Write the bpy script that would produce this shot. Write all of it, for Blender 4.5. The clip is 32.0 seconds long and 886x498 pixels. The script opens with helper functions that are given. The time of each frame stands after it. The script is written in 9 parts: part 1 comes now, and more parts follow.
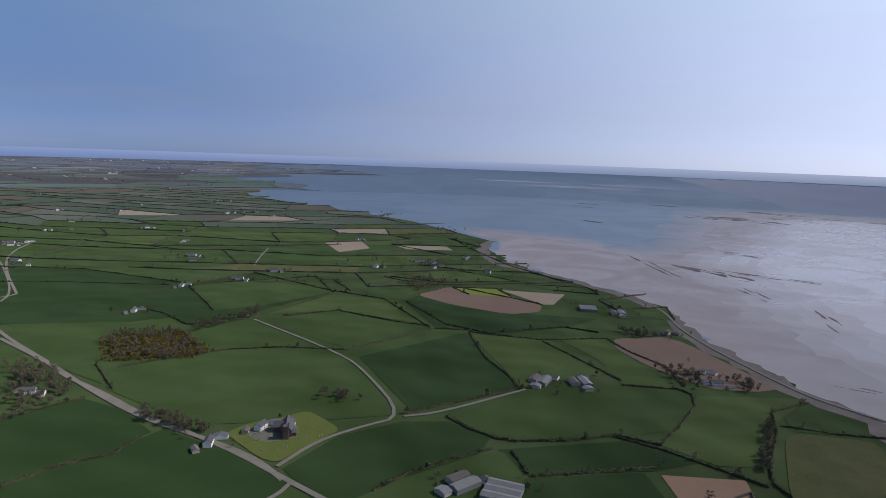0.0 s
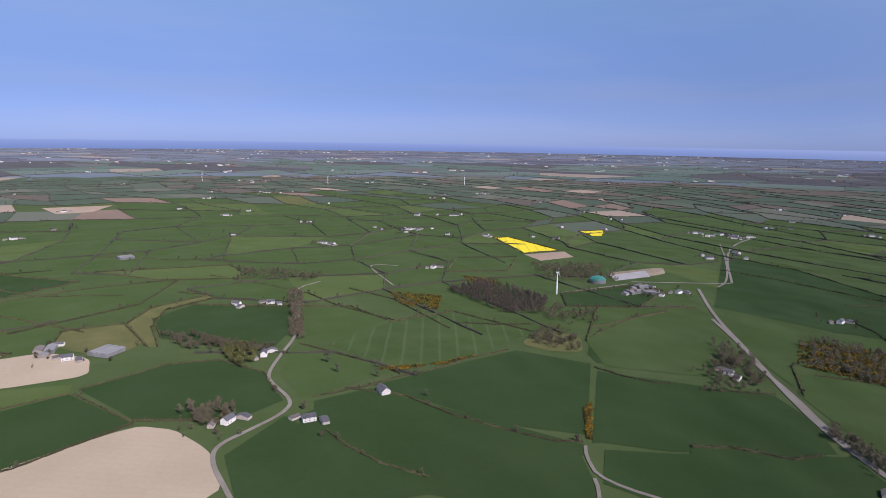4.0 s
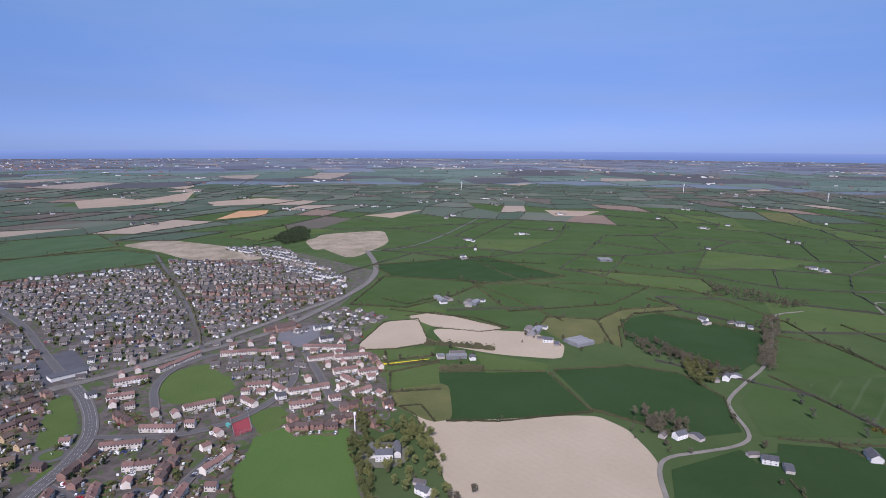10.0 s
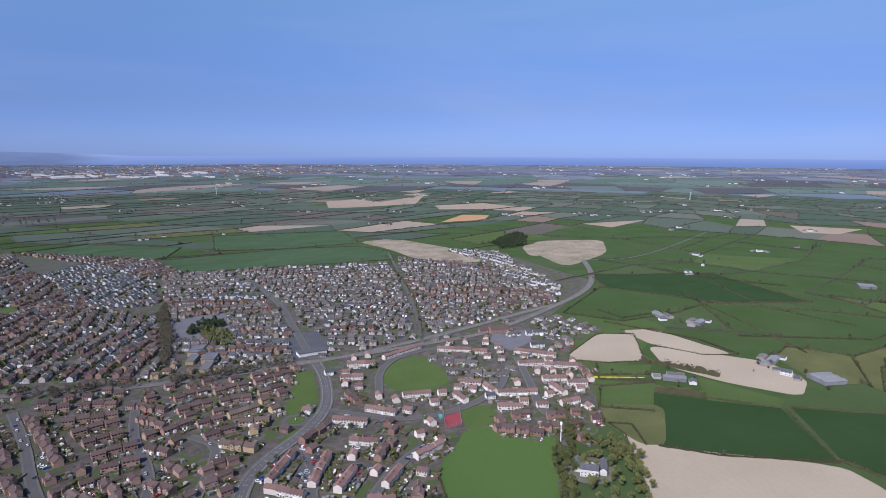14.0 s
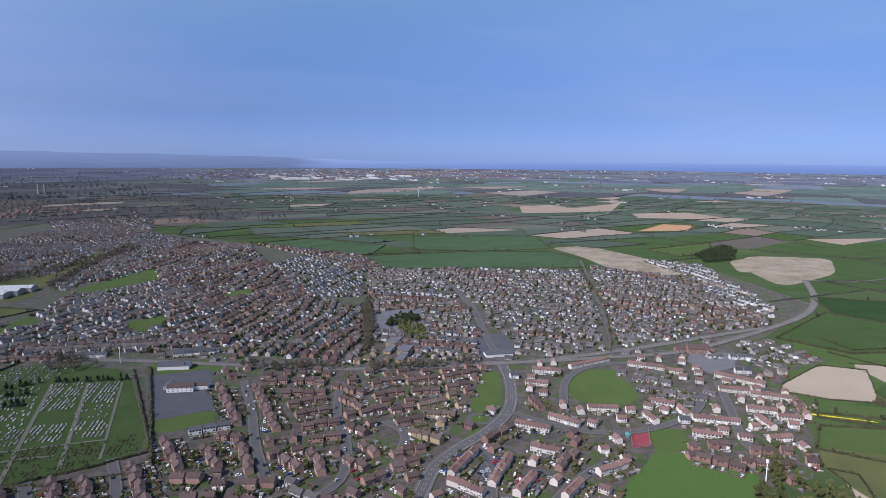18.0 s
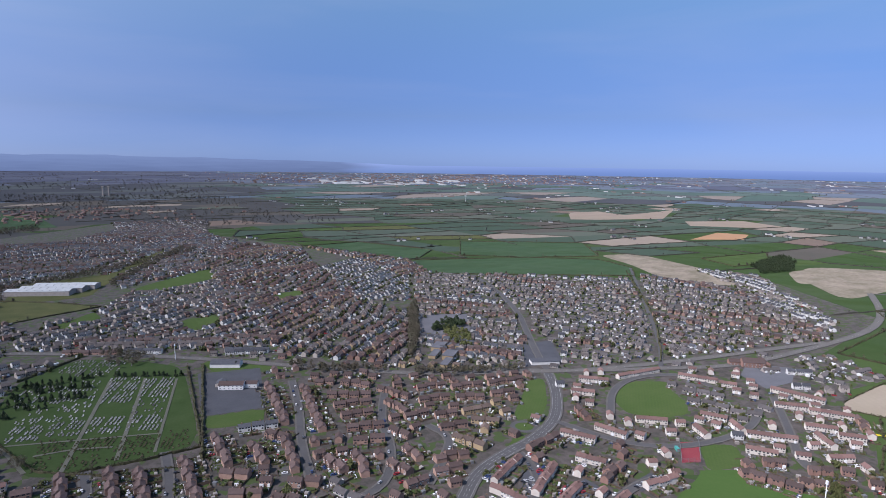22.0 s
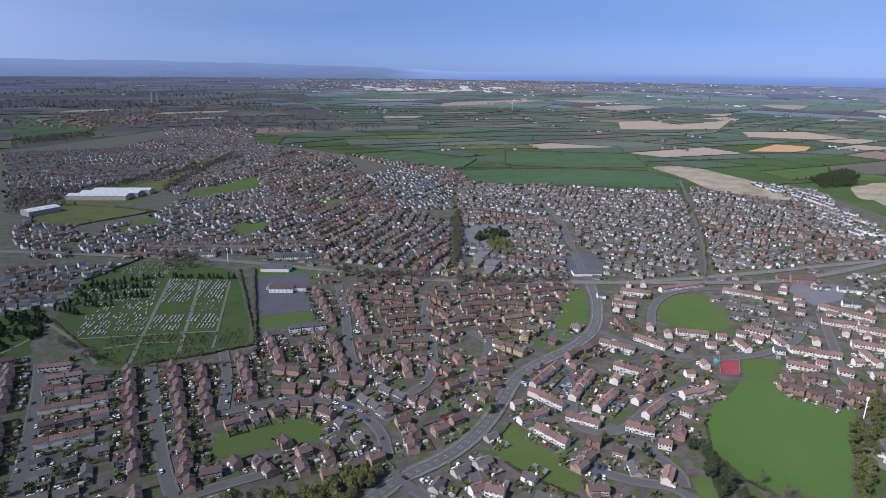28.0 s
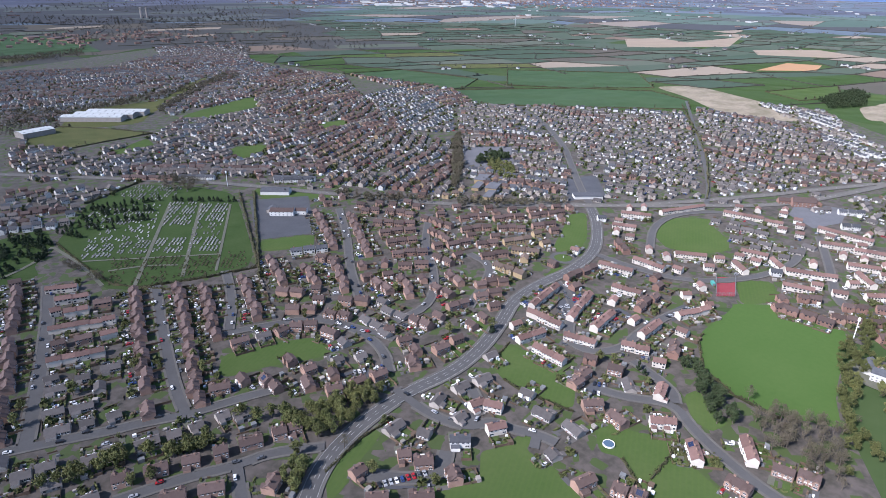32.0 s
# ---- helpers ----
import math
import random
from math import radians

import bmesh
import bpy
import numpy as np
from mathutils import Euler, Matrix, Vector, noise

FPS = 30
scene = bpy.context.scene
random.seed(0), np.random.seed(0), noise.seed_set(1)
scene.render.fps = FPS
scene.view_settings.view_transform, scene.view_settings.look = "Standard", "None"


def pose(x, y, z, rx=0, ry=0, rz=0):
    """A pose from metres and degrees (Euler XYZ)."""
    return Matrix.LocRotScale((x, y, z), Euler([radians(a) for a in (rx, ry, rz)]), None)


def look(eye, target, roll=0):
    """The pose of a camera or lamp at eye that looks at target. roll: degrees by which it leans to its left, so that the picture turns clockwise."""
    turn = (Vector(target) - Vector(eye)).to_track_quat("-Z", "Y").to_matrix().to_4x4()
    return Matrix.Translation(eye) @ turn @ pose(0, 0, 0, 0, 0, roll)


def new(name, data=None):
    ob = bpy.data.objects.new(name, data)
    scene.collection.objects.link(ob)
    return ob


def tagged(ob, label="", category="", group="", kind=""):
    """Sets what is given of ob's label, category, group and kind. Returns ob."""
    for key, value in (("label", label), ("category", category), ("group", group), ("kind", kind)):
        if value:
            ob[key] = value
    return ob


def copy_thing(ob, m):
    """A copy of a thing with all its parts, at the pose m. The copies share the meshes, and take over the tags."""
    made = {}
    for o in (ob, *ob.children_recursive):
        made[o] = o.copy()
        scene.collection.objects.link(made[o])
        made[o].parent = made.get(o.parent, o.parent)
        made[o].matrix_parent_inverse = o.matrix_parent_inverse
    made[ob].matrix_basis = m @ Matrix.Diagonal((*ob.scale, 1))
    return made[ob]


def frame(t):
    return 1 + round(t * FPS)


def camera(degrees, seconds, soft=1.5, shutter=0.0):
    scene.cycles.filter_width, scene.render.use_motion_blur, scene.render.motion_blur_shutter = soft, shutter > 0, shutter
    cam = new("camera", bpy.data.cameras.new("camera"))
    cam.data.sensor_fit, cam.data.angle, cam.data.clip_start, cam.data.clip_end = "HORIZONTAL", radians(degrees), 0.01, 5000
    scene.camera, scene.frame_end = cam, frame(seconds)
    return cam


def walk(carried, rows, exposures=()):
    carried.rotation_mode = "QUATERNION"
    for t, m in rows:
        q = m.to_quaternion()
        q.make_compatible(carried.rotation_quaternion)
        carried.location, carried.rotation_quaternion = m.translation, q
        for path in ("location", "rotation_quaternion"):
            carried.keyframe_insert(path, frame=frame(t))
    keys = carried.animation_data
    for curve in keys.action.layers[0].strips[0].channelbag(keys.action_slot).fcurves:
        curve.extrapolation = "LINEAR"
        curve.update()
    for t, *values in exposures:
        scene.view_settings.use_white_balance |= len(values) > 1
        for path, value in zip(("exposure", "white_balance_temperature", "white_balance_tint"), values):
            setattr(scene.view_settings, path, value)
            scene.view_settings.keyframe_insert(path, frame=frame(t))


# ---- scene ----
GROW = 1.15  # the plan below is drawn small; all of it is enlarged by this at the end
EYE = 210  # height of the drone over the ground, in the plan
cam = camera(71.39, 32.0, soft=0.5)
# seconds, heading, tilt and lean in degrees: the drone hovers and turns
PATH = (
    (0, 0.00, -8.60, 2.02), (0.5, 3.71, -8.77, 1.89), (1, 13.98, -9.20, 1.74),
    (1.5, 27.50, -9.71, 1.56), (2, 43.05, -10.14, 1.25), (2.5, 49.69, -10.23, 1.12),
    (4.5, 65.06, -10.10, 0.73), (5, 69.62, -10.12, 0.62), (5.5, 73.76, -10.06, 0.57),
    (6, 77.09, -10.02, 0.45), (6.5, 81.12, -9.96, 0.32), (7, 86.17, -9.89, 0.11),
    (7.5, 91.40, -9.85, 0.07), (8, 94.73, -9.76, 0.02), (8.5, 97.25, -9.69, 0.07),
    (9, 99.29, -9.62, 0.15), (9.5, 101.42, -9.54, 0.24), (10, 103.53, -9.49, 0.29),
    (10.5, 105.86, -9.40, 0.22), (11, 108.38, -9.30, 0.15), (11.5, 110.85, -9.21, 0.18),
    (12, 113.37, -9.13, 0.18), (12.5, 115.76, -9.07, 0.15), (13, 118.82, -9.02, 0.20),
    (13.5, 121.27, -8.99, 0.24), (14, 123.66, -8.93, 0.25), (14.5, 126.27, -8.90, 0.24),
    (15, 129.62, -8.85, 0.26), (15.5, 133.24, -8.80, 0.24), (17.5, 140.71, -8.59, 0.40),
    (18, 141.52, -8.55, 0.45), (18.5, 142.07, -8.48, 0.47), (19, 142.42, -8.43, 0.48),
    (19.5, 142.66, -8.36, 0.58), (20, 143.16, -8.34, 0.55), (20.5, 143.90, -8.26, 0.65),
    (21, 144.67, -8.21, 0.66), (21.5, 145.37, -8.17, 0.72), (22, 145.90, -8.11, 0.73),
    (22.5, 146.30, -8.08, 0.73), (23, 146.74, -8.04, 0.71), (23.5, 147.45, -7.99, 0.69),
    (24, 148.29, -7.95, 0.71), (24.5, 148.94, -7.91, 0.70), (25, 149.34, -9.88, 0.71),
    (25.5, 149.57, -10.44, 0.70), (27.5, 149.88, -15.34, 0.72), (28, 149.92, -16.52, 0.76),
    (28.5, 149.94, -17.62, 0.72), (29, 149.97, -18.66, 0.72), (29.5, 149.98, -19.43, 0.71),
    (30, 150.01, -20.04, 0.71), (30.5, 149.97, -20.81, 0.75), (31, 149.97, -21.81, 0.74),
    (31.5, 149.90, -22.85, 0.73), (32, 149.87, -23.66, 0.76),
)


def heading(yaw, pitch, roll):
    a, b = radians(yaw), radians(pitch)
    ahead = (-math.sin(a) * math.cos(b), math.cos(a) * math.cos(b), math.sin(b) + EYE * GROW)
    return look((0, 0, EYE * GROW), ahead, roll)


# the picture is darker towards the sun and brightens on the way; cool white balance
LIGHT = [(0, -0.20, 6600, 17), (1.2, -0.22, 6600, 18), (2.5, 0.04, 6550, 23), (5, 0.08, 6350, 28), (10, 0.02, 5950, 26), (14, 0.03, 5900, 22), (18, 0.03, 5950, 21), (25, 0.05, 5950, 20), (28, 0.12, 5900, 19), (32, 0.54, 5850, 19)]
walk(cam, [(t, heading(*turn)) for t, *turn in PATH], exposures=LIGHT)

# ---- light: clear spring sky, sun over the lough side ----
SUN_YAW, SUN_UP = -84.0, 44.0
sun_dir = Vector((-math.sin(radians(SUN_YAW)) * math.cos(radians(SUN_UP)), math.cos(radians(SUN_YAW)) * math.cos(radians(SUN_UP)), math.sin(radians(SUN_UP))))
world = bpy.data.worlds.new("sky")
world.use_nodes = True
scene.world = world
sky = world.node_tree.nodes.new("ShaderNodeTexSky")
sky.sky_type, sky.sun_disc = "NISHITA", False
sky.sun_elevation, sky.sun_rotation = radians(SUN_UP), radians(-SUN_YAW)
sky.altitude, sky.air_density, sky.dust_density, sky.ozone_density = 200, 1.0, 0.2, 1.5
wires, box = world.node_tree.links, world.node_tree.nodes
aim = box.new("ShaderNodeTexCoord")
height = box.new("ShaderNodeSeparateXYZ")
wires.new(aim.outputs["Generated"], height.inputs[0])


def ramp(socket, low, high, power):
    """0 to 1 from low to high, bent by a power."""
    r, p = box.new("ShaderNodeMapRange"), box.new("ShaderNodeMath")
    r.inputs["From Min"].default_value, r.inputs["From Max"].default_value = low, high
    p.operation, p.inputs[1].default_value = "POWER", power
    wires.new(socket, r.inputs["Value"])
    wires.new(r.outputs[0], p.inputs[0])
    return p.outputs[0]


def mixed(kind, factor, a, b):
    n = box.new("ShaderNodeMix")
    n.data_type, n.blend_type = "RGBA", kind
    for key, v in (("Factor", factor), ("A", a), ("B", b)):
        if isinstance(v, (tuple, float)):
            n.inputs[key].default_value = v
        else:
            wires.new(v, n.inputs[key])
    return n.outputs["Result"]


# blue haze thickens towards the horizon, and is milky and bright on the sun's side
tint = mixed("MIX", ramp(height.outputs["Z"], 0.0, 0.28, 1.8), (0.36, 0.49, 0.96, 1), (1.12, 1.34, 1.36, 1))
tint = mixed("MIX", ramp(height.outputs["Z"], 0.0, 0.07, 1.0), (0.37, 0.60, 1.42, 1), tint)
hazy = mixed("MULTIPLY", 1.0, sky.outputs[0], tint)
near_sun = box.new("ShaderNodeVectorMath")
near_sun.operation = "DOT_PRODUCT"
near_sun.inputs[1].default_value = sun_dir
wires.new(aim.outputs["Generated"], near_sun.inputs[0])
glow = box.new("ShaderNodeMath")
glow.operation = "MULTIPLY"
wires.new(ramp(near_sun.outputs["Value"], -0.30, 1.0, 1.7), glow.inputs[0])
wires.new(ramp(height.outputs["Z"], 0.8, 0.0, 1.2), glow.inputs[1])
milky = mixed("ADD", glow.outputs[0], hazy, (15.0, 15.0, 14.6, 1))
lay = box.new("ShaderNodeMapping")
lay.inputs["Scale"].default_value = (1.6, 1.6, 11.0)
lay.inputs["Rotation"].default_value = (0.05, 0.04, 0.3)
wires.new(aim.outputs["Generated"], lay.inputs[0])
veil = box.new("ShaderNodeTexNoise")
veil.inputs["Scale"].default_value, veil.inputs["Detail"].default_value, veil.inputs["Distortion"].default_value = 1.3, 5, 0.4
wires.new(lay.outputs[0], veil.inputs["Vector"])
thin = box.new("ShaderNodeMath")
thin.operation, thin.inputs[1].default_value = "MULTIPLY", 0.10
wires.new(ramp(veil.outputs["Fac"], 0.46, 0.72, 1.0), thin.inputs[0])
milky = mixed("MIX", thin.outputs[0], milky, (6.2, 6.6, 7.6, 1))
wires.new(milky, box["Background"].inputs[0])
world.node_tree.nodes["Background"].inputs[1].default_value = 0.083
sun = new("sun", bpy.data.lights.new("sun", "SUN"))
sun.data.energy, sun.data.angle, sun.data.color = 4.2, radians(0.53), (1.0, 0.95, 0.87)
sun.matrix_world = look(sun_dir * 1000, (0, 0, 0))


# ---- materials ----
def surface(name, base, other=None, rough=0.85, scale=0.1, fine=2.0, vary=0.0, bump=0.0, metal=0.0, spread=0.5, spec=0.3, speck=None, stripes=None, relief=0.0):
    """Two colours mixed by broad and fine noise in world metres; vary: brightness spread from object to object;
    relief: metres of gentle rise and fall."""
    m = bpy.data.materials.new(name)
    m.use_nodes = True
    nt = m.node_tree
    b = nt.nodes["Principled BSDF"]
    b.inputs["Roughness"].default_value, b.inputs["Metallic"].default_value = rough, metal
    b.inputs["Specular IOR Level"].default_value = spec
    b.inputs["Diffuse Roughness"].default_value = 1.0
    geo = nt.nodes.new("ShaderNodeNewGeometry")

    def grain(s, detail):
        n = nt.nodes.new("ShaderNodeTexNoise")
        n.inputs["Scale"].default_value, n.inputs["Detail"].default_value = s, detail
        nt.links.new(geo.outputs["Position"], n.inputs["Vector"])
        return n

    broad, small = grain(scale, 4), grain(fine, 3)
    add = nt.nodes.new("ShaderNodeMath")
    add.operation = "MULTIPLY_ADD"
    nt.links.new(small.outputs["Fac"], add.inputs[0])
    add.inputs[1].default_value = 0.5
    nt.links.new(broad.outputs["Fac"], add.inputs[2])
    ramp = nt.nodes.new("ShaderNodeMapRange")
    ramp.inputs["From Min"].default_value, ramp.inputs["From Max"].default_value = 0.75 - spread / 2, 0.75 + spread / 2
    nt.links.new(add.outputs[0], ramp.inputs["Value"])
    mix = nt.nodes.new("ShaderNodeMix")
    mix.data_type = "RGBA"
    mix.inputs["A"].default_value = (*base, 1)
    mix.inputs["B"].default_value = (*(other or [c * 0.75 for c in base]), 1)
    nt.links.new(ramp.outputs[0], mix.inputs["Factor"])
    out = mix.outputs["Result"]
    if speck:
        cells = nt.nodes.new("ShaderNodeTexVoronoi")
        cells.inputs["Scale"].default_value = speck[1]
        nt.links.new(geo.outputs["Position"], cells.inputs["Vector"])
        pick = nt.nodes.new("ShaderNodeSeparateColor")
        nt.links.new(cells.outputs["Color"], pick.inputs[0])
        edge = nt.nodes.new("ShaderNodeMath")
        edge.operation = "LESS_THAN"
        edge.inputs[1].default_value = speck[2]
        nt.links.new(pick.outputs[0], edge.inputs[0])
        mix2 = nt.nodes.new("ShaderNodeMix")
        mix2.data_type = "RGBA"
        nt.links.new(edge.outputs[0], mix2.inputs["Factor"])
        nt.links.new(out, mix2.inputs["A"])
        mix2.inputs["B"].default_value = (*speck[0], 1)
        out = mix2.outputs["Result"]
    if stripes:
        turned = nt.nodes.new("ShaderNodeMapping")
        turned.inputs["Rotation"].default_value = (0, 0, radians(stripes[1]))
        nt.links.new(geo.outputs["Position"], turned.inputs[0])
        wave = nt.nodes.new("ShaderNodeTexWave")
        wave.inputs["Scale"].default_value, wave.inputs["Distortion"].default_value = 0.314 / stripes[0], 0.6
        nt.links.new(turned.outputs[0], wave.inputs["Vector"])
        thin = nt.nodes.new("ShaderNodeMapRange")
        thin.inputs["From Min"].default_value, thin.inputs["To Max"].default_value = stripes[3], stripes[2]
        nt.links.new(wave.outputs["Fac"], thin.inputs["Value"])
        mix3 = nt.nodes.new("ShaderNodeMix")
        mix3.data_type = "RGBA"
        nt.links.new(thin.outputs[0], mix3.inputs["Factor"])
        nt.links.new(out, mix3.inputs["A"])
        mix3.inputs["B"].default_value = (*stripes[4], 1)
        out = mix3.outputs["Result"]
    if vary:
        info = nt.nodes.new("ShaderNodeObjectInfo")
        isl = nt.nodes.new("ShaderNodeMath")
        isl.operation = "ADD"
        nt.links.new(info.outputs["Random"], isl.inputs[0])
        nt.links.new(geo.outputs["Random Per Island"], isl.inputs[1])
        span = nt.nodes.new("ShaderNodeMapRange")
        span.inputs["From Max"].default_value = 2.0
        span.inputs["To Min"].default_value, span.inputs["To Max"].default_value = 1 - vary, 1 + vary
        nt.links.new(isl.outputs[0], span.inputs["Value"])
        hsv = nt.nodes.new("ShaderNodeHueSaturation")
        nt.links.new(span.outputs[0], hsv.inputs["Value"])
        nt.links.new(out, hsv.inputs["Color"])
        out = hsv.outputs["Color"]
    nt.links.new(out, b.inputs["Base Color"])
    if relief:
        swell = grain(0.0065, 2)
        bp = nt.nodes.new("ShaderNodeBump")
        bp.inputs["Strength"].default_value, bp.inputs["Distance"].default_value = 1.0, relief
        nt.links.new(swell.outputs["Fac"], bp.inputs["Height"])
        nt.links.new(bp.outputs[0], b.inputs["Normal"])
    if bump:
        bp = nt.nodes.new("ShaderNodeBump")
        bp.inputs["Strength"].default_value, bp.inputs["Distance"].default_value = bump, 0.3
        nt.links.new(add.outputs[0], bp.inputs["Height"])
        nt.links.new(bp.outputs[0], b.inputs["Normal"])
    return m


LAND = {
    "farm_dark": surface("deep_pasture", (0.021, 0.044, 0.015), (0.029, 0.052, 0.020), scale=0.012, fine=0.15, spread=0.6, relief=40, spec=0.04),
    "farm_mid": surface("pasture", (0.036, 0.064, 0.020), (0.050, 0.077, 0.029), scale=0.012, fine=0.15, spread=0.6, relief=40, spec=0.04),
    "farm_light": surface("light_pasture", (0.050, 0.080, 0.025), (0.066, 0.094, 0.034), scale=0.012, fine=0.2, spread=0.6, relief=40, spec=0.04),
    "farm_striped": surface("cut_pasture", (0.034, 0.062, 0.020), (0.048, 0.075, 0.028), scale=0.03, fine=0.3, spread=0.5, stripes=(21, 118, 0.22, 0.90, (0.11, 0.14, 0.08)), relief=40, spec=0.04),
    # bluer than the near pasture: distance haze tinted into its colour
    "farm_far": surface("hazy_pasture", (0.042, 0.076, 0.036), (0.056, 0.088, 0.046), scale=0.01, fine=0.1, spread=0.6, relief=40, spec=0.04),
    "farm_yellow": surface("young_crop", (0.14, 0.18, 0.035), (0.17, 0.20, 0.05), scale=0.02, fine=0.2, spec=0.04),
    "lawn": surface("mown_grass", (0.050, 0.086, 0.024), (0.078, 0.106, 0.038), scale=0.03, fine=0.35, spread=0.7, stripes=(3, 50, 0.25, 0.4, (0.074, 0.110, 0.030)), spec=0.04),
    "pitch": surface("playing_field_grass", (0.050, 0.096, 0.025), (0.070, 0.114, 0.034), scale=0.02, fine=0.3, spread=0.7, spec=0.04),
    "sand": surface("harrowed_soil", (0.265, 0.222, 0.162), (0.31, 0.262, 0.195), scale=0.015, fine=0.25, spread=0.5, stripes=(7, 35, 0.12, 0.5, (0.24, 0.20, 0.145))),
    "tan": surface("stubble", (0.22, 0.17, 0.125), (0.27, 0.215, 0.16), scale=0.01, fine=0.1),
    "orange": surface("red_earth", (0.36, 0.20, 0.10), (0.30, 0.18, 0.10), scale=0.01, fine=0.1),
    "plough": surface("ploughed_earth", (0.135, 0.085, 0.062), (0.165, 0.105, 0.075), scale=0.015, fine=0.3),
    "plough_red": surface("tilled_red_earth", (0.20, 0.12, 0.075), (0.24, 0.15, 0.095), scale=0.015, fine=0.3),
    "scrub": surface("rough_grass", (0.105, 0.105, 0.045), (0.062, 0.075, 0.030), scale=0.03, fine=0.4, spec=0.04),
    "rape": surface("rape_blossom", (0.62, 0.50, 0.012), (0.55, 0.47, 0.02), scale=0.02, fine=0.3, stripes=(20, 120, 0.6, 0.93, (0.25, 0.25, 0.03))),
    "dirt": surface("cleared_ground", (0.27, 0.225, 0.17), (0.15, 0.13, 0.085), scale=0.02, fine=0.12, spread=0.35),
    "yard": surface("concrete_yard", (0.30, 0.30, 0.31), (0.22, 0.22, 0.22), scale=0.05, fine=0.4),
    "clubyard": surface("car_park_asphalt", (0.058, 0.060, 0.068), (0.078, 0.080, 0.088), scale=0.06, fine=0.5),
    "schoolyard": surface("playground_asphalt", (0.10, 0.10, 0.11), (0.13, 0.13, 0.14), scale=0.06, fine=0.5),
    "red": surface("red_court", (0.20, 0.035, 0.045), (0.23, 0.05, 0.055), scale=0.1, fine=0.6),
    "cemetery": surface("cemetery_grass", (0.036, 0.062, 0.020), (0.054, 0.080, 0.030), scale=0.04, fine=0.4, spec=0.04),
    "churchyard": surface("churchyard_grass", (0.082, 0.108, 0.028), (0.102, 0.122, 0.038), scale=0.05, fine=0.4, spec=0.04),
}
GROUND = surface("open_country", (0.040, 0.066, 0.024), (0.056, 0.080, 0.033), scale=0.006, fine=0.08, relief=40, spec=0.04)
TOWN = surface("gardens_and_paving", (0.098, 0.084, 0.076), (0.054, 0.049, 0.041), scale=0.09, fine=0.3, spread=0.3, speck=((0.052, 0.074, 0.024), 0.16, 0.27))
ASPHALT = surface("asphalt", (0.072, 0.070, 0.070), (0.092, 0.090, 0.090), scale=0.05, fine=0.7)
WORN = surface("worn_asphalt", (0.135, 0.125, 0.112), (0.105, 0.098, 0.090), scale=0.05, fine=0.5)
LANE = surface("pale_lane", (0.18, 0.17, 0.15), (0.13, 0.12, 0.10), scale=0.05, fine=0.5)
PAVING = surface("pavement", (0.125, 0.117, 0.108), (0.090, 0.084, 0.078), scale=0.1, fine=0.9)
PAINT = surface("road_paint", (0.46, 0.46, 0.45), (0.34, 0.34, 0.33), scale=0.5, fine=3)
HEDGE = surface("hedge_leaves", (0.036, 0.042, 0.018), (0.080, 0.070, 0.036), scale=0.06, fine=0.5, vary=0.5)
WALLS = {
    "bt": surface("brown_brick", (0.33, 0.215, 0.165), (0.25, 0.160, 0.125), vary=0.30, scale=0.3, fine=4),
    "rd": surface("red_brick", (0.29, 0.175, 0.14), (0.225, 0.135, 0.108), vary=0.3, scale=0.3, fine=4),
    "dn": surface("dun_render", (0.46, 0.41, 0.36), (0.35, 0.31, 0.27), vary=0.40, scale=0.3, fine=4),
    "yb": surface("buff_brick", (0.36, 0.27, 0.16), (0.31, 0.235, 0.14), vary=0.2, scale=0.3, fine=4),
    "gr": surface("grey_dash", (0.36, 0.325, 0.295), (0.28, 0.255, 0.23), vary=0.35, scale=0.3, fine=4),
    "pk": surface("cream_render", (0.58, 0.535, 0.475), (0.48, 0.435, 0.385), vary=0.18, scale=0.2, fine=3),
    "wh": surface("white_render", (0.66, 0.65, 0.62), (0.54, 0.53, 0.51), vary=0.2, scale=0.2, fine=3),
}
ROOFS = {
    "bt": surface("brown_tiles", (0.104, 0.070, 0.062), (0.128, 0.090, 0.080), vary=0.45, scale=0.4, fine=5, bump=0.3),
    "rd": surface("red_tiles", (0.099, 0.071, 0.065), (0.125, 0.088, 0.077), vary=0.45, scale=0.4, fine=5, bump=0.3),
    "dn": surface("dun_tiles", (0.096, 0.083, 0.076), (0.125, 0.107, 0.099), vary=0.45, scale=0.4, fine=5, bump=0.3),
    "yb": surface("umber_tiles", (0.125, 0.090, 0.073), (0.150, 0.112, 0.090), vary=0.45, scale=0.4, fine=5, bump=0.3),
    "gr": surface("grey_tiles", (0.099, 0.089, 0.086), (0.129, 0.116, 0.112), vary=0.45, scale=0.4, fine=5, bump=0.3),
    "pk": surface("rose_tiles", (0.159, 0.095, 0.082), (0.194, 0.120, 0.103), vary=0.45, scale=0.4, fine=5, bump=0.3),
    "wh": surface("slate", (0.073, 0.076, 0.086), (0.103, 0.105, 0.116), vary=0.45, scale=0.4, fine=5, bump=0.3),
}
GLASS = surface("window_glass", (0.03, 0.035, 0.045), (0.05, 0.055, 0.065), rough=0.12, spec=0.6)
FRAME = surface("white_frame", (0.78, 0.78, 0.77), rough=0.5)
DOOR = surface("door_paint", (0.12, 0.05, 0.04), (0.16, 0.08, 0.06), rough=0.5, vary=0.5)
BARK = surface("bark", (0.10, 0.082, 0.065), (0.15, 0.125, 0.10), scale=0.8, fine=4)
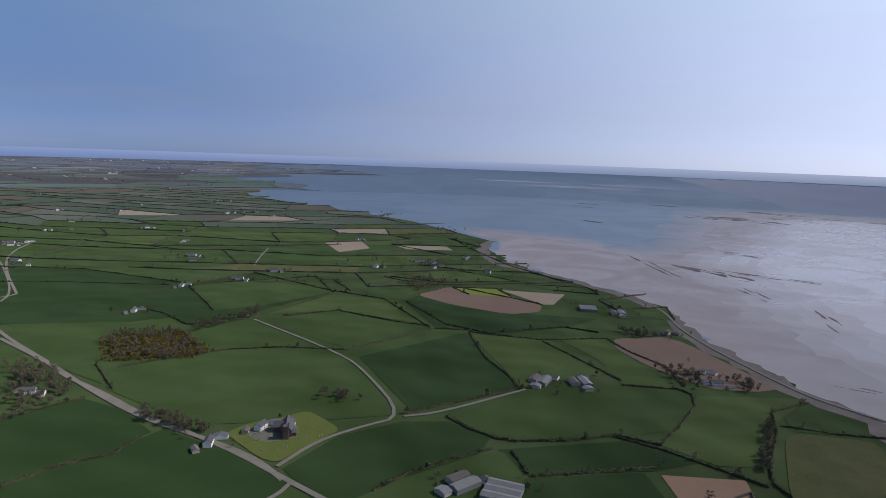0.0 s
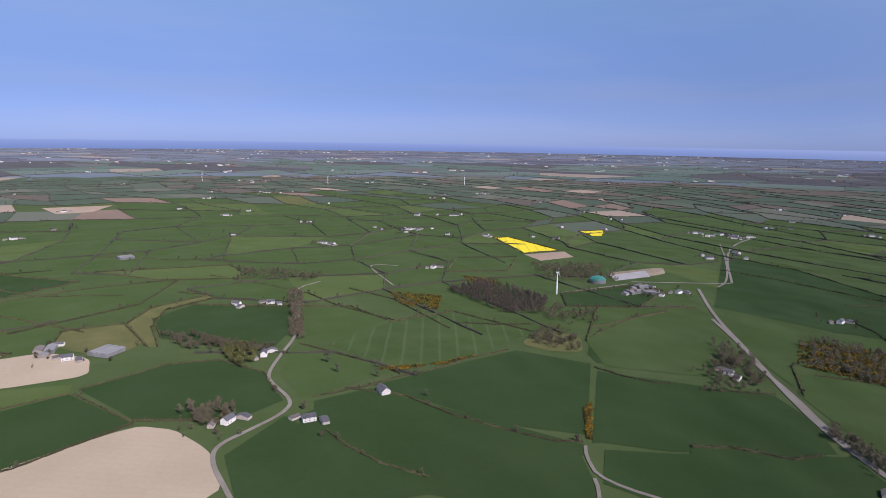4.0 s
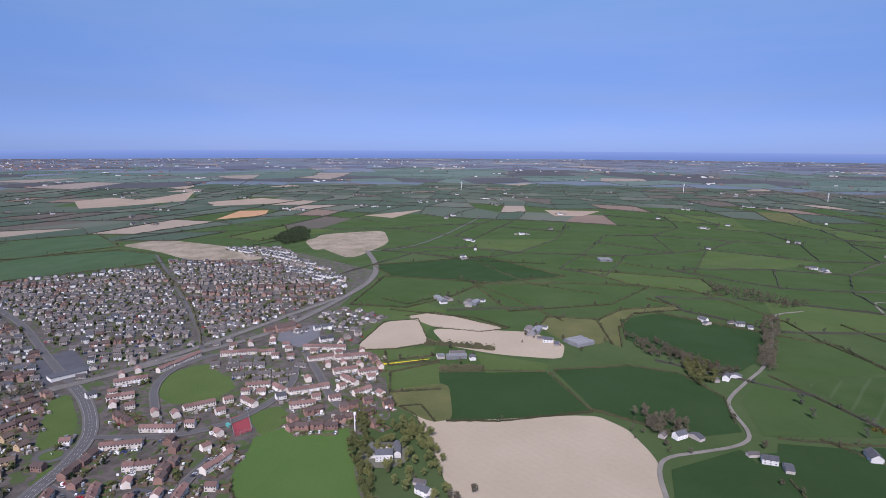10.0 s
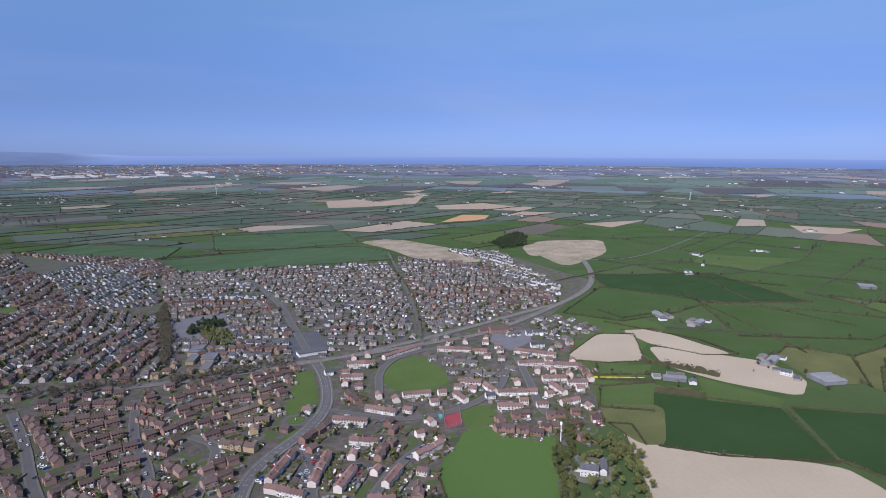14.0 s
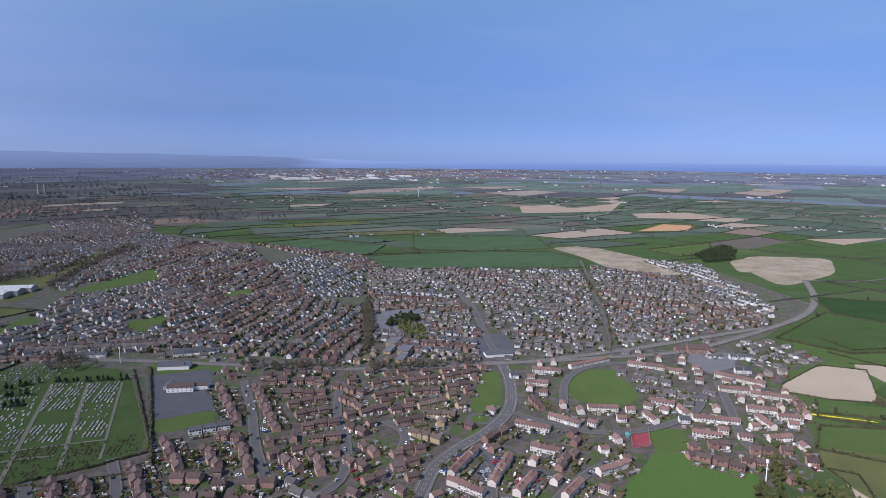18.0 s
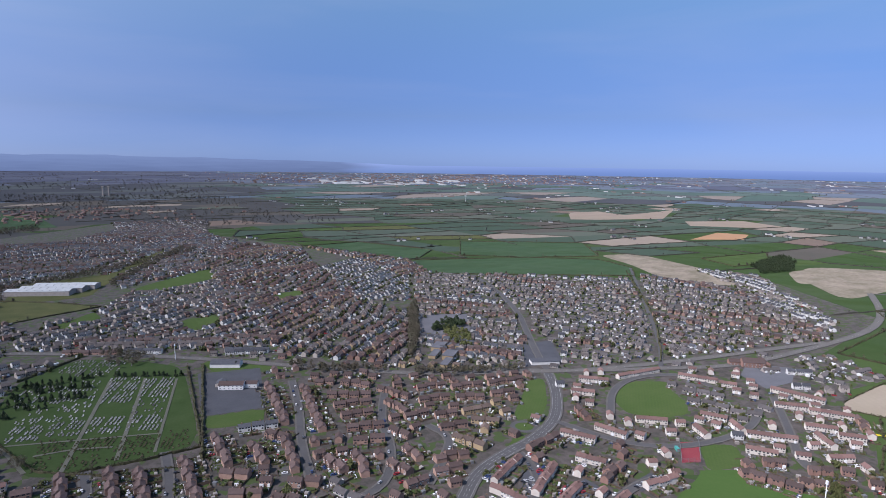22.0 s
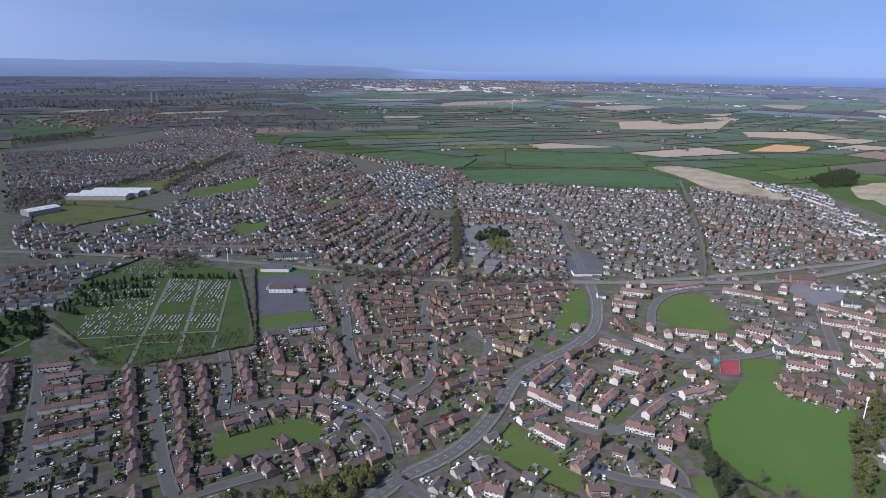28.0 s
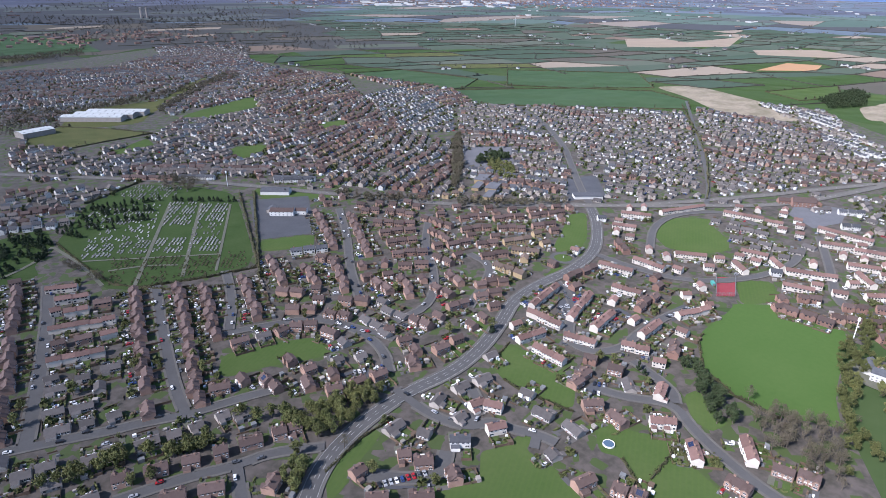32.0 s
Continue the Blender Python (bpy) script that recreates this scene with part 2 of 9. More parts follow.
CROWN = {
    "mixed": surface("spring_leaves", (0.090, 0.105, 0.034), (0.155, 0.155, 0.055), scale=0.05, fine=0.5, vary=0.5),
    "dark": surface("evergreen_leaves", (0.034, 0.052, 0.022), (0.052, 0.070, 0.030), scale=0.1, fine=0.6, vary=0.35),
    "bare": surface("bare_twigs", (0.125, 0.102, 0.074), (0.090, 0.086, 0.050), scale=0.05, fine=0.5, vary=0.35),
    "yew": surface("yew_needles", (0.020, 0.036, 0.018), (0.034, 0.050, 0.024), scale=0.1, fine=0.6, vary=0.3),
    "conifer": surface("larch_twigs", (0.072, 0.060, 0.052), (0.100, 0.080, 0.066), scale=0.04, fine=0.5, vary=0.3),
    "gorse": surface("gorse_blossom", (0.26, 0.155, 0.012), (0.060, 0.066, 0.022), scale=0.08, fine=0.5, spread=0.25, vary=0.3),
}
STEEL = surface("sheet_steel", (0.20, 0.205, 0.21), (0.14, 0.145, 0.15), rough=0.6, scale=0.1, fine=1.5, vary=0.15)
WHITE = surface("white_steel", (0.80, 0.80, 0.80), (0.70, 0.70, 0.70), rough=0.45, scale=0.1, fine=1.5)
PALE_STEEL = surface("pale_sheet_steel", (0.50, 0.51, 0.50), (0.40, 0.41, 0.40), rough=0.6, scale=0.1, fine=1.5, vary=0.2)
TYRE = surface("tyre_rubber", (0.02, 0.02, 0.02), rough=0.8)
WHITE_STONE = surface("pale_marble", (0.44, 0.44, 0.43), (0.30, 0.30, 0.29), vary=0.4, scale=0.4, fine=3)
STONE = surface("headstone", (0.32, 0.31, 0.30), (0.13, 0.13, 0.13), vary=0.7, scale=0.4, fine=3)
PATH = surface("gravel_path", (0.125, 0.122, 0.098), (0.095, 0.098, 0.070), scale=0.1, fine=0.8)
SHRUB = surface("garden_shrub_leaves", (0.062, 0.078, 0.026), (0.115, 0.118, 0.045), scale=0.2, fine=1.2, vary=0.55)
PANEL = surface("solar_cells", (0.02, 0.03, 0.07), (0.03, 0.04, 0.09), rough=0.25, scale=0.5, fine=3, spec=0.5)
FENCE = surface("garden_fence", (0.16, 0.11, 0.075), (0.11, 0.08, 0.06), vary=0.4, scale=0.2, fine=2)

# far fields greyed and blued: distance haze mixed into their base colours
HAZED_FIELDS = [surface("far_" + n, a, b, scale=0.006, fine=0.05, spread=0.7, spec=0.04) for n, a, b in (
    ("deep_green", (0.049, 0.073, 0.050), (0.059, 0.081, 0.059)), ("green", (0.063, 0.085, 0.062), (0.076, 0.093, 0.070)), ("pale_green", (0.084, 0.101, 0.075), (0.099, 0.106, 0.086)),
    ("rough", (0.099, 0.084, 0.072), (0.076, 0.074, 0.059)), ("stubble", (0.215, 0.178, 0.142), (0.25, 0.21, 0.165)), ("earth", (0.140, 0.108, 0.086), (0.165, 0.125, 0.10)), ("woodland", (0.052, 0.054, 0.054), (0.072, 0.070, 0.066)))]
# distance haze mixed into the base colours; the faint set carries more of it
HAZE_TINTED = [surface("distant_" + n, a, b, scale=0.004, fine=0.03, spread=0.7, spec=0.04) for n, a, b in (
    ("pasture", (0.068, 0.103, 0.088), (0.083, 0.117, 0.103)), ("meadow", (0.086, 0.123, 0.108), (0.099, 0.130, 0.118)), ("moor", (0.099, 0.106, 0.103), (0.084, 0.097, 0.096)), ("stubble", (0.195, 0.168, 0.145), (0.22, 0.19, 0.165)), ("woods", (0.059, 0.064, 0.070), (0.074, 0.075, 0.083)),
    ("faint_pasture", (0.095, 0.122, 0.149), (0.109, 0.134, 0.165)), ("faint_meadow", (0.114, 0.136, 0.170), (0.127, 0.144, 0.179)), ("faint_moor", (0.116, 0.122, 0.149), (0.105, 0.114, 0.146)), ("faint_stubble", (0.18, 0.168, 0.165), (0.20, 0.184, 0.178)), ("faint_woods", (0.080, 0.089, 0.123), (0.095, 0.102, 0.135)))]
# far foliage in greyer colours than the near, to carry distance haze
HAZED_HEDGE = surface("far_hedge_leaves", (0.050, 0.054, 0.040), (0.078, 0.070, 0.054), scale=0.03, fine=0.3, vary=0.3)
HAZED_LEAVES = surface("far_leaves", (0.060, 0.064, 0.056), (0.108, 0.093, 0.078), scale=0.03, fine=0.3, vary=0.4)

# land across the lough, distance haze painted into its pale blue
HAZED_COAST = surface("far_coast_land", (0.27, 0.295, 0.36), (0.32, 0.345, 0.41), scale=0.003, fine=0.02, spread=0.7, spec=0.04)

# ---- mesh helpers ----
rng = np.random.default_rng(7)


def mesh_of(name, verts, faces, mats, slots=None):
    """A mesh from arrays of points and of faces that all have the same number of corners."""
    verts, faces = np.asarray(verts, np.float32), np.asarray(faces, np.int32)
    me = bpy.data.meshes.new(name)
    n, k = faces.shape
    me.vertices.add(len(verts))
    me.vertices.foreach_set("co", verts.ravel())
    me.loops.add(n * k)
    me.loops.foreach_set("vertex_index", faces.ravel())
    me.polygons.add(n)
    me.polygons.foreach_set("loop_start", np.arange(0, n * k, k, dtype=np.int32))
    for m in mats if isinstance(mats, (list, tuple)) else [mats]:
        me.materials.append(m)
    if slots is not None:
        me.polygons.foreach_set("material_index", np.asarray(slots, np.int32))
    me.update(calc_edges=True)
    me.shade_flat()
    return me


def flat(name, points, z, material):
    me = bpy.data.meshes.new(name)
    me.from_pydata([(x, y, z) for x, y in points], [], [list(range(len(points)))])
    me.update()
    if me.polygons[0].normal.z < 0:
        me.flip_normals()
    me.materials.append(material)
    return new(name, me)


def part(name, data, material, parent, label=""):
    if isinstance(data, bmesh.types.BMesh):
        me = bpy.data.meshes.new(name)
        data.to_mesh(me)
        data.free()
        data = me
    if material:
        data.materials.append(material)
    ob = new(name, data)
    ob.parent = parent
    return tagged(ob, label)


def inside(points, poly):
    """Which of the points lie in the polygon."""
    p, q = np.atleast_2d(points), np.asarray(poly, float)
    odd = np.zeros(len(p), bool)
    for (x1, y1), (x2, y2) in zip(q, np.roll(q, -1, 0)):
        if y1 != y2:
            odd ^= ((y1 > p[:, 1]) != (y2 > p[:, 1])) & (p[:, 0] < (x2 - x1) * (p[:, 1] - y1) / (y2 - y1) + x1)
    return odd


def scatter(poly, n):
    q = np.asarray(poly, float)
    got = np.zeros((0, 2))
    while len(got) < n:
        p = q.min(0) + rng.random((n * 4, 2)) * (q.max(0) - q.min(0))
        got = np.vstack([got, p[inside(p, q)]])
    return got[:n]


BOX = np.array([(x, y, z) for z in (0, 1) for y in (-0.5, 0.5) for x in (-0.5, 0.5)])
BOX_FACES = np.array([(0, 2, 3, 1), (4, 5, 7, 6), (0, 1, 5, 4), (2, 6, 7, 3), (0, 4, 6, 2), (1, 3, 7, 5)])


class Build:
    """Boxes and prisms gathered into one mesh of quads."""

    def __init__(self):
        self.v, self.f, self.s, self.n = [], [], [], 0

    def add(self, verts, faces, slot=0):
        self.v.append(np.asarray(verts, float))
        self.f.append(np.asarray(faces) + self.n)
        self.s.append(np.full(len(faces), slot))
        self.n += len(verts)
        return self

    def box(self, cx, cy, z, w, d, h, slot=0, turn=0.0):
        v = BOX * (w, d, h)
        c, s = math.cos(turn), math.sin(turn)
        v = np.stack([v[:, 0] * c - v[:, 1] * s + cx, v[:, 0] * s + v[:, 1] * c + cy, v[:, 2] + z], 1)
        return self.add(v, BOX_FACES, slot)

    def mesh(self, name, mats):
        return mesh_of(name, np.vstack(self.v), np.vstack(self.f), mats, np.concatenate(self.s))


# ---- the ground, the lough and the distance ----
FAR, RIM, BEYOND = 4290, 3400, 10500  # the ground sheet; where the land begins to rise; how far off the rising land stands for
ring = [(FAR * math.cos(a), FAR * math.sin(a)) for a in np.linspace(0, 2 * math.pi, 97)[:-1]]
ground = flat("ground", ring, 0.0, GROUND)
tagged(ground, "open green farmland reaching the horizon", "ground", kind="structure")

SHORE = [(470, -900), (400, 100), (379, 338), (368, 480), (338, 566), (306, 748), (326, 887), (264, 1014), (203, 1100), (99, 1229),
         (87, 1418), (123, 1552), (-100, 1956), (-390, 2277), (-854, 2765), (-1080, 3200), (-900, 3500), (-960, 4000), (-700, 4600)]
TIDE = [(math.sin(a) * FAR * 0.998, math.cos(a) * FAR * 0.998) for a in np.linspace(-0.14, 1.75, 24)]
LOUGH = SHORE + TIDE


def wet(name, base, other, rough, scale, lo, hi, bump=0.05):
    m = surface(name, base, other, rough=rough, scale=scale, fine=scale * 8, spread=0.5, spec=0.5)
    nt = m.node_tree
    b = nt.nodes["Principled BSDF"]
    n = nt.nodes.new("ShaderNodeTexNoise")
    n.inputs["Scale"].default_value, n.inputs["Detail"].default_value, n.inputs["Distortion"].default_value = scale * 1.7, 6, 1.5
    geo = nt.nodes.new("ShaderNodeNewGeometry")
    nt.links.new(geo.outputs["Position"], n.inputs["Vector"])
    r = nt.nodes.new("ShaderNodeMapRange")
    r.inputs["From Min"].default_value, r.inputs["From Max"].default_value = 0.38, 0.62
    r.inputs["To Min"].default_value, r.inputs["To Max"].default_value = lo, hi
    nt.links.new(n.outputs["Fac"], r.inputs["Value"])
    nt.links.new(r.outputs[0], b.inputs["Roughness"])
    return m


WATER = wet("lough_water", (0.068, 0.112, 0.170), (0.078, 0.122, 0.178), 0.3, 0.0012, 0.33, 0.38)
# the silt tones are raised to carry the sky's sheen on wet ground
MUD_TONES, SILT_SHEEN_TONES = ((0.225, 0.172, 0.165), (0.265, 0.205, 0.196)), ((0.43, 0.375, 0.375), (0.49, 0.44, 0.44))
MUD = wet("wet_mudflat", *MUD_TONES, 0.3, 0.0035, 0.32, 0.46)
WEED = surface("weedy_shore", (0.085, 0.072, 0.066), (0.155, 0.130, 0.118), scale=0.03, fine=0.3)
tagged(flat("water", LOUGH, 0.03, WATER), "calm blue lough water at low tide", "water", kind="structure")
SHELF = [(480, -860), (404, 100), (384, 340), (373, 482), (344, 570), (312, 748), (330, 900), (262, 1030), (215, 1110), (130, 1240), (112, 1400), (160, 1530)]
MUDLINE = SHELF + [(70, 1740), (200, 1690), (330, 1610), (400, 1470), (480, 1380), (620, 1500), (860, 2000), (1260, 2750), (1700, 2850), (2400, 2500), (3300, 1900), (4700, 900), (4800, 0)]
LOWLINE = SHELF + [(-20, 1890), (190, 1815), (370, 1780), (430, 1590), (470, 1500), (560, 1680), (800, 2250), (1190, 3120), (1900, 2900), (2500, 2600), (3400, 2000), (4750, 950), (4850, 0)]
SILT = wet("sheen_pale_silt", *SILT_SHEEN_TONES, 0.3, 0.003, 0.22, 0.34)


def softened(points, rounds=2, cut=0.25):
    """A closed outline with its corners rounded."""
    p = np.asarray(points, float)
    for _ in range(rounds):
        n = np.roll(p, -1, 0)
        p = np.stack([(1 - cut) * p + cut * n, cut * p + (1 - cut) * n], 1).reshape(-1, 2)
    return p


def wavy(points, size):
    p = softened(points, 3)
    a = np.arange(len(p))
    return [tuple(q) for q in p + size * np.c_[np.sin(a * 0.9) + 0.6 * np.sin(a * 2.3), np.cos(a * 1.1) + 0.6 * np.sin(a * 1.9)]]


def blend(a, b, k):
    return tuple(tuple((1 - k) * p + k * q for p, q in zip(x, y)) for x, y in zip(a, b))


# the water thins over the flats, and the mud pales towards the outer silt
for k in range(5):
    reach = np.asarray(LOWLINE) + (np.asarray(MUDLINE) - LOWLINE) * k / 5
    film = wet("shallow_film", *blend(((0.073, 0.117, 0.174),) * 2, MUD_TONES, (k + 1) / 6), 0.3, 0.0025, 0.33, 0.40)
    tagged(flat("shallows", wavy(reach, 9), 0.035 + 0.004 * k, film), "thin sheet of water over the mudflat", "water", kind="structure")
tagged(flat("mudflat", wavy(MUDLINE, 9), 0.06, MUD), "wide wet grey-brown mudflat with shallow pools", "mudflat", kind="structure")
OUTER = [(570, 1430), (690, 1560), (960, 2000), (1290, 2600), (1900, 2500), (3300, 1880), (4650, 900), (4700, 100), (900, -300), (560, 300), (430, 560), (450, 760), (430, 900), (480, 1040), (450, 1180), (500, 1300)]
# this paling stands for sky reflected in the silt, put into base colour
for k in range(5):
    paler = wet("paling_silt", *blend(MUD_TONES, SILT_SHEEN_TONES, (k + 1) / 6), 0.3, 0.003, 0.30 - 0.015 * k, 0.44 - 0.02 * k) if k < 4 else SILT
    tagged(flat("silt_flat", wavy(np.asarray(OUTER) + (38 * k, -10 * k), 12), 0.065 + 0.004 * k, paler), "pale shining wet silt far out on the flats", "mudflat", kind="structure")


def strip(points, width):
    """Left and right edges of a band along a line, its bends rounded."""
    p = np.asarray(points, float)
    if len(p) > 2:
        for _ in range(2):
            q = np.empty((2 * len(p) - 2, 2))
            q[0::2], q[1::2] = 0.75 * p[:-1] + 0.25 * p[1:], 0.25 * p[:-1] + 0.75 * p[1:]
            p = np.vstack([p[:1], q, p[-1:]])
    gaps = np.linalg.norm(np.diff(p, axis=0), axis=1)
    if width_steps := [max(1, int(g / 12)) for g in gaps]:
        p = np.vstack([p[i] + (p[i + 1] - p[i]) * np.linspace(0, 1, n, endpoint=False)[:, None] for i, n in enumerate(width_steps)] + [p[-1:]])
    d = np.gradient(p, axis=0)
    d /= np.linalg.norm(d, axis=1)[:, None] + 1e-9
    side = np.stack([-d[:, 1], d[:, 0]], 1)
    w = np.asarray(width, float)
    w = w[:, None] if w.ndim else w
    return p, side, p + side * w / 2, p - side * w / 2


def band(name, left, right, z, material, thick=0.0):
    n = len(left)
    v = np.vstack([np.c_[left, np.full(n, z)], np.c_[right, np.full(n, z)]])
    f = [(i + n, i + n + 1, i + 1, i) for i in range(n - 1)]
    if thick:
        v = np.vstack([v, v - (0, 0, thick)])
        f += [(i, i + 1, i + 1 + 2 * n, i + 2 * n) for i in range(n - 1)] + [(i + 3 * n, i + 1 + 3 * n, i + 1 + n, i + n) for i in range(n - 1)]
    return mesh_of(name, v, f, material)


# weed and stones along the tide line
_, _, sl, sr = strip(SHORE[1:12], 26)
for k in range(len(sl)):
    sl[k] += rng.normal(0, 4, 2)
    sr[k] += rng.normal(0, 4, 2)
tagged(new("foreshore", band("foreshore", sl, sr, 0.09, WEED)), "dark weedy stones along the tide line", "foreshore", kind="structure")
# low islands, each between its two ends
for k, (x0, y0, x1, y1, wide) in enumerate(((650, 3060, 752, 2995, 12), (600, 2830, 690, 2780, 8), (1035, 3130, 1150, 3035, 22), (490, 2195, 545, 2112, 10), (280, 5800, 1160, 5600, 150), (560, 5000, 1500, 4700, 160), (1000, 4300, 1900, 3900, 90), (1300, 5600, 2300, 5000, 200), (1500, 4050, 2200, 3650, 60))):
    c, h = np.array(((x0 + x1) / 2, (y0 + y1) / 2)), np.array(((x1 - x0) / 2, (y1 - y0) / 2))
    side = np.array((-h[1], h[0])) / np.linalg.norm(h)
    t = np.linspace(0, 2 * math.pi, 41)[:-1]
    r = 1 + 0.12 * np.sin(5 * t + k) + 0.1 * np.sin(9 * t + 2 * k)
    pts = c + h * np.cos(t)[:, None] + side * (wide * r * np.sin(t))[:, None]
    isle = flat("island", [tuple(p) for p in pts], 0.9 + 0.02 * k, WEED if y0 < 3400 else HAZED_COAST)
    tagged(isle, "low weedy island in the shallow lough, haze-pale when far off", "island", kind="structure")

# weed on the flats, in broken streaks along the tide's runs
beds = np.random.default_rng(41)
for k, (x0, y0, x1, y1, wide, many) in enumerate(((1040, 2540, 1140, 2400, 90, 9), (1160, 2520, 1290, 2330, 80, 8), (1430, 2880, 1590, 2680, 60, 8), (1380, 2560, 1480, 2420, 50, 5), (1600, 2560, 1830, 2420, 50, 6), (425, 1370, 435, 1150, 16, 7), (500, 1280, 560, 1140, 34, 12), (560, 1220, 680, 1130, 16, 8), (520, 1060, 520, 960, 14, 6), (555, 900, 530, 790, 10, 5), (690, 1500, 780, 1380, 26, 5), (384, 585, 430, 560, 6, 5))):
    run = np.array((x1 - x0, y1 - y0), float)
    size = np.linalg.norm(run)
    run /= size
    side = np.array((-run[1], run[0]))
    V, F = [], []
    for _ in range(many):
        c = np.array((x0, y0)) + run * size * beds.uniform(0, 1) + side * beds.normal(0, wide * 0.5)
        a, b = size * beds.uniform(0.10, 0.26), wide * beds.uniform(0.08, 0.2)
        t = np.linspace(0, 2 * math.pi, 25)[:-1]
        r = 1 + 0.25 * np.sin(3 * t + beds.uniform(0, 6)) + 0.2 * np.sin(7 * t + beds.uniform(0, 6))
        bend = 0.5 * b * np.cos(2 * t + beds.uniform(0, 6))
        q = c + run * (a * np.cos(t))[:, None] + side * (b * r * np.sin(t) + bend)[:, None]
        n = len(V)
        V += [(*c, 0.10 + 0.01 * len(F) / 24)] + [(*p, 0.10 + 0.01 * len(F) / 24) for p in q]
        F += [(n, n + 1 + i, n + 1 + (i + 1) % 24) for i in range(24)]
    tagged(new("weed_bed", mesh_of("weed_bed", V, F, WEED)), "dark weed bed broken into streaks on the mudflat", "weed bed", kind="structure")


def backdrop():
    """Sea and far coast as a self-lit ring, haze put into its colours."""
    m = bpy.data.materials.new("far_distance")
    m.use_nodes = True
    nt = m.node_tree
    nt.nodes.clear()
    N = nt.nodes.new
    geo = N("ShaderNodeNewGeometry")
    sep = N("ShaderNodeSeparateXYZ")
    nt.links.new(geo.outputs["Position"], sep.inputs[0])

    def math_node(op, a, b=None, clamp=False):
        n = N("ShaderNodeMath")
        n.operation, n.use_clamp = op, clamp
        for k, v in enumerate((a, b)):
            if v is None:
                continue
            if isinstance(v, (int, float)):
                n.inputs[k].default_value = v
            else:
                nt.links.new(v, n.inputs[k])
        return n.outputs[0]

    def blend(f, a, b):
        n = N("ShaderNodeMix")
        n.data_type = "RGBA"
        for key, v in (("Factor", f), ("A", a), ("B", b)):
            if isinstance(v, tuple):
                n.inputs[key].default_value = (*v, 1)
            else:
                nt.links.new(v, n.inputs[key])
        return n.outputs["Result"]

    stretch = N("ShaderNodeMapping")
    stretch.inputs["Scale"].default_value = (1, 1, 14)
    nt.links.new(geo.outputs["Position"], stretch.inputs[0])

    def spots(scale, detail):
        n = N("ShaderNodeTexNoise")
        n.inputs["Scale"].default_value, n.inputs["Detail"].default_value = scale, detail
        nt.links.new(stretch.outputs[0], n.inputs["Vector"])
        return n.outputs["Fac"]

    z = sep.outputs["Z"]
    sea = blend(math_node("POWER", math_node("DIVIDE", math_node("SUBTRACT", z, FOOT), 75.0, True), 1.4), GLOW_SEA[0], GLOW_SEA[1])
    # colour paled on the sunward side, as haze whitens there
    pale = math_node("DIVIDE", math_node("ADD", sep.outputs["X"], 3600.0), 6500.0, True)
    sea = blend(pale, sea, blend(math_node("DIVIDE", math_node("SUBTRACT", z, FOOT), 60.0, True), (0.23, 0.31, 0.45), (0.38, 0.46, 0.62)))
    # a mountain coast on one side, its haze blue painted on, seen over the bay
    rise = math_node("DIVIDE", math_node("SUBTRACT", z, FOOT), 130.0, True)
    hills = blend(math_node("ADD", rise, math_node("MULTIPLY", math_node("SUBTRACT", spots(0.004, 5), 0.5), 0.7), True), GLOW_HILLS[0], GLOW_HILLS[1])
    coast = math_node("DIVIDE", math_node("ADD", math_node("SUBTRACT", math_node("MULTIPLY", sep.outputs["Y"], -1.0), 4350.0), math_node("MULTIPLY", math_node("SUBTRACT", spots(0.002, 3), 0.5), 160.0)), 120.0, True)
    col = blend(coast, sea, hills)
    # the ring emits its colours itself, unlit by the sun
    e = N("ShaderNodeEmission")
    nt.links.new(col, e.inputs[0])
    out = N("ShaderNodeOutputMaterial")
    nt.links.new(e.outputs[0], out.inputs[0])
    n = 256
    a = np.linspace(0, 2 * math.pi, n, endpoint=False)
    yaw = np.degrees(np.arctan2(-np.cos(a), np.sin(a)))  # heading of each column
    yaw = np.where(yaw < -90, yaw + 360, yaw)
    top = 177 + 44 * np.clip((yaw - 150) / 25, 0, 1) ** 0.6 * np.clip((235 - yaw) / 30, 0, 1) * (1 + 0.06 * np.sin(a * 41) + 0.05 * np.sin(a * 97))
    r = FAR - 8
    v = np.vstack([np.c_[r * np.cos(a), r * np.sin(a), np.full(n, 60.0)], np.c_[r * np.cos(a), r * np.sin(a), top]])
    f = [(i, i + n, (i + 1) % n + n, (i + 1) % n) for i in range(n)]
    tagged(new("backdrop", mesh_of("backdrop", v, f, m)), "self-lit sea and haze-painted mountain coast on the horizon", "backdrop", kind="structure")


GLOW_HILLS = ((0.140, 0.195, 0.335), (0.205, 0.285, 0.470))
GLOW_SEA, FOOT = ((0.165, 0.265, 0.520), (0.265, 0.380, 0.690)), 138.0
backdrop()

# ---- fields, greens and yards ----
PATCHES = []
LAND_WORDS = {
    "farm_dark": "deep green pasture field", "farm_mid": "green pasture field", "farm_light": "light green pasture field", "farm_striped": "green pasture with pale mowing stripes",
    "farm_far": "wide pasture behind the town, tinted blue-green for haze", "farm_yellow": "yellow-green young crop field", "lawn": "mown public green between the houses", "pitch": "wide mown playing field", "sand": "pale bare harrowed field",
    "tan": "pale stubble field", "orange": "orange bare earth field", "plough": "dark brown ploughed field", "plough_red": "reddish tilled field", "scrub": "rough tussocky pasture",
    "rape": "bright yellow flowering rape field", "dirt": "cleared building land of bare earth", "yard": "pale concrete farm yard", "clubyard": "dark asphalt car park",
    "schoolyard": "grey asphalt school yard", "red": "red surfaced ball court", "cemetery": "mown cemetery lawn with paths", "churchyard": "mown churchyard grass with graves"}


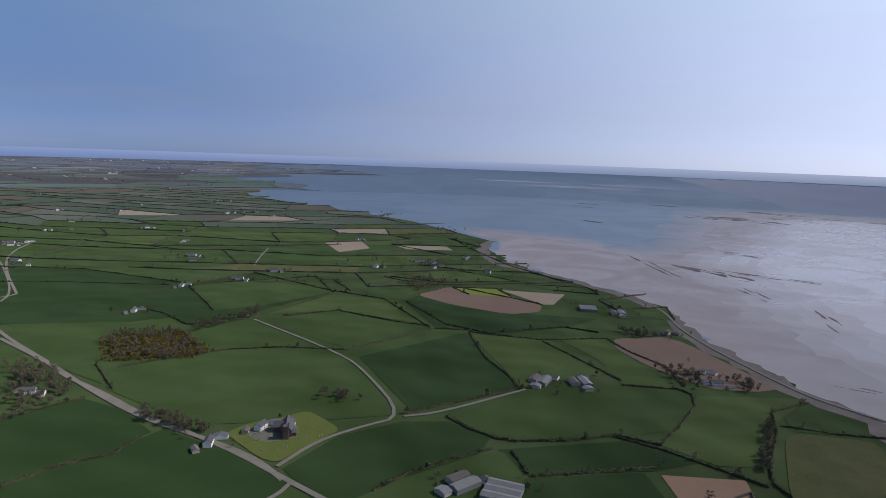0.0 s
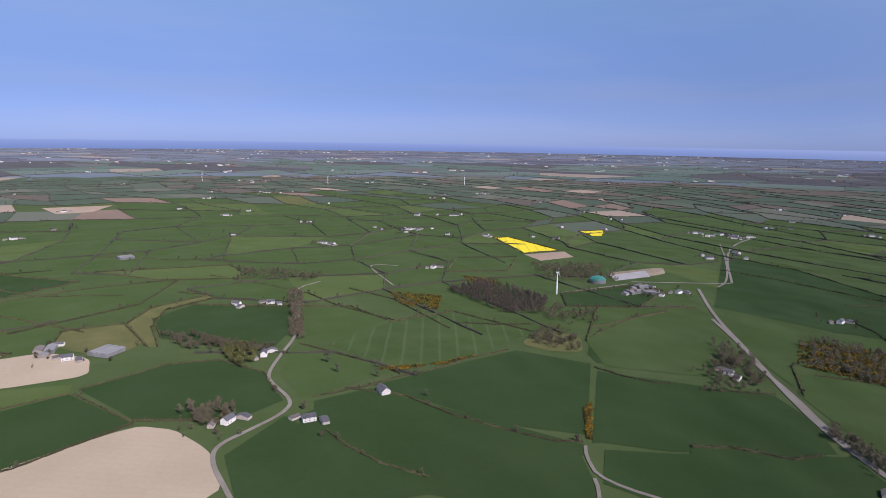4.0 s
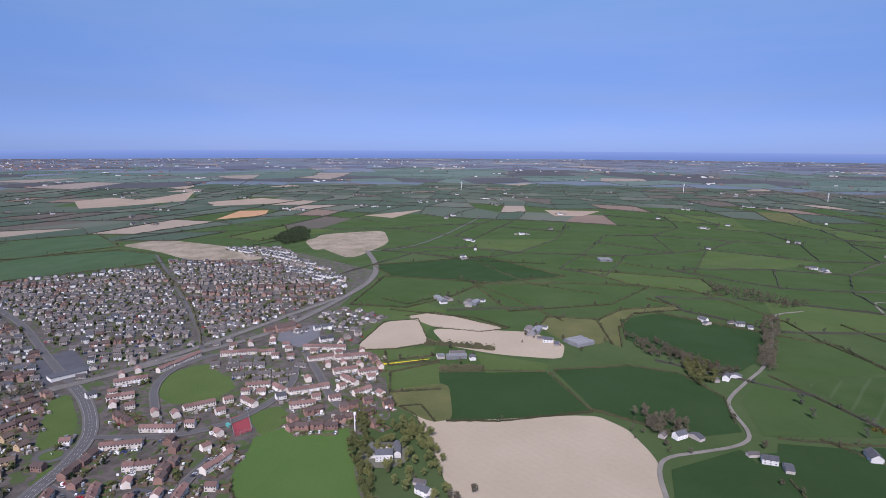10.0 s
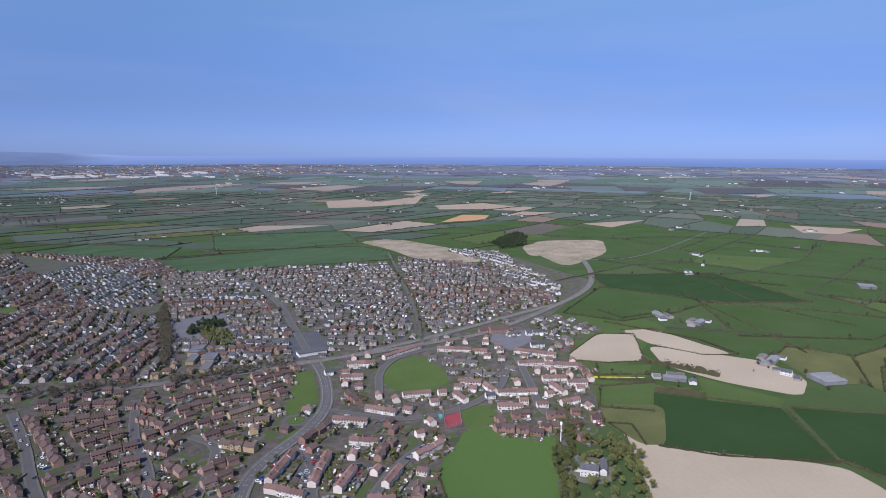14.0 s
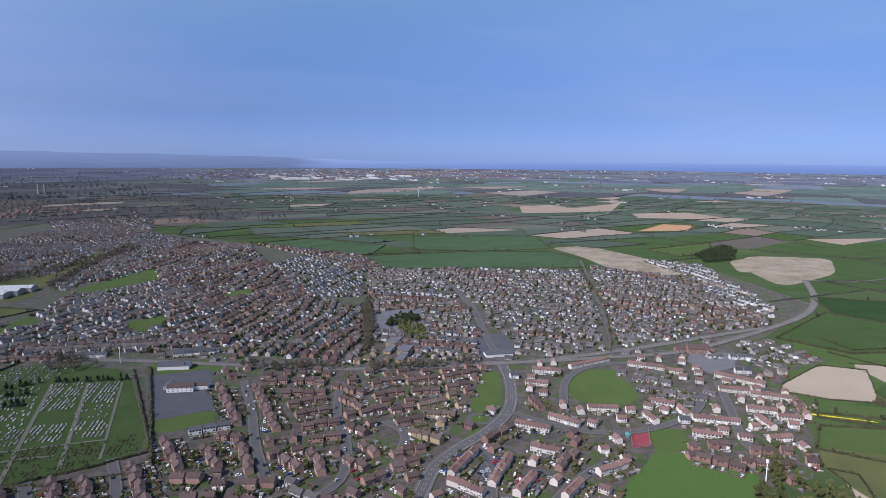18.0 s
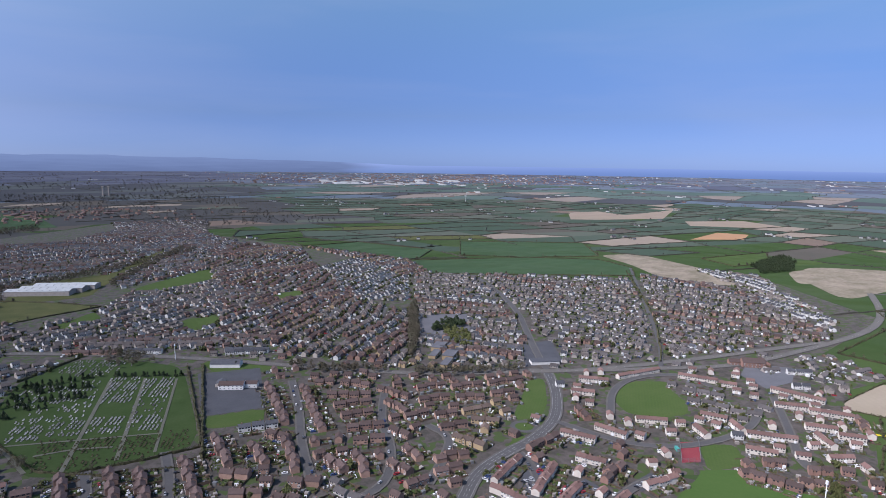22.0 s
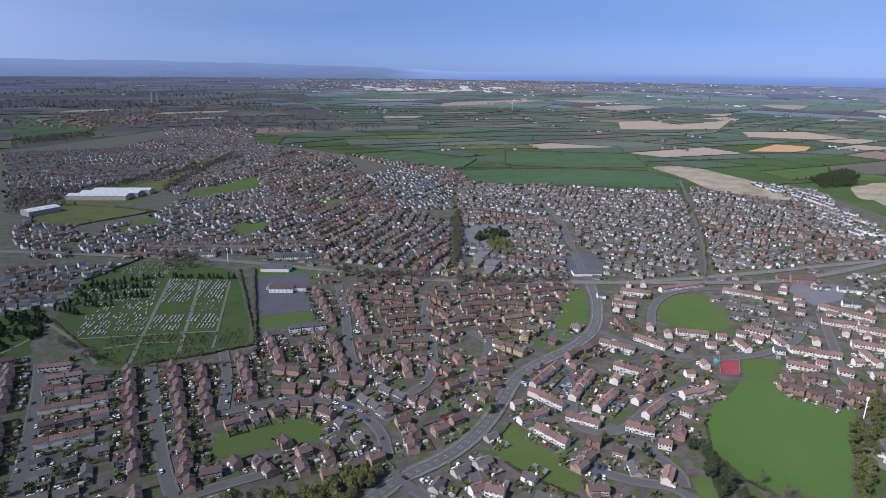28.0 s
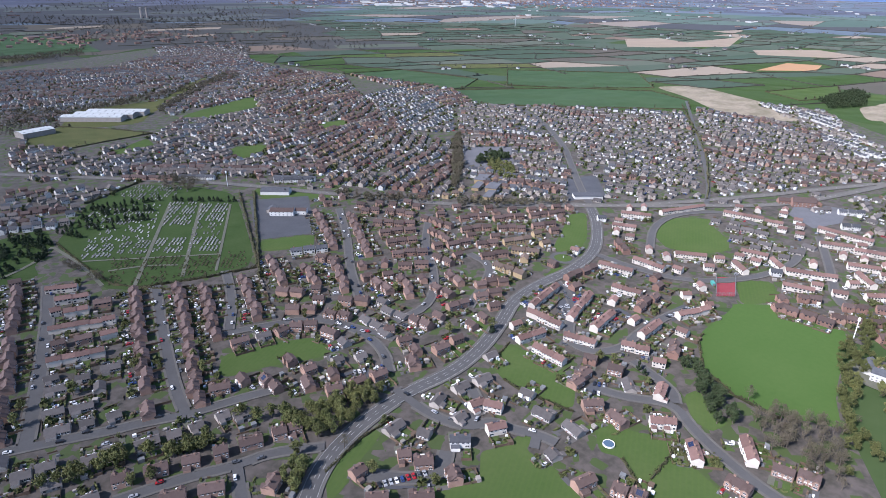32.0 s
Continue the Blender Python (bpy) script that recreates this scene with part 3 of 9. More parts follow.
def patch(kind, *points):
    PATCHES.append(points)
    name = {"farm": "field"}.get(kind.split("_")[0], {"lawn": "green", "pitch": "playing_field", "red": "ball_court", "clubyard": "car_park", "schoolyard": "school_yard", "dirt": "cleared_ground",
            "yard": "farm_yard", "cemetery": "cemetery_lawn", "churchyard": "churchyard_lawn"}.get(kind, "field"))
    if kind in ("lawn", "pitch", "cemetery", "churchyard", "sand", "dirt", "scrub", "plough"):
        points = [tuple(q) for q in softened(points, 2, 0.14)]
    ob = flat(name, points, 0.10 + 0.003 * len(PATCHES), LAND[kind])
    tagged(ob, LAND_WORDS[kind], name.replace("_", " "), kind="structure")


ROADS, ROAD_OBJECTS = [], []


def road(width, *points):
    z = 0.50 + 0.006 * len(ROADS)
    line, side, left, right = strip(points, width)
    ROADS.append((width, line))
    near = np.hypot(*line.mean(0)) < 900
    town = width >= 4.9 and line[:, 1].mean() < 60
    ob = new("road", band("road", left, right, z, WORN if width == 7.5 else ASPHALT if width >= 4.9 else LANE, 0.4))
    tagged(ob, "grey asphalt road with kerbs" if town else ("grey country road" if width >= 4.9 else "pale narrow farm lane"), "road", kind="structure")
    ROAD_OBJECTS.append((ob, width, line, side, z, town and near))
    if width == 8.5 and near:
        for s in (-1, 1):
            mid = line + side * s * (width / 2 - 0.4)
            part("edge_line", band("edge_line", mid + side * 0.07, mid - side * 0.07, z + 0.008, PAINT), None, ob, "white painted edge line")
    if width >= 7.4 and near:
        step = np.r_[0, np.cumsum(np.linalg.norm(np.diff(line, axis=0), axis=1))]
        for d in np.arange(4, step[-1] - 6, 6.4 if width == 8.5 else 9.0):
            p = [np.array([np.interp(d + e, step, line[:, k]) for k in (0, 1)]) for e in (0, 3)]
            t = (p[1] - p[0]) / (np.linalg.norm(p[1] - p[0]) + 1e-9)
            o = np.array([-t[1], t[0]])
            for off in ((-0.9, 0.9) if width == 8.5 else (0,)):
                q = [x + o * off for x in p]
                part("dash", band("dash", np.array([x + o * 0.08 for x in q]), np.array([x - o * 0.08 for x in q]), z + 0.008, PAINT), None, ob, "white painted dash")


def pavements():
    """A raised footway on both sides of the town's streets, left open at the junctions."""
    for k, (ob, width, line, side, z, wanted) in enumerate(ROAD_OBJECTS):
        if not wanted:
            continue
        rest = [(w, q) for n, (w, q) in enumerate(ROADS) if n != k]
        for s in (1, -1):
            a, b = line + side * s * (width / 2), line + side * s * (width / 2 + 1.3)
            mid = (a + b) / 2
            clear = np.ones(len(mid), bool)
            for w, q in rest:
                p, e = q[:-1], np.diff(q, axis=0)
                for n in np.flatnonzero(clear):
                    t = np.clip(((mid[n] - p) * e).sum(1) / ((e * e).sum(1) + 1e-9), 0, 1)
                    clear[n] = np.min(np.linalg.norm(mid[n] - p - t[:, None] * e, axis=1)) > w / 2 + 0.4
            start = None
            for n in range(len(mid) + 1):
                if n < len(mid) and clear[n]:
                    start = n if start is None else start
                elif start is not None:
                    if n - start > 1:
                        pair = (b[start:n], a[start:n]) if s > 0 else (a[start:n], b[start:n])
                        part("pavement", band("pavement", *pair, z + 0.1, PAVING, 0.5), None, ob, "grey concrete pavement")
                    start = None


TOWN_EDGE = [(212, -766), (437, -1681), (168, -1809), (-260, -2233), (-450, -1684), (-546, -1425), (-624, -957), (-765, -848), (-910, -714), (-1107, -714), (-1123, -593), (-971, -348),
             (-731, -316), (-709, -238), (-634, -247), (-579, -226), (-552, -192), (-485, -164), (-432, -146), (-399, -157), (-389, -215), (-352, -239), (-393, -169), (-309, -115), (-271, -77), (-93, -157), (122, -277)]
tagged(flat("town_ground", TOWN_EDGE, 0.06, TOWN), "paved yards and small gardens of the town", "ground", kind="structure")

# fields and greens
patch("lawn", (-44, -339.2), (-72.8, -337.8), (-95, -333.2), (-105.9, -321.9), (-104.6, -311.6), (-91.9, -308.1), (-62.9, -313.9), (-52.8, -313), (-40.5, -314.8), (-37.2, -321.6))
patch("pitch", (-318, -215.9), (-362, -225.8), (-375.5, -231.4), (-399.8, -216.3), (-396, -201.8), (-410.3, -175.1), (-399.1, -165.2), (-332.1, -134.7), (-306.6, -116.6), (-299, -126.9), (-286.7, -137.8), (-282.6, -162.1), (-287.7, -187))
patch("red", (-400.4, -266.5), (-413.7, -259.3), (-385.7, -238.5), (-373.2, -245.3))
patch("lawn", (-411.8, -255.9), (-432.6, -239.1), (-404.4, -217.6), (-377.6, -228.3))
patch("lawn", (-421.8, -347.3), (-453.8, -369.8), (-480.5, -372.7), (-506.1, -353.9), (-487, -335.6), (-475, -311.3), (-453.2, -294.8), (-426.7, -302.4), (-410.7, -324.5))
patch("lawn", (-399, -433.9), (-408.6, -423.4), (-367.7, -376.2), (-339.8, -355.7), (-318.6, -367.1))
patch("lawn", (-312.6, -356), (-326.1, -357.8), (-326.7, -347.1), (-314.3, -343.7))
patch("lawn", (-255.1, -314.4), (-306.1, -344.4), (-307.3, -335.4), (-278.7, -327.9), (-247, -313.9), (-229.4, -299.8))
patch("lawn", (-180.4, -252.7), (-204.3, -266.5), (-206.4, -255.8), (-215.2, -247.3), (-214.2, -227.4), (-215.9, -216.9), (-194.8, -195), (-182.1, -220.4), (-178.1, -236.5))
patch("lawn", (-134.5, -193.2), (-146.4, -191.1), (-166, -195.5), (-163.8, -188.4), (-154.5, -183.5), (-159.7, -166.3), (-158.5, -143.5), (-97.8, -177.4), (-106.4, -187.8), (-126.4, -180.7))
patch("lawn", (-200.2, -185.6), (-213.7, -163.2), (-232.3, -157.8), (-222.2, -149), (-216.9, -134.5), (-215.3, -111.9), (-182.4, -130.2), (-191.9, -156.9), (-185.1, -165.1))
patch("lawn", (-64, -216.2), (-88.1, -230), (-106.1, -235.2), (-90.7, -222), (-82.5, -216.8), (-66.8, -202.1), (-59, -199))
patch("lawn", (-257.6, -175.8), (-268.8, -175.5), (-259.1, -147.9), (-245.8, -147.8), (-244.1, -158.8))
patch("lawn", (-161.9, -280.2), (-185.8, -282), (-185.1, -271.1), (-164.8, -264.6))
patch("lawn", (-205.7, -317.3), (-201.4, -289.3), (-216.4, -298), (-231.8, -303.1), (-207.1, -278.1), (-185.1, -271.1))
patch("lawn", (-138.6, -651.6), (-187.1, -637.3), (-211.4, -581.4), (-190.8, -592.3), (-142.1, -607.9))
patch("cemetery", (44.9, -576), (30, -625), (17.1, -678.3), (-35.1, -727), (-85, -690), (-120.6, -644), (-94.5, -454.6), (-37, -457.5), (-3, -457.9), (13.3, -468.7), (22.8, -515.7))
patch("cemetery", (108.1, -603), (51.9, -623.2), (43.1, -568.1), (58.5, -538.7), (54.3, -513.6), (99, -506.7))
patch("clubyard", (-128.1, -616.4), (-185.1, -601.4), (-156.9, -499.7), (-113.5, -506.7), (-107.8, -512.6))
patch("lawn", (-108.8, -505.4), (-156.1, -497.3), (-145.8, -470.2), (-104.3, -480.3))
patch("lawn", (-16.9, -886.3), (-66.9, -947), (-72, -897.7), (-28.4, -864.8))
patch("lawn", (-157.9, -840.2), (-204.7, -840.4), (-191.6, -780.8), (-147.9, -782.1))
patch("lawn", (-307.8, -928.8), (-359.3, -940.7), (-347.2, -886.6), (-302.3, -887.6))
patch("lawn", (-132.9, -1088), (-285.3, -1220.2), (-265.7, -1103.5), (-141.6, -1035))
patch("clubyard", (-468.6, -522.6), (-507.5, -517.5), (-463, -452.1), (-415.8, -460.5))
patch("schoolyard", (-438.3, -703.6), (-497.2, -673.5), (-450.5, -602.3), (-399.3, -600.9), (-397.7, -644.2))
patch("schoolyard", (-584.7, -326.3), (-625, -343), (-655.1, -307.6), (-608.9, -287.2), (-569.9, -291.4))
patch("dirt", (-1084.1, -961.5), (-1181.7, -932.4), (-1128.8, -716.3), (-1036, -583.3), (-992.1, -616.5), (-975.3, -716.1), (-1040.7, -832.7))
patch("dirt", (-1251.1, -620.8), (-1377.2, -591.3), (-1186.5, -505.9), (-1135.7, -542.6))
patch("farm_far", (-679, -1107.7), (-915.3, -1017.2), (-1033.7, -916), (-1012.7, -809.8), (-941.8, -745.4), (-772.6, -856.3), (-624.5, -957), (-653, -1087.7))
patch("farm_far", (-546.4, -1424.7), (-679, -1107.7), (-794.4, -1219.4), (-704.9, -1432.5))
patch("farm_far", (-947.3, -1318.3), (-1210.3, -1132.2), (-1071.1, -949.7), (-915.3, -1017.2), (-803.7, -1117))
patch("farm_light", (-1250.2, -809), (-1477.4, -788), (-1323.3, -691.7), (-1212.4, -709.7))
patch("tan", (-1901.8, -1867.3), (-2075.5, -1857.2), (-2031, -1671.2), (-2474.2, -1759.9), (-2033.8, -1490.9), (-1769.9, -1581.1), (-1687, -1640.3))
patch("tan", (-2015.7, -1383.8), (-2237.6, -1286.8), (-2148.3, -1065.8), (-2003.1, -1149.5), (-1889.8, -1275.1))
patch("orange", (-1543.5, -1037.5), (-1774.3, -1102), (-1814.6, -1022.3), (-1679.7, -960.1))
patch("scrub", (39.2, -1068.4), (18.1, -1210.2), (-122.8, -1246.5), (-193.7, -1416.2), (-295.2, -1576), (-95.5, -1132.8), (-70.7, -1057), (-15.7, -1049.3))
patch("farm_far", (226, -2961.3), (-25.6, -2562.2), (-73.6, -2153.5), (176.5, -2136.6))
patch("scrub", (41.8, -1082.5), (-27.5, -1029.1), (-77.5, -973.7), (-31.4, -954.8), (28.9, -930.1), (80.2, -963.8), (77.2, -1019.3))
patch("rape", (-548.7, -193.4), (-575.1, -151.3), (-569.3, -149.9), (-542.1, -190.4))
patch("sand", (-595.2, -235.3), (-683.5, -237), (-705.7, -200.7), (-617.8, -163.1), (-590.8, -192.7), (-578.6, -225.7))
patch("sand", (-714, -219.2), (-741.3, -188.3), (-693, -88.9), (-671.9, -117.2), (-676.2, -171.7))
patch("sand", (-670.5, -175.7), (-680.6, -118.8), (-686.5, -60.7), (-650.5, -20.9), (-600.8, -21.5), (-599.7, -86.7), (-614.9, -143.7))
patch("farm_light", (-576.6, -204.6), (-609.6, -154.4), (-571.7, -148.1), (-544.8, -192.2))
patch("farm_light", (-535.4, -187.1), (-560.1, -137.6), (-535.2, -128.6), (-472.9, -117.3), (-482.9, -164.7))
patch("farm_dark", (-536, -132.3), (-562.5, -35.4), (-480.8, 8.3), (-446.6, -59.8), (-436.2, -102), (-477.6, -116.3))
patch("farm_dark", (-568.3, -28), (-598.6, 42.4), (-589.5, 86.9), (-538.4, 116.7), (-471.9, 116.9), (-454.8, 80.3), (-470.5, 41.5), (-482.6, 10.6), (-508.5, -0.3))
patch("farm_light", (-600.4, -110), (-584.7, -33.8), (-562.5, -35.4), (-546.1, -89.5))
patch("farm_mid", (-748.4, -306.9), (-930.9, -321.9), (-931.8, -154.8), (-828.8, -185.9), (-753.5, -229.7))
patch("farm_mid", (-907.7, -168.3), (-955.5, -34.4), (-964.7, 92), (-836.8, 30.7), (-767.8, -97.5))
patch("farm_dark", (-1016.8, -372.5), (-1153.5, -192.5), (-1007, -36.6), (-923.9, -153.5), (-941.7, -315.8))
patch("sand", (-453.5, -145.4), (-461.2, -128.9), (-432.5, -109.6), (-477.1, 8.8), (-456.8, 33.7), (-424.3, 47.2), (-409.3, 51.4), (-355.1, 51), (-324.8, -70.2), (-373.2, -92.5), (-441.4, -128))
patch("scrub", (-482.9, -164.7), (-515.2, -117.9), (-441.2, -97.4), (-431.7, -111.9), (-451.9, -148))
patch("dirt", (-1223.4, -597.5), (-1352, -622.9), (-1458.5, -503), (-1270.8, -425.5), (-1057.8, -431.9))
patch("farm_light", (-1069.3, -20.2), (-1041.3, 176.3), (-927.5, 188.8), (-970.2, 67.6))
patch("lawn", (-409.2, -255.3), (-421.5, -227.6), (-408.6, -216.1), (-388.2, -238))
patch("scrub", (-752.3, 12.7), (-813.7, 44), (-851.1, 117.9), (-830.7, 119), (-796, 57.7), (-727.1, 37.5), (-655.4, 38.2), (-661.4, 28.8))
patch("scrub", (-703.7, -54.5), (-754.2, -47.8), (-757.5, 12.9), (-693, 31.7), (-659.8, 16.5), (-650, -13.4))
patch("farm_dark", (-765.2, 41.1), (-807.9, 88.8), (-748, 197.6), (-663, 180.2), (-608.4, 143.9), (-628.4, 92.7), (-683.9, 43.9))
patch("farm_mid", (-739.6, 211.9), (-715.4, 264.5), (-640.2, 282.2), (-597.6, 196.8), (-627.6, 175.2))
patch("farm_striped", (-588.8, 194), (-631.4, 281.9), (-636.3, 369.9), (-526.7, 409.2), (-490.6, 311.6), (-493.6, 227.9))
patch("farm_mid", (-532.8, 129), (-601, 161.8), (-511, 213), (-490.3, 223.7), (-468.9, 130.8))
patch("farm_dark", (-402, 58.9), (-443.1, 109.9), (-297.8, 162.4), (-321.2, 54))
patch("farm_dark", (-459.3, 137.8), (-462.8, 188.6), (-301.2, 284.9), (-290.8, 273.1), (-302.4, 168.3), (-414.8, 125.7))
patch("farm_dark", (-468, 193.2), (-481.6, 306.1), (-485.6, 357), (-422.6, 398.7), (-312.6, 296), (-354.4, 251.3))
patch("farm_dark", (-405.1, 391), (-351.3, 426.2), (-286.4, 353.8), (-301.3, 290.4))
patch("farm_dark", (-509.1, 477.9), (-518.6, 612.9), (-377.9, 455.9), (-421.2, 405.5), (-445.1, 415.1))
patch("rape", (-1105, 740.2), (-1098.7, 774.9), (-920.2, 770.3), (-925.3, 688.9))
patch("rape", (-1104.9, 978.7), (-1092.2, 1049.4), (-1027.2, 981.8), (-1038.1, 958.3))
patch("tan", (-916.5, 682.6), (-909.5, 773), (-856, 750.7), (-852.9, 673.1))
patch("farm_mid", (-941.3, 551.3), (-897.8, 652.8), (-807.1, 569.3), (-844.5, 476.8))
patch("farm_dark", (-650.2, 551), (-640.2, 669.8), (-595.9, 692.4), (-547.1, 592), (-595.6, 514.4))
patch("scrub", (-500.8, 372.6), (-536.6, 431.4), (-486.2, 443.4), (-450.8, 414), (-468.1, 385))
patch("dirt", (-725.8, 706.6), (-719.5, 829), (-676.4, 789), (-681.5, 683.4))
patch("yard", (-710, 701.3), (-711.4, 780.2), (-674.4, 750.7), (-676.3, 678.4))
patch("tan", (-1759.2, -671), (-1974.2, -543.1), (-1719.3, -566.8))
patch("tan", (-2078.1, -152), (-2087.8, 27.3), (-1924, -25.9), (-1905.8, -107.8))
patch("farm_dark", (-402.4, 391.5), (-292.6, 485.7), (-252.7, 468.3), (-210.6, 429.8), (-267.2, 330.4), (-302, 294.7))
patch("farm_dark", (-438.8, 118.8), (-461.3, 185.6), (-364, 224.8), (-301, 277), (-262.4, 256.5), (-229, 228.8), (-350.7, 106.4))
patch("farm_dark", (-258.6, 260.4), (-175.1, 299.3), (-125.4, 345.3), (-126.9, 394), (-204.3, 436.3), (-263.1, 332), (-290.2, 291.7))
patch("farm_mid", (-573.8, 546.2), (-511.9, 660.2), (-355.5, 540.5), (-348.5, 471.3), (-409.8, 406.3), (-475.4, 440.4))
patch("farm_mid", (-543.5, 727.3), (-388.6, 751.2), (-342.9, 613.4), (-352.5, 557.9))
patch("farm_dark", (-433.3, 851.7), (-321.6, 1037.9), (-161.7, 916.7), (-279.7, 714.6), (-363.9, 735.5))
patch("farm_mid", (-311.4, 554.6), (-308.1, 579.1), (-242.8, 625.8), (-179.8, 634.9), (-102.2, 622.7), (-31.6, 476.1), (-95, 460), (-178.6, 445.9), (-243.2, 480.4), (-285.7, 507.4))
patch("farm_dark", (-83.6, 617.4), (29.4, 718.2), (72.5, 541.1), (-20.4, 482.6))
patch("farm_light", (36, 714.3), (127.4, 702.3), (178.5, 596.6), (93, 557.2), (76.9, 547.1))
patch("farm_mid", (12.2, 477.6), (80.4, 541.8), (174.5, 562.1), (227.6, 539.1), (223.5, 509.5), (182.1, 461.9), (138.2, 448.6), (54.4, 437.4), (25.3, 457.4))
patch("farm_light", (238.3, 540.1), (340.9, 542.7), (280.6, 485.6), (231.4, 407.4), (199.1, 408.4), (169.9, 437))
patch("farm_dark", (45.4, 421.4), (140.8, 442.2), (188.8, 412.5), (151.7, 398), (61.4, 386.4))
patch("farm_dark", (60.1, 382), (143, 395.1), (147.1, 352.9), (52.2, 347))
patch("farm_dark", (-101.8, 384), (-72.8, 434.9), (-27.4, 463.5), (7.6, 466.4), (41, 441), (31.9, 415.2), (-25.6, 374.7), (-44, 347.1), (-71.1, 345.3))
patch("farm_mid", (-54.2, 346.4), (-25.3, 371.2), (31.7, 411), (48.4, 419), (60.4, 384.2), (45.3, 346.6))
patch("plough", (207.7, 716.5), (284.9, 732.9), (326.8, 565), (300.4, 555.4), (259.2, 558.6), (219.6, 617.7), (200.2, 676.2))
patch("farm_dark", (-54, 875.5), (-31, 916.1), (130.8, 817.4), (213.2, 807.9), (158.3, 759.4), (68.8, 718.3), (-6.3, 738.3))
patch("plough", (-39.5, 914.7), (16.9, 985.7), (147.8, 877.8), (137.1, 833.6), (92.1, 815), (15.7, 858.3))
patch("farm_yellow", (18.6, 973), (89.9, 976.2), (106.7, 918.6), (42.4, 927.7))
patch("tan", (93.8, 968.4), (194.9, 951.8), (164.8, 880.3), (149.5, 878.1))
patch("farm_mid", (-231.1, 742.7), (-140.1, 782.9), (-13.5, 745.1), (-85.6, 653.7), (-108.8, 651.1))
patch("farm_light", (-160.5, 895.6), (-66.2, 873.7), (-13.6, 750.3), (-143.8, 803.2), (-225.3, 771.1))
patch("farm_light", (137.6, 715), (206.1, 723.3), (200.3, 672.1), (225.9, 555.5), (175.4, 565.2), (170.9, 630.3))
patch("scrub", (277.8, 467.5), (340.3, 457.5), (340.8, 440.7), (285, 361.5), (222.9, 357.6))
patch("farm_mid", (294.3, 497.9), (333, 529), (361.5, 492.3), (345.2, 464.7), (286.1, 470.2))
patch("plough_red", (153.8, 392.8), (209.8, 389.2), (202.9, 356.4), (154.9, 353.4))
patch("farm_dark", (-313.2, 416.1), (-292.6, 485.5), (-234, 448.4), (-251.3, 400.9), (-271.6, 358))
patch("farm_dark", (-266.2, 350.4), (-248, 395.4), (-197.5, 429.8), (-138.4, 403.5), (-93.2, 365.3), (-102.9, 337.3), (-238.9, 312.3))
patch("farm_mid", (-484, 659), (-449.6, 688.7), (-382.4, 697.4), (-329.5, 742.8), (-294.8, 678), (-347.4, 610.2), (-297.3, 519.6), (-360.9, 557.2))
patch("farm_dark", (-743.2, 1016.5), (-601.4, 1017.9), (-396.4, 937), (-294.7, 781.7), (-372.1, 716.1), (-506.5, 686.1))
patch("farm_mid", (-391.4, 925.2), (-212.7, 1024.8), (-163.2, 910.5), (-239.7, 820.6), (-294.7, 781.7))
patch("churchyard", (-157.4, 432), (-145.5, 450.6), (-124, 462), (-105.5, 478.5), (-72.3, 445.5), (-92.1, 418.5), (-107, 391.5), (-121, 397))
patch("tan", (-275.4, 1421), (-195.2, 1460.6), (-162.5, 1359.1), (-219.8, 1289.1))
patch("tan", (-110.4, 1415.7), (7.7, 1426.3), (23, 1369), (-80.7, 1361.6))
patch("farm_light", (-90.1, 1047.1), (18.2, 1132.2), (133.7, 1037.9), (-1.8, 1014.3))
patch("farm_mid", (140.6, 1015.7), (243.9, 1010.5), (250.6, 960.7), (181.7, 978.5))
patch("farm_light", (277.3, 869.6), (332.7, 887.7), (315.7, 807.2), (273.6, 831))

# roads and lanes
road(8.5, (-49.4, -200.8), (-60.1, -216.8), (-76.8, -231.6), (-100.2, -243.6), (-124.5, -252.2), (-155.9, -256.3), (-183.4, -268.4), (-211.6, -287.8), (-240.9, -312.3), (-275.7, -324.1), (-307.8, -329.2), (-346.4, -345.6), (-375.8, -371.9), (-404, -404.7), (-423.4, -434))
road(5, (-15.3, -290.6), (-44.3, -290.7), (-59.5, -289.8))
road(6.4, (48.6, -494.5), (48.1, -442.3), (50.5, -382.9), (52.6, -347.1), (56.3, -303.6))
road(5.4, (71.1, -303.9), (43.3, -300.1), (18.8, -295.4), (5.8, -294.6), (-15.3, -290.6))
road(5.4, (-20, -457.3), (-15.3, -375.3), (-13.5, -316.4), (-15.3, -290.6))
road(5, (-70.7, -457.2), (-64.9, -407.9), (-53.2, -366.3))
road(5, (22.1, -244.3), (-8, -244.2), (-29.8, -240.2), (-46.1, -241.4), (-69.9, -232.7))
road(5, (-29.8, -240.2), (-26.5, -215.3))
road(5, (-49, -363.1), (-75.4, -360.6), (-108.3, -355.3), (-127.5, -323.2), (-131.4, -296.9), (-124.3, -273.7))
road(5, (-108.3, -355.3), (-143.2, -305.3))
road(5, (-199, -549.1), (-179.2, -477), (-158.5, -421.6), (-141.7, -356.7))
road(5, (-270.4, -493.1), (-226.7, -423.2), (-213.7, -380.1), (-185.2, -333.1), (-152.4, -324.4))
road(5, (-205.7, -317.3), (-237.9, -344.6), (-258.6, -367.6), (-254.4, -395))
road(5, (-120.1, -257.6), (-126.1, -229.2), (-138.4, -209.8), (-152.2, -209.6), (-156.1, -200), (-166.1, -189.6), (-170.9, -179.8))
road(5, (-166.1, -189.6), (-158.6, -182.1))
road(5, (-138.4, -209.8), (-153.4, -222.2), (-157.4, -237))
road(6.4, (-74.6, -211.5), (-90.6, -196.6), (-109.5, -188), (-120.2, -201.2))
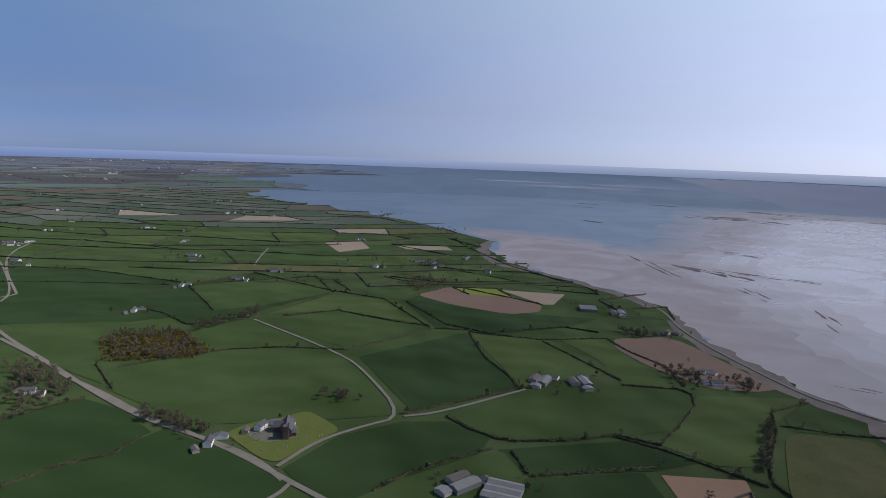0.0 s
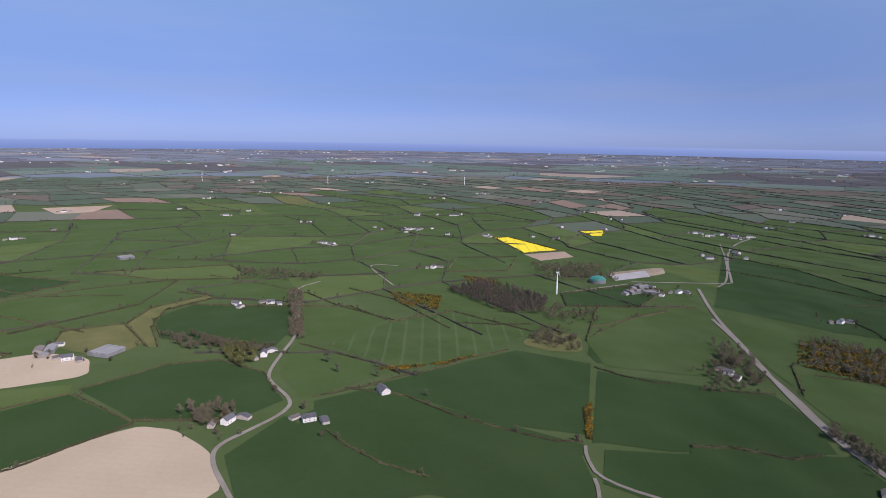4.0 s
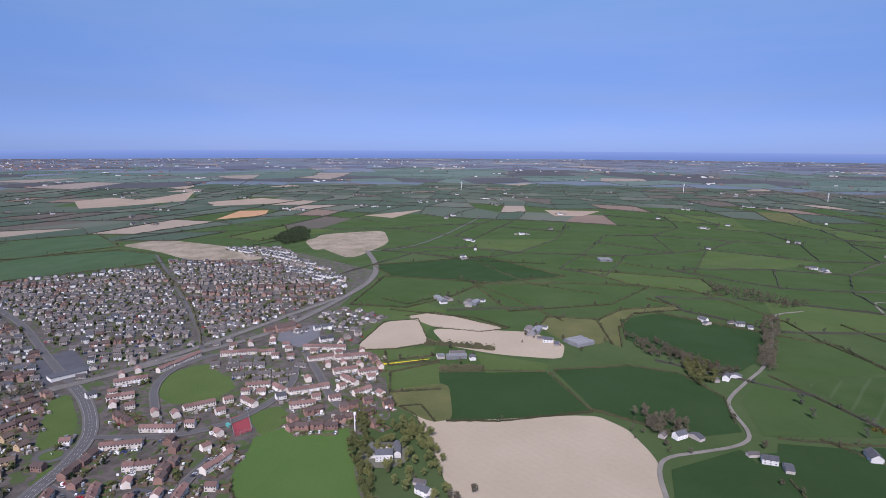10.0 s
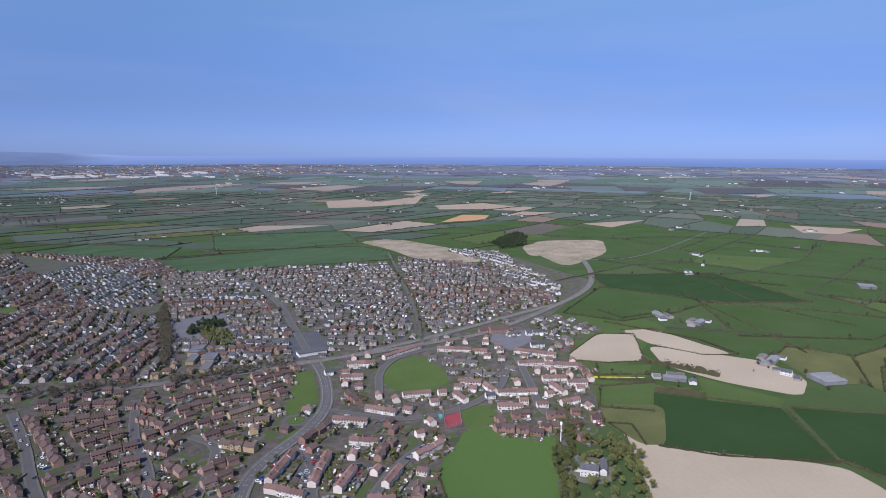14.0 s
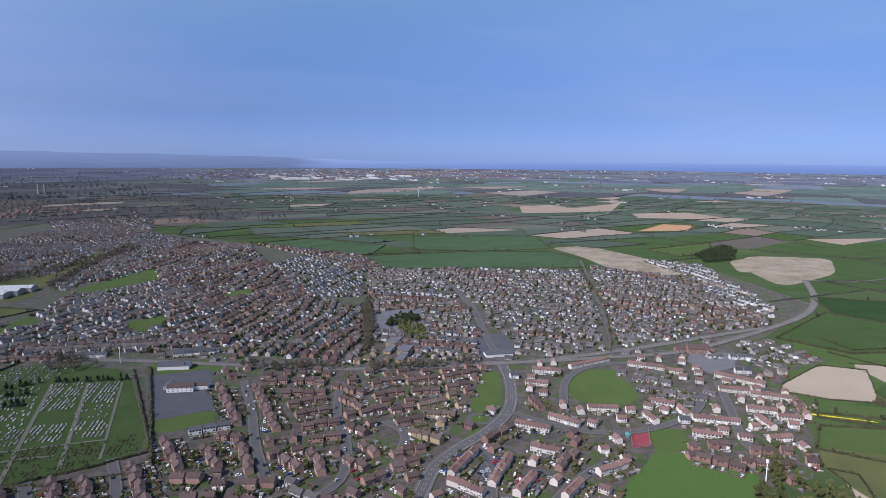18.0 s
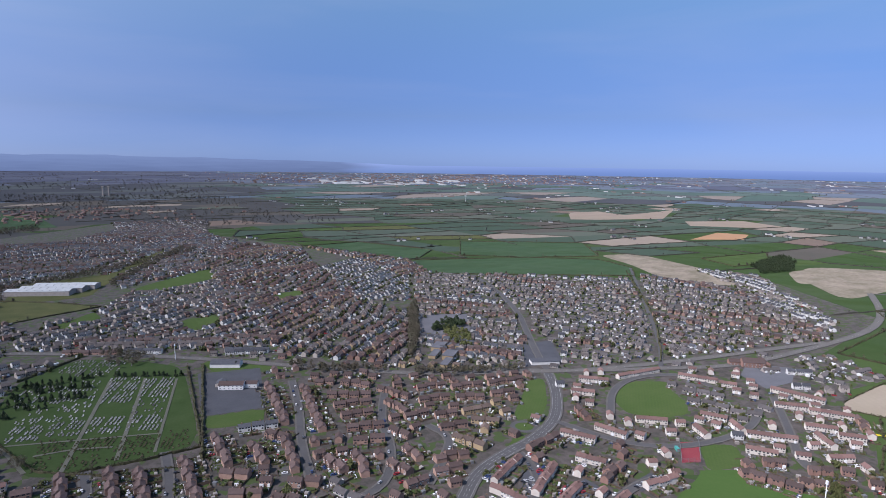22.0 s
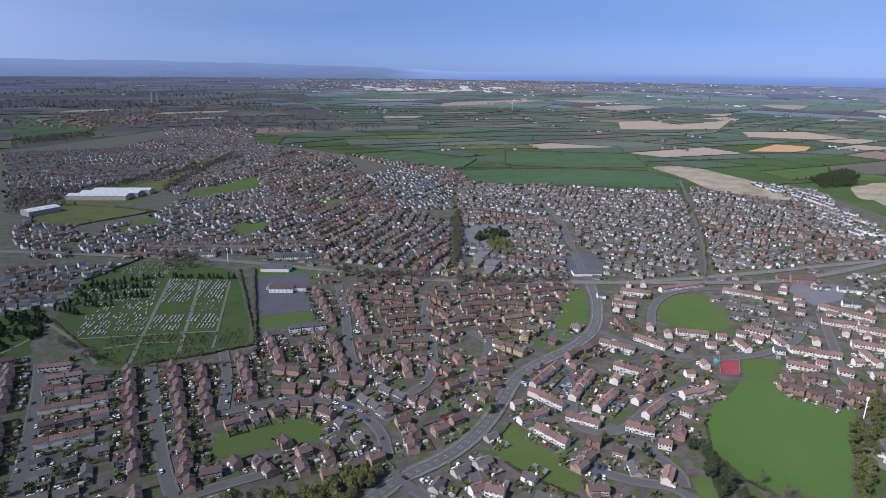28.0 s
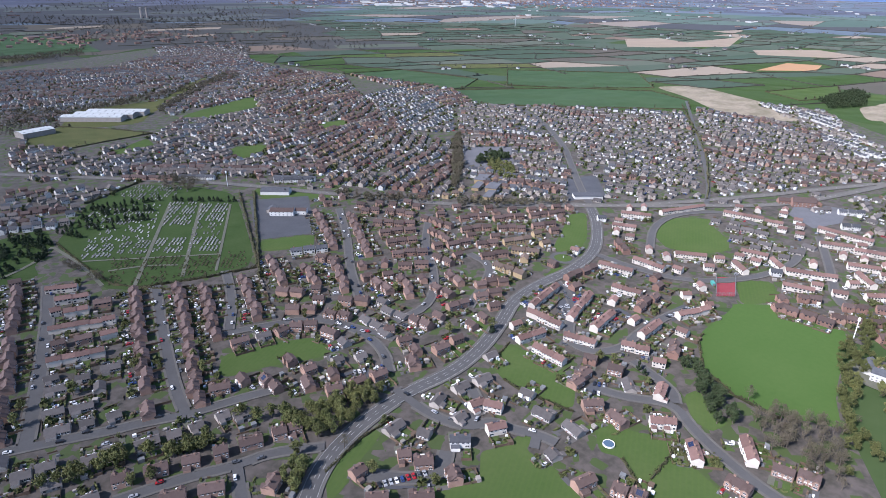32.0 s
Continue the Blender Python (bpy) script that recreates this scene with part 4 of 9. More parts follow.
road(5, (-285.2, -319), (-274.6, -284.4), (-238.1, -253.3), (-239.7, -233.9), (-260.5, -226.1), (-284.9, -235.6), (-318.6, -242.3), (-337.1, -241.1))
road(5, (-219.9, -202.5), (-228.2, -189.2), (-247.5, -172.9), (-238.6, -154.2), (-234.2, -129.1), (-233, -113.3), (-234.2, -97.7))
road(5, (-247.5, -172.9), (-256.2, -182.5), (-257.4, -213.7))
road(5, (-346.4, -345.6), (-363.3, -282.1), (-405.6, -253.8), (-468.4, -248.4), (-515.3, -268.3))
road(5, (-397.7, -331.4), (-440.9, -368.3), (-489.4, -380.5), (-539, -359.7), (-529, -321.4))
road(5, (-554, -276.5), (-491.6, -229.9), (-438.7, -195.1), (-443.2, -174.3))
road(7.5, (212.8, -918.8), (98.4, -833.9), (-39.1, -742.6), (-119, -684.4), (-214.8, -590.1), (-303.1, -505.3), (-403.9, -450.1), (-454, -421.7), (-579.4, -383.4), (-691.8, -358.9), (-784.6, -336.1))
road(6, (-427, -437.9), (-450.2, -476.9), (-513.7, -569.6), (-563.5, -639.6), (-639.8, -786.2), (-678.7, -900.8))
road(5, (-532.8, -381.9), (-591.6, -425.3), (-687, -510.1), (-814.9, -629.4), (-1002.9, -804.9))
road(7.5, (-365.8, -482.4), (-385, -470.6), (-446, -425.7), (-534.7, -382), (-604.5, -343.6), (-767.3, -331.1), (-898.1, -329.4), (-1018.8, -364.7), (-1154.2, -434.4))
road(5.5, (-1154.2, -434.4), (-1208.4, -367.8), (-1383.1, -338.3), (-1808.1, -320.8))
road(3.2, (-321, 55), (-364.7, 52.2), (-395.6, 50), (-417.6, 55.4), (-431.1, 80.5), (-448.2, 111.2), (-468.1, 123.3), (-512.6, 116.4), (-534.9, 118.7), (-581.2, 143.5), (-632.1, 173.2), (-732.7, 204.7), (-836.9, 226.6), (-864.3, 273.5))
road(2.9, (-793.5, 360.6), (-935.9, 378.5), (-946.2, 397.7), (-917.9, 425.6))
road(3, (-654.8, 554.8), (-652.9, 578.3), (-652, 681.6))
road(2.5, (-144.3, 317.9), (-176.7, 301.9), (-210.4, 290.1), (-261.8, 261.1), (-287.9, 272.9), (-300.8, 283.4))
road(2.5, (-227.8, 230), (-255.5, 253.8), (-265.4, 259.4))
road(4.3, (-584, 751.4), (-479.9, 650.1), (-364.6, 559.5), (-297, 502.8), (-227.2, 451.4), (-165.7, 421.7), (-124.2, 396.7), (-97.6, 369.1))
road(3.6, (-587.8, 832), (-708.1, 980.1), (-814.9, 1136.4), (-867, 1292))
road(3.6, (-660.1, 695.8), (-588.6, 817.3), (-587.8, 832))
road(4.3, (-470, 635.1), (-370.6, 564.2), (-342.7, 536.3), (-283.3, 498.6), (-232.7, 459), (-149, 411.1), (-91.8, 366.8), (-48.9, 334.8))
road(2.9, (-91.8, 366.8), (-96.6, 351.2), (-109.4, 336.9))
road(3, (-106.1, 386), (-87.6, 424.6), (-58.2, 451.7), (-26.8, 473.2), (-68.6, 568.4), (-101, 622.8), (-231.9, 745.2))
road(3, (-26.8, 473.2), (0.6, 482.2), (80.4, 541.8))
road(2.9, (-834.1, 1128.8), (-709.2, 981.9), (-596.5, 833.6), (-578.2, 786.2))
road(3.6, (397.2, 473.9), (357.3, 527.3), (338.2, 566.1), (304.3, 747.4), (322.2, 869.4), (302, 937.3))
road(3, (-343.5, 1107.6), (-360.6, 1199.4), (-375.1, 1308.6))
pavements()

# ---- houses ----
def gable_walls(w, d, eave, ridge):
    """Four walls with pointed gables at both ends (ridge along x)."""
    x, y = w / 2, d / 2
    v = [(-x, -y, 0), (x, -y, 0), (x, y, 0), (-x, y, 0), (-x, -y, eave), (x, -y, eave), (x, y, eave), (-x, y, eave), (-x, 0, ridge), (x, 0, ridge), (-x, 0, eave), (x, 0, eave)]
    f = [(0, 1, 5, 4), (2, 3, 7, 6), (1, 2, 6, 5), (3, 0, 4, 7), (5, 11, 6, 9), (7, 10, 4, 8)]
    return v, f


def roof_slabs(w, d, eave, ridge, over=0.35, thick=0.18):
    x, y = w / 2 + 0.2, d / 2
    k = (ridge - eave) / y
    lo = eave - over * k
    v, f = [], []
    for s in (-1, 1):
        n = len(v)
        a = [(-x, s * (y + over), lo), (x, s * (y + over), lo), (x, 0, ridge), (-x, 0, ridge)]
        v += a + [(p[0], p[1], p[2] + thick) for p in a]
        q = np.array([(3, 2, 1, 0), (4, 5, 6, 7), (0, 1, 5, 4), (1, 2, 6, 5), (2, 3, 7, 6), (3, 0, 4, 7)]) + n
        f += [tuple(c if s < 0 else c[::-1]) for c in q.tolist()]
    return v, f


def house_shell(style, bays):
    """Walls and roof of a house, with two front gables where it has them."""
    w, d, eave, ridge, _, _ = STYLES[style]
    walls, roof = Build(), Build()
    walls.add(*gable_walls(w, d, eave, ridge))
    roof.add(*roof_slabs(w, d, eave, ridge))
    if bays:
        wide, deep = 3.3, d / 2 + BAY
        top = eave + (ridge - eave) * wide / d + 0.15
        for x in (-0.34 * w, 0.34 * w):
            for b, (v, f) in ((walls, gable_walls(deep, wide, eave, top)), (roof, roof_slabs(deep, wide, eave, top, 0.25, 0.16))):
                v = np.array(v)
                n = b.n
                b.add(np.c_[-v[:, 1] + x, v[:, 0] - deep / 2, v[:, 2]], f)
                tie = (8, 9, n + 9, n + 11) if b is walls else (2, 10, n + 2, n + 10)  # joined under the main ridge
                b.f.append(np.array([tie]))
                b.s.append(np.zeros(1, int))
    return walls, roof


BAY, BAYED = 1.1, ("bt", "yb", "rd", "dn")


def window_mesh(w, h):
    b = Build()
    b.box(0, 0, 0, w, 0.12, h, 0)
    for sx in (-0.25, 0.25):
        b.box(sx * w, -0.05, 0.08, w * 0.42, 0.06, h - 0.16, 1)
    b.box(0, -0.06, -0.08, w + 0.2, 0.16, 0.08, 0)
    return b.mesh("window", [FRAME, GLASS])


STYLES = {  # width, depth, eave, ridge, spacing, words
    "bt": (10.4, 6.8, 4.6, 6.9, 11.8, "brown brick semi-detached house pair with brown tiled roof"),
    "rd": (10.2, 6.8, 4.6, 6.9, 11.4, "red brick house pair with reddish tiled roof"),
    "dn": (9.6, 6.8, 4.5, 6.9, 11.0, "dun rendered semi-detached house pair with grey-brown roof"),
    "yb": (10.2, 6.8, 4.6, 6.9, 11.6, "buff brick house pair with umber tiled roof"),
    "gr": (10.6, 7.2, 2.5, 4.8, 12.6, "grey rendered bungalow with grey tiled roof"),
    "pk": (9.8, 6.4, 4.6, 6.6, 9.8, "cream rendered terrace houses with rose tiled roof"),
    "wh": (9.6, 6.8, 4.6, 6.9, 11.2, "white rendered house with dark slate roof"),
}
WINDOW, WIDE_WINDOW = window_mesh(1.25, 1.15), window_mesh(2.0, 1.3)


def door_mesh():
    b = Build()
    b.box(0, 0, 0, 1.15, 0.14, 2.15, 0)
    b.box(0, -0.05, 0, 0.92, 0.10, 2.0, 1)
    b.box(0, -0.5, 2.2, 1.7, 1.0, 0.12, 0)
    return b.mesh("door", [FRAME, DOOR])


def chimney_mesh():
    b = Build()
    b.box(0, 0, -1.2, 0.95, 0.65, 2.3, 0)
    b.box(0, 0, 1.1, 1.1, 0.8, 0.12, 0)
    for x in (-0.25, 0.25):
        b.box(x, 0, 1.2, 0.26, 0.26, 0.4, 1)
    return b.mesh("chimney", [WALLS["bt"], ROOFS["rd"]])


DOOR_MESH, CHIMNEY = door_mesh(), chimney_mesh()


def make_house(style, detail, flip=False):
    """detail 2: all windows and doors as parts; 1: those of one front; 0: panes set into the walls."""
    w, d, eave, ridge, _, words = STYLES[style]
    full = detail == 2
    bays = style in BAYED and not flip
    b, roof = house_shell(style, bays)
    spots = [(sx * w * k, z, face) for face in (-1, 1) for sx in (-1, 1) for k, z in (((0.34, 0.9),) + ((0.36, 3.25), (0.14, 3.25)) if eave > 4 else ((0.36, 0.9), (0.12, 0.9)))]

    def front(x, face):
        return face * (d / 2 + 0.03 + (BAY if bays and face < 0 and abs(x) > 0.3 * w else 0))

    if detail == 0:
        for x, z, face in spots:
            b.box(x, front(x, face), z, 1.5, 0.1, 1.2, 1)
    root = new("house", b.mesh("house", [WALLS[style], GLASS]))
    tagged(root, words, "house", "houses of the town")
    part("roof", roof.mesh("roof", [ROOFS[style]]), None, root)
    for x in ((-w * 0.26, w * 0.26) if full and eave > 4 else (-w * 0.2,)):
        part("chimney", CHIMNEY, None, root).location = (x if not flip else -x, 0.2, ridge)
    if detail == 1:
        spots = [p for p in spots if p[2] == (1 if flip else -1)]
    for x, z, face in spots if detail else ():
        o = part("window", WIDE_WINDOW if z < 2 else WINDOW, None, root)
        o.location, o.rotation_euler = (x, front(x, face), z), (0, 0, 0 if face < 0 else math.pi)
    for sx in (-1, 1) if full else ():
        part("door", DOOR_MESH, None, root).location = (sx * w * 0.12, -d / 2 - 0.03, 0)
    if full and (flip or style in ("gr", "wh")):  # a rear extension under a lean-to roof
        v = [(-2.2, 0, 0), (2.2, 0, 0), (2.2, 2.8, 0), (-2.2, 2.8, 0), (-2.2, 0, 2.9), (2.2, 0, 2.9), (2.2, 2.8, 2.3), (-2.2, 2.8, 2.3)]
        o = part("extension", mesh_of("extension", v, [(0, 3, 2, 1), (0, 1, 5, 4), (1, 2, 6, 5), (2, 3, 7, 6), (3, 0, 4, 7), (4, 5, 6, 7)], [WALLS[style], ROOFS[style]], [0, 0, 0, 0, 0, 1]), None, root)
        o.location = (w * 0.24, d / 2, 0)
    return root


def solar_mesh():
    b = Build()
    for i in range(4):
        for j in range(2):
            b.box((i - 1.5) * 1.05, (j - 0.5) * 1.5, 0, 1.0, 1.44, 0.06)
    return b.mesh("solar_panels", [PANEL])


SOLAR = solar_mesh()
PROTO, HOUSES, SPREAD = {}, [], []


def place(proto_key, maker, m):
    """The first of a kind is put where it stands, later ones are copies."""
    if proto_key not in PROTO:
        PROTO[proto_key] = maker()
        PROTO[proto_key].matrix_basis = m
        return PROTO[proto_key]
    return copy_thing(PROTO[proto_key], m)


def put_house(style, x, y, turn, stretch, flip):
    dist = math.hypot(x, y)
    w, d, eave, ridge, _, _ = STYLES[style]
    HOUSES.append((x, y, turn, w * stretch * SMALL, d * SMALL, style))
    m = pose(x, y, 0.06, 0, 0, math.degrees(turn))
    if dist < FULL_HOUSES:
        key = (style, 2, flip)
    elif dist < PLAIN_HOUSES:
        key = (style, 1, flip)
    elif dist < PLAIN_HOUSES + 160 and PLAIN[0] < 60:
        key = (style, 0, flip)
        PLAIN[0] += 1
    else:
        SPREAD.append((style, x, y, turn, stretch, flip))
        return
    ob = place(key, lambda: make_house(style, key[1], flip), m)
    if dist < FULL_HOUSES and random.random() < 0.06 and ob is not PROTO[key]:
        o = part("solar_panels", SOLAR, None, ob, "dark blue solar panels on the roof slope")
        o.location, o.rotation_euler = (random.uniform(-0.1, 0.1) * w, -d / 4, (eave + ridge) / 2 + 0.28), (math.atan2(ridge - eave, d / 2), 0, 0)
    ob.matrix_basis = m @ Matrix.Diagonal((stretch * SMALL, SMALL * random.uniform(0.94, 1.04), SMALL * (1 + 0.09 * random.uniform(-1, 1)), 1))


PLAIN = [0]
FULL_HOUSES, PLAIN_HOUSES, SMALL = 370, 440, 0.87


def row(style, a, b, gap=None):
    """Houses side by side along a line."""
    a, b = np.array(a, float), np.array(b, float)
    length = np.linalg.norm(b - a)
    w, _, _, _, pitch, _ = STYLES[style]
    n = max(1, round(length / (pitch * SMALL)))
    t = (b - a) / (length + 1e-9)
    turn = math.atan2(t[1], t[0])
    if math.cos(turn - 0.8) < 0:
        turn += math.pi
    for k in range(n):
        p = a + (b - a) * (k + 0.5) / n + np.array([-t[1], t[0]]) * (random.uniform(-0.5, 0.5) + (0.9 if k % 2 else -0.9) * (style in ("bt", "rd", "gr")))
        room = length / n * (1.0 if style == "pk" else 0.88)
        if not any(abs(p[0] - h[0]) + abs(p[1] - h[1]) < 6 for h in HOUSES[-60:]):
            put_house(style, p[0], p[1], turn + random.uniform(-0.03, 0.03), min(1.2, max(0.72, room / (w * SMALL))), random.random() < 0.5)


ROAD_POINTS = []


def near_road(p, extra=6.0):
    """Whether each of the points lies on a road or within so many metres of its edge."""
    if not ROAD_POINTS:
        for width, line in ROADS:
            for a, e in zip(line[:-1], line[1:]):
                for t in np.linspace(0, 1, max(2, int(np.linalg.norm(e - a) / 3) + 1)):
                    ROAD_POINTS.append((*(a + (e - a) * t), width / 2))
        ROAD_POINTS[:] = [np.array(ROAD_POINTS)]
    q = ROAD_POINTS[0]
    p = np.asarray(p, float)
    if p.ndim == 1:
        return bool((np.hypot(q[:, 0] - p[0], q[:, 1] - p[1]) - q[:, 2] < extra).any())
    return np.array([(np.hypot(q[:, 0] - x, q[:, 1] - y) - q[:, 2] < extra).any() for x, y in p], bool)


def free(p, q, extra=6.0):
    ok = inside(p, q)
    for g in TOWN_GREENS:
        ok &= ~inside(p, g)
    ok[ok] = ~near_road(p[ok], extra)
    return ok


MIXES = {"bt": ("dn", "wh", "bt", "gr", "dn", "wh", "bt"), "rd": ("rd", "bt", "rd", "yb", "dn", "rd", "wh"), "wh": ("wh", "wh", "dn", "wh", "gr"), "gr": ("gr", "gr", "dn", "gr", "wh", "gr", "gr", "dn", "bt")}
STREETS = Build()


def district(style, angle, *points):
    """Rows of houses with winding streets over a quarter of the town."""
    q = np.asarray(points, float)
    c = q.mean(0)
    a = radians(angle)
    u, v = np.array([math.cos(a), math.sin(a)]), np.array([-math.sin(a), math.cos(a)])
    span = np.abs(q - c).sum(1).max()
    _, _, _, _, pitch, _ = STYLES[style]
    y, k = -span, 0
    found = []

    def bend(x, k):
        return 13 * math.sin(x / 80 + k * 0.30) + 6 * math.sin(x / 37 + k * 0.17), 13 / 80 * math.cos(x / 80 + k * 0.30) + 6 / 37 * math.cos(x / 37 + k * 0.17)

    while y < span:
        x = -span + random.uniform(0, 8)
        kind = random.choice(MIXES[style])
        while x < span:
            off, slope = bend(x, k)
            p = c + u * x + v * (y + off)
            found.append((*p, slope, kind if random.random() < 0.6 else random.choice(MIXES[style])))
            x += pitch * random.uniform(0.74, 0.92)
            if random.random() < 0.05:
                x += random.choice((9, 9, 26))
        if k % 2 == 0:  # the street between this row and the next
            xs = np.arange(-span, span, 9.0)
            mid = np.array([c + u * x + v * (y + 8.7 + bend(x, k)[0]) for x in xs])
            ok = free(mid, q, 1.0)
            for i in range(len(xs) - 1):
                if ok[i] and ok[i + 1]:
                    o = v * 2.5
                    z = 0.30
                    STREETS.add([(*(mid[i] - o), z), (*(mid[i + 1] - o), z), (*(mid[i + 1] + o), z), (*(mid[i] + o), z)], [(0, 1, 2, 3)])
        y += 12.0 if k % 2 else 17.5
        k += 1
    at = np.array([f[:2] for f in found])
    for f, ok in zip(found, free(at, q)):
        if ok and random.random() < 0.95:
            turn = a + math.atan(f[2]) + random.choice((0, 0, 0, 0, math.pi / 2)) * (style != "wh") + random.uniform(-0.08, 0.08)
            put_house(f[3], f[0] + random.uniform(-1.2, 1.2), f[1] + random.uniform(-1.2, 1.2), turn, random.uniform(0.70, 0.92), random.random() < 0.5)


def infill(tries):
    """Houses in the gaps between the rows, like their neighbours."""
    homes = np.array([h[:2] for h in HOUSES])
    other = np.array([o.location[:2] for o in bpy.data.objects if o.name.split(".")[0] in ("clubhouse", "parish_hall", "red_school", "school", "manor_house", "warehouse")])
    at = np.c_[rng.uniform(-760, 160, tries * 4), rng.uniform(-740, -100, tries * 4)]
    ok = inside(at, TOWN_EDGE) & (np.hypot(at[:, 0], at[:, 1]) > 265)
    for q in PATCHES:
        q = np.asarray(q, float)
        ok &= ~inside(at, q.mean(0) + (q - q.mean(0)) * 1.06)
    at = at[ok]
    at = at[~near_road(at, 5.0)][:tries]
    for p in at:
        d = np.hypot(homes[:, 0] - p[0], homes[:, 1] - p[1])
        k = int(d.argmin())
        if not 13.0 < d[k] < 34 or np.hypot(other[:, 0] - p[0], other[:, 1] - p[1]).min() < 32 or any(inside(p, q)[0] for q in NO_HOUSES):
            continue
        x, y, turn, w, _, style = HOUSES[k]
        if style == "wh":
            style = "dn"
        SPREAD.append((style, p[0], p[1], turn + random.choice((0, 0, math.pi / 2)), 0.85, random.random() < 0.5))
        HOUSES.append((p[0], p[1], turn, w * 0.85, 6.2, style))
        homes = np.vstack([homes, p])


NO_HOUSES = [[(-318, -340), (-330, -355), (-318, -370), (-305, -352)], [(-290, -210), (-310, -165), (-312, -105), (-262, -82), (-245, -105), (-258, -145), (-268, -195)], [(-20, -290), (-120, -272), (-122, -250), (-60, -215), (-40, -205)],
             [(60, -430), (70, -600), (10, -760), (-140, -760), (-150, -560), (-100, -420)]]


def spread_houses():
    """The many small far houses of each quarter."""
    tagged(new("side_streets", STREETS.mesh("side_streets", [ASPHALT])), "narrow asphalt streets between house rows", "streets", kind="structure")
    for style in STYLES:
        rows = [s for s in SPREAD if s[0] == style]
        if not rows:
            continue
        w, d, eave, ridge, _, _ = STYLES[style]
        walls, roofs = Build(), Build()
        shells = [house_shell(style, bays) for bays in (style in BAYED, False)]
        shells = [(np.vstack(a.v), np.vstack(a.f), np.vstack(b.v), np.vstack(b.f)) for a, b in shells]
        for _, x, y, turn, stretch, flip in rows:
            wv, wf, rv, rf = shells[flip or math.hypot(x, y) > 1300]
            c, s = math.cos(turn), math.sin(turn)
            turned = np.array([[c, s, 0], [-s, c, 0], [0, 0, 1]])
            stretch *= 0.90
            walls.add((wv * (stretch, 0.80, 0.84)) @ turned + (x, y, 0.06), wf)
            if math.hypot(x, y) < 900:
                for face in (-1, 1):
                    for k, z in ((-0.34, 0.9), (0.34, 0.9)) + (((-0.36, 3.0), (-0.13, 3.0), (0.13, 3.0), (0.36, 3.0)) if eave > 4 else ((-0.1, 0.9),)):
                        q = np.array([(k * w - 0.65, 0, z), (k * w + 0.65, 0, z), (k * w + 0.65, 0, z + 1.15), (k * w - 0.65, 0, z + 1.15)]) * (stretch, 1, 0.84) + (0, face * (d * 0.40 + 0.03), 0)
                        walls.add(q @ turned + (x, y, 0.06), [(0, 1, 2, 3) if face < 0 else (3, 2, 1, 0)], 1)
            if math.hypot(x, y) < 1500:  # porches, garage doors and white eaves boards
                for k in (-0.3, 0.28):
                    if rng.random() < 0.38:
                        q = BOX * (rng.uniform(1.4, 2.6), 0.9, 2.1) + (k * w * stretch, (-1 if flip else 1) * (d * 0.40 + 0.4), 0)
                        walls.add(q @ turned + (x, y, 0.06), BOX_FACES, 2)
            roofs.add((rv * (stretch, 0.80, 0.84)) @ turned + (x, y, 0.06), rf)
        ob = new("houses", walls.mesh("houses", [WALLS[style], GLASS, FRAME]))
        tagged(ob, STYLES[style][5].replace("house pair", "houses") + ", far streets", "houses", kind="stuff")
        part("roofs", roofs.mesh("roofs", [ROOFS[style]]), None, ob)


# ---- trees and hedges ----
def leaves(centres, radii, per, size, r, slim=0.7):
    """Small tilted leaf clumps over soft-edged lobes."""
    c = np.repeat(centres, per, 0)
    k = np.repeat(radii, per, 0)
    n = len(c)
    way = r.normal(size=(n, 3))
    way /= np.linalg.norm(way, axis=1)[:, None]
    p = c + way * k * (0.55 + 0.5 * r.random((n, 1)))
    a = r.normal(size=(n, 3))
    a /= np.linalg.norm(a, axis=1)[:, None]
    b = np.cross(a, way + 0.3 * r.normal(size=(n, 3)))
    b /= np.linalg.norm(b, axis=1)[:, None] + 1e-9
    s = size * (0.6 + 0.8 * r.random((n, 1)))
    v = np.stack([p - a * s, p - b * s * slim, p + a * s, p + b * s * slim], 1).reshape(-1, 3)
    return v, np.arange(4 * n).reshape(-1, 4)


SHAPES = {  # height, crown radius, crown base, lobes, leaves a lobe, leaf size
    "mixed": (8.5, 3.1, 1.8, 15, 52, 0.32), "dark": (9.5, 3.3, 1.4, 15, 56, 0.34), "bare": (9, 3.4, 2.2, 12, 20, 0.36),
    "yew": (6.8, 2.5, 0.3, 15, 50, 0.30), "conifer": (12, 2.2, 2.0, 14, 34, 0.36), "gorse": (2.4, 1.9, 0.2, 7, 30, 0.30)}


def crown(kind, seed, light=1.0):
    h, rad, low, lobes, per, size = SHAPES[kind]
    if light < 0.2:  # seen from afar: fewer, larger clumps
        lobes, per, light, size = 6, 4, 1.0, size * 2.4
    r = np.random.default_rng(seed)
    t = r.random(lobes)
    z = low + (h - low) * (0.15 + 0.75 * t)
    wide = rad * (np.sqrt(np.clip(1 - (2 * t - 0.9) ** 2, 0.1, 1)) if kind in ("mixed", "dark", "bare", "gorse") else (1.05 - 0.85 * t))
    ang = r.random(lobes) * 6.28
    off = wide * 0.62 * np.sqrt(r.random(lobes))
    c = np.c_[off * np.cos(ang), off * np.sin(ang), z]
    k = np.c_[wide * 0.52, wide * 0.52, np.full(lobes, (h - low) * 0.17)] * r.uniform(0.8, 1.25, (lobes, 1))
    if kind in ("bare", "conifer"):  # leafless: slim twigs, more of them
        return leaves(c, k, max(10, int(per * light * 1.6)), size / math.sqrt(light), r, 0.28)
    return leaves(c, k, max(6, int(per * light)), size / math.sqrt(light), r)


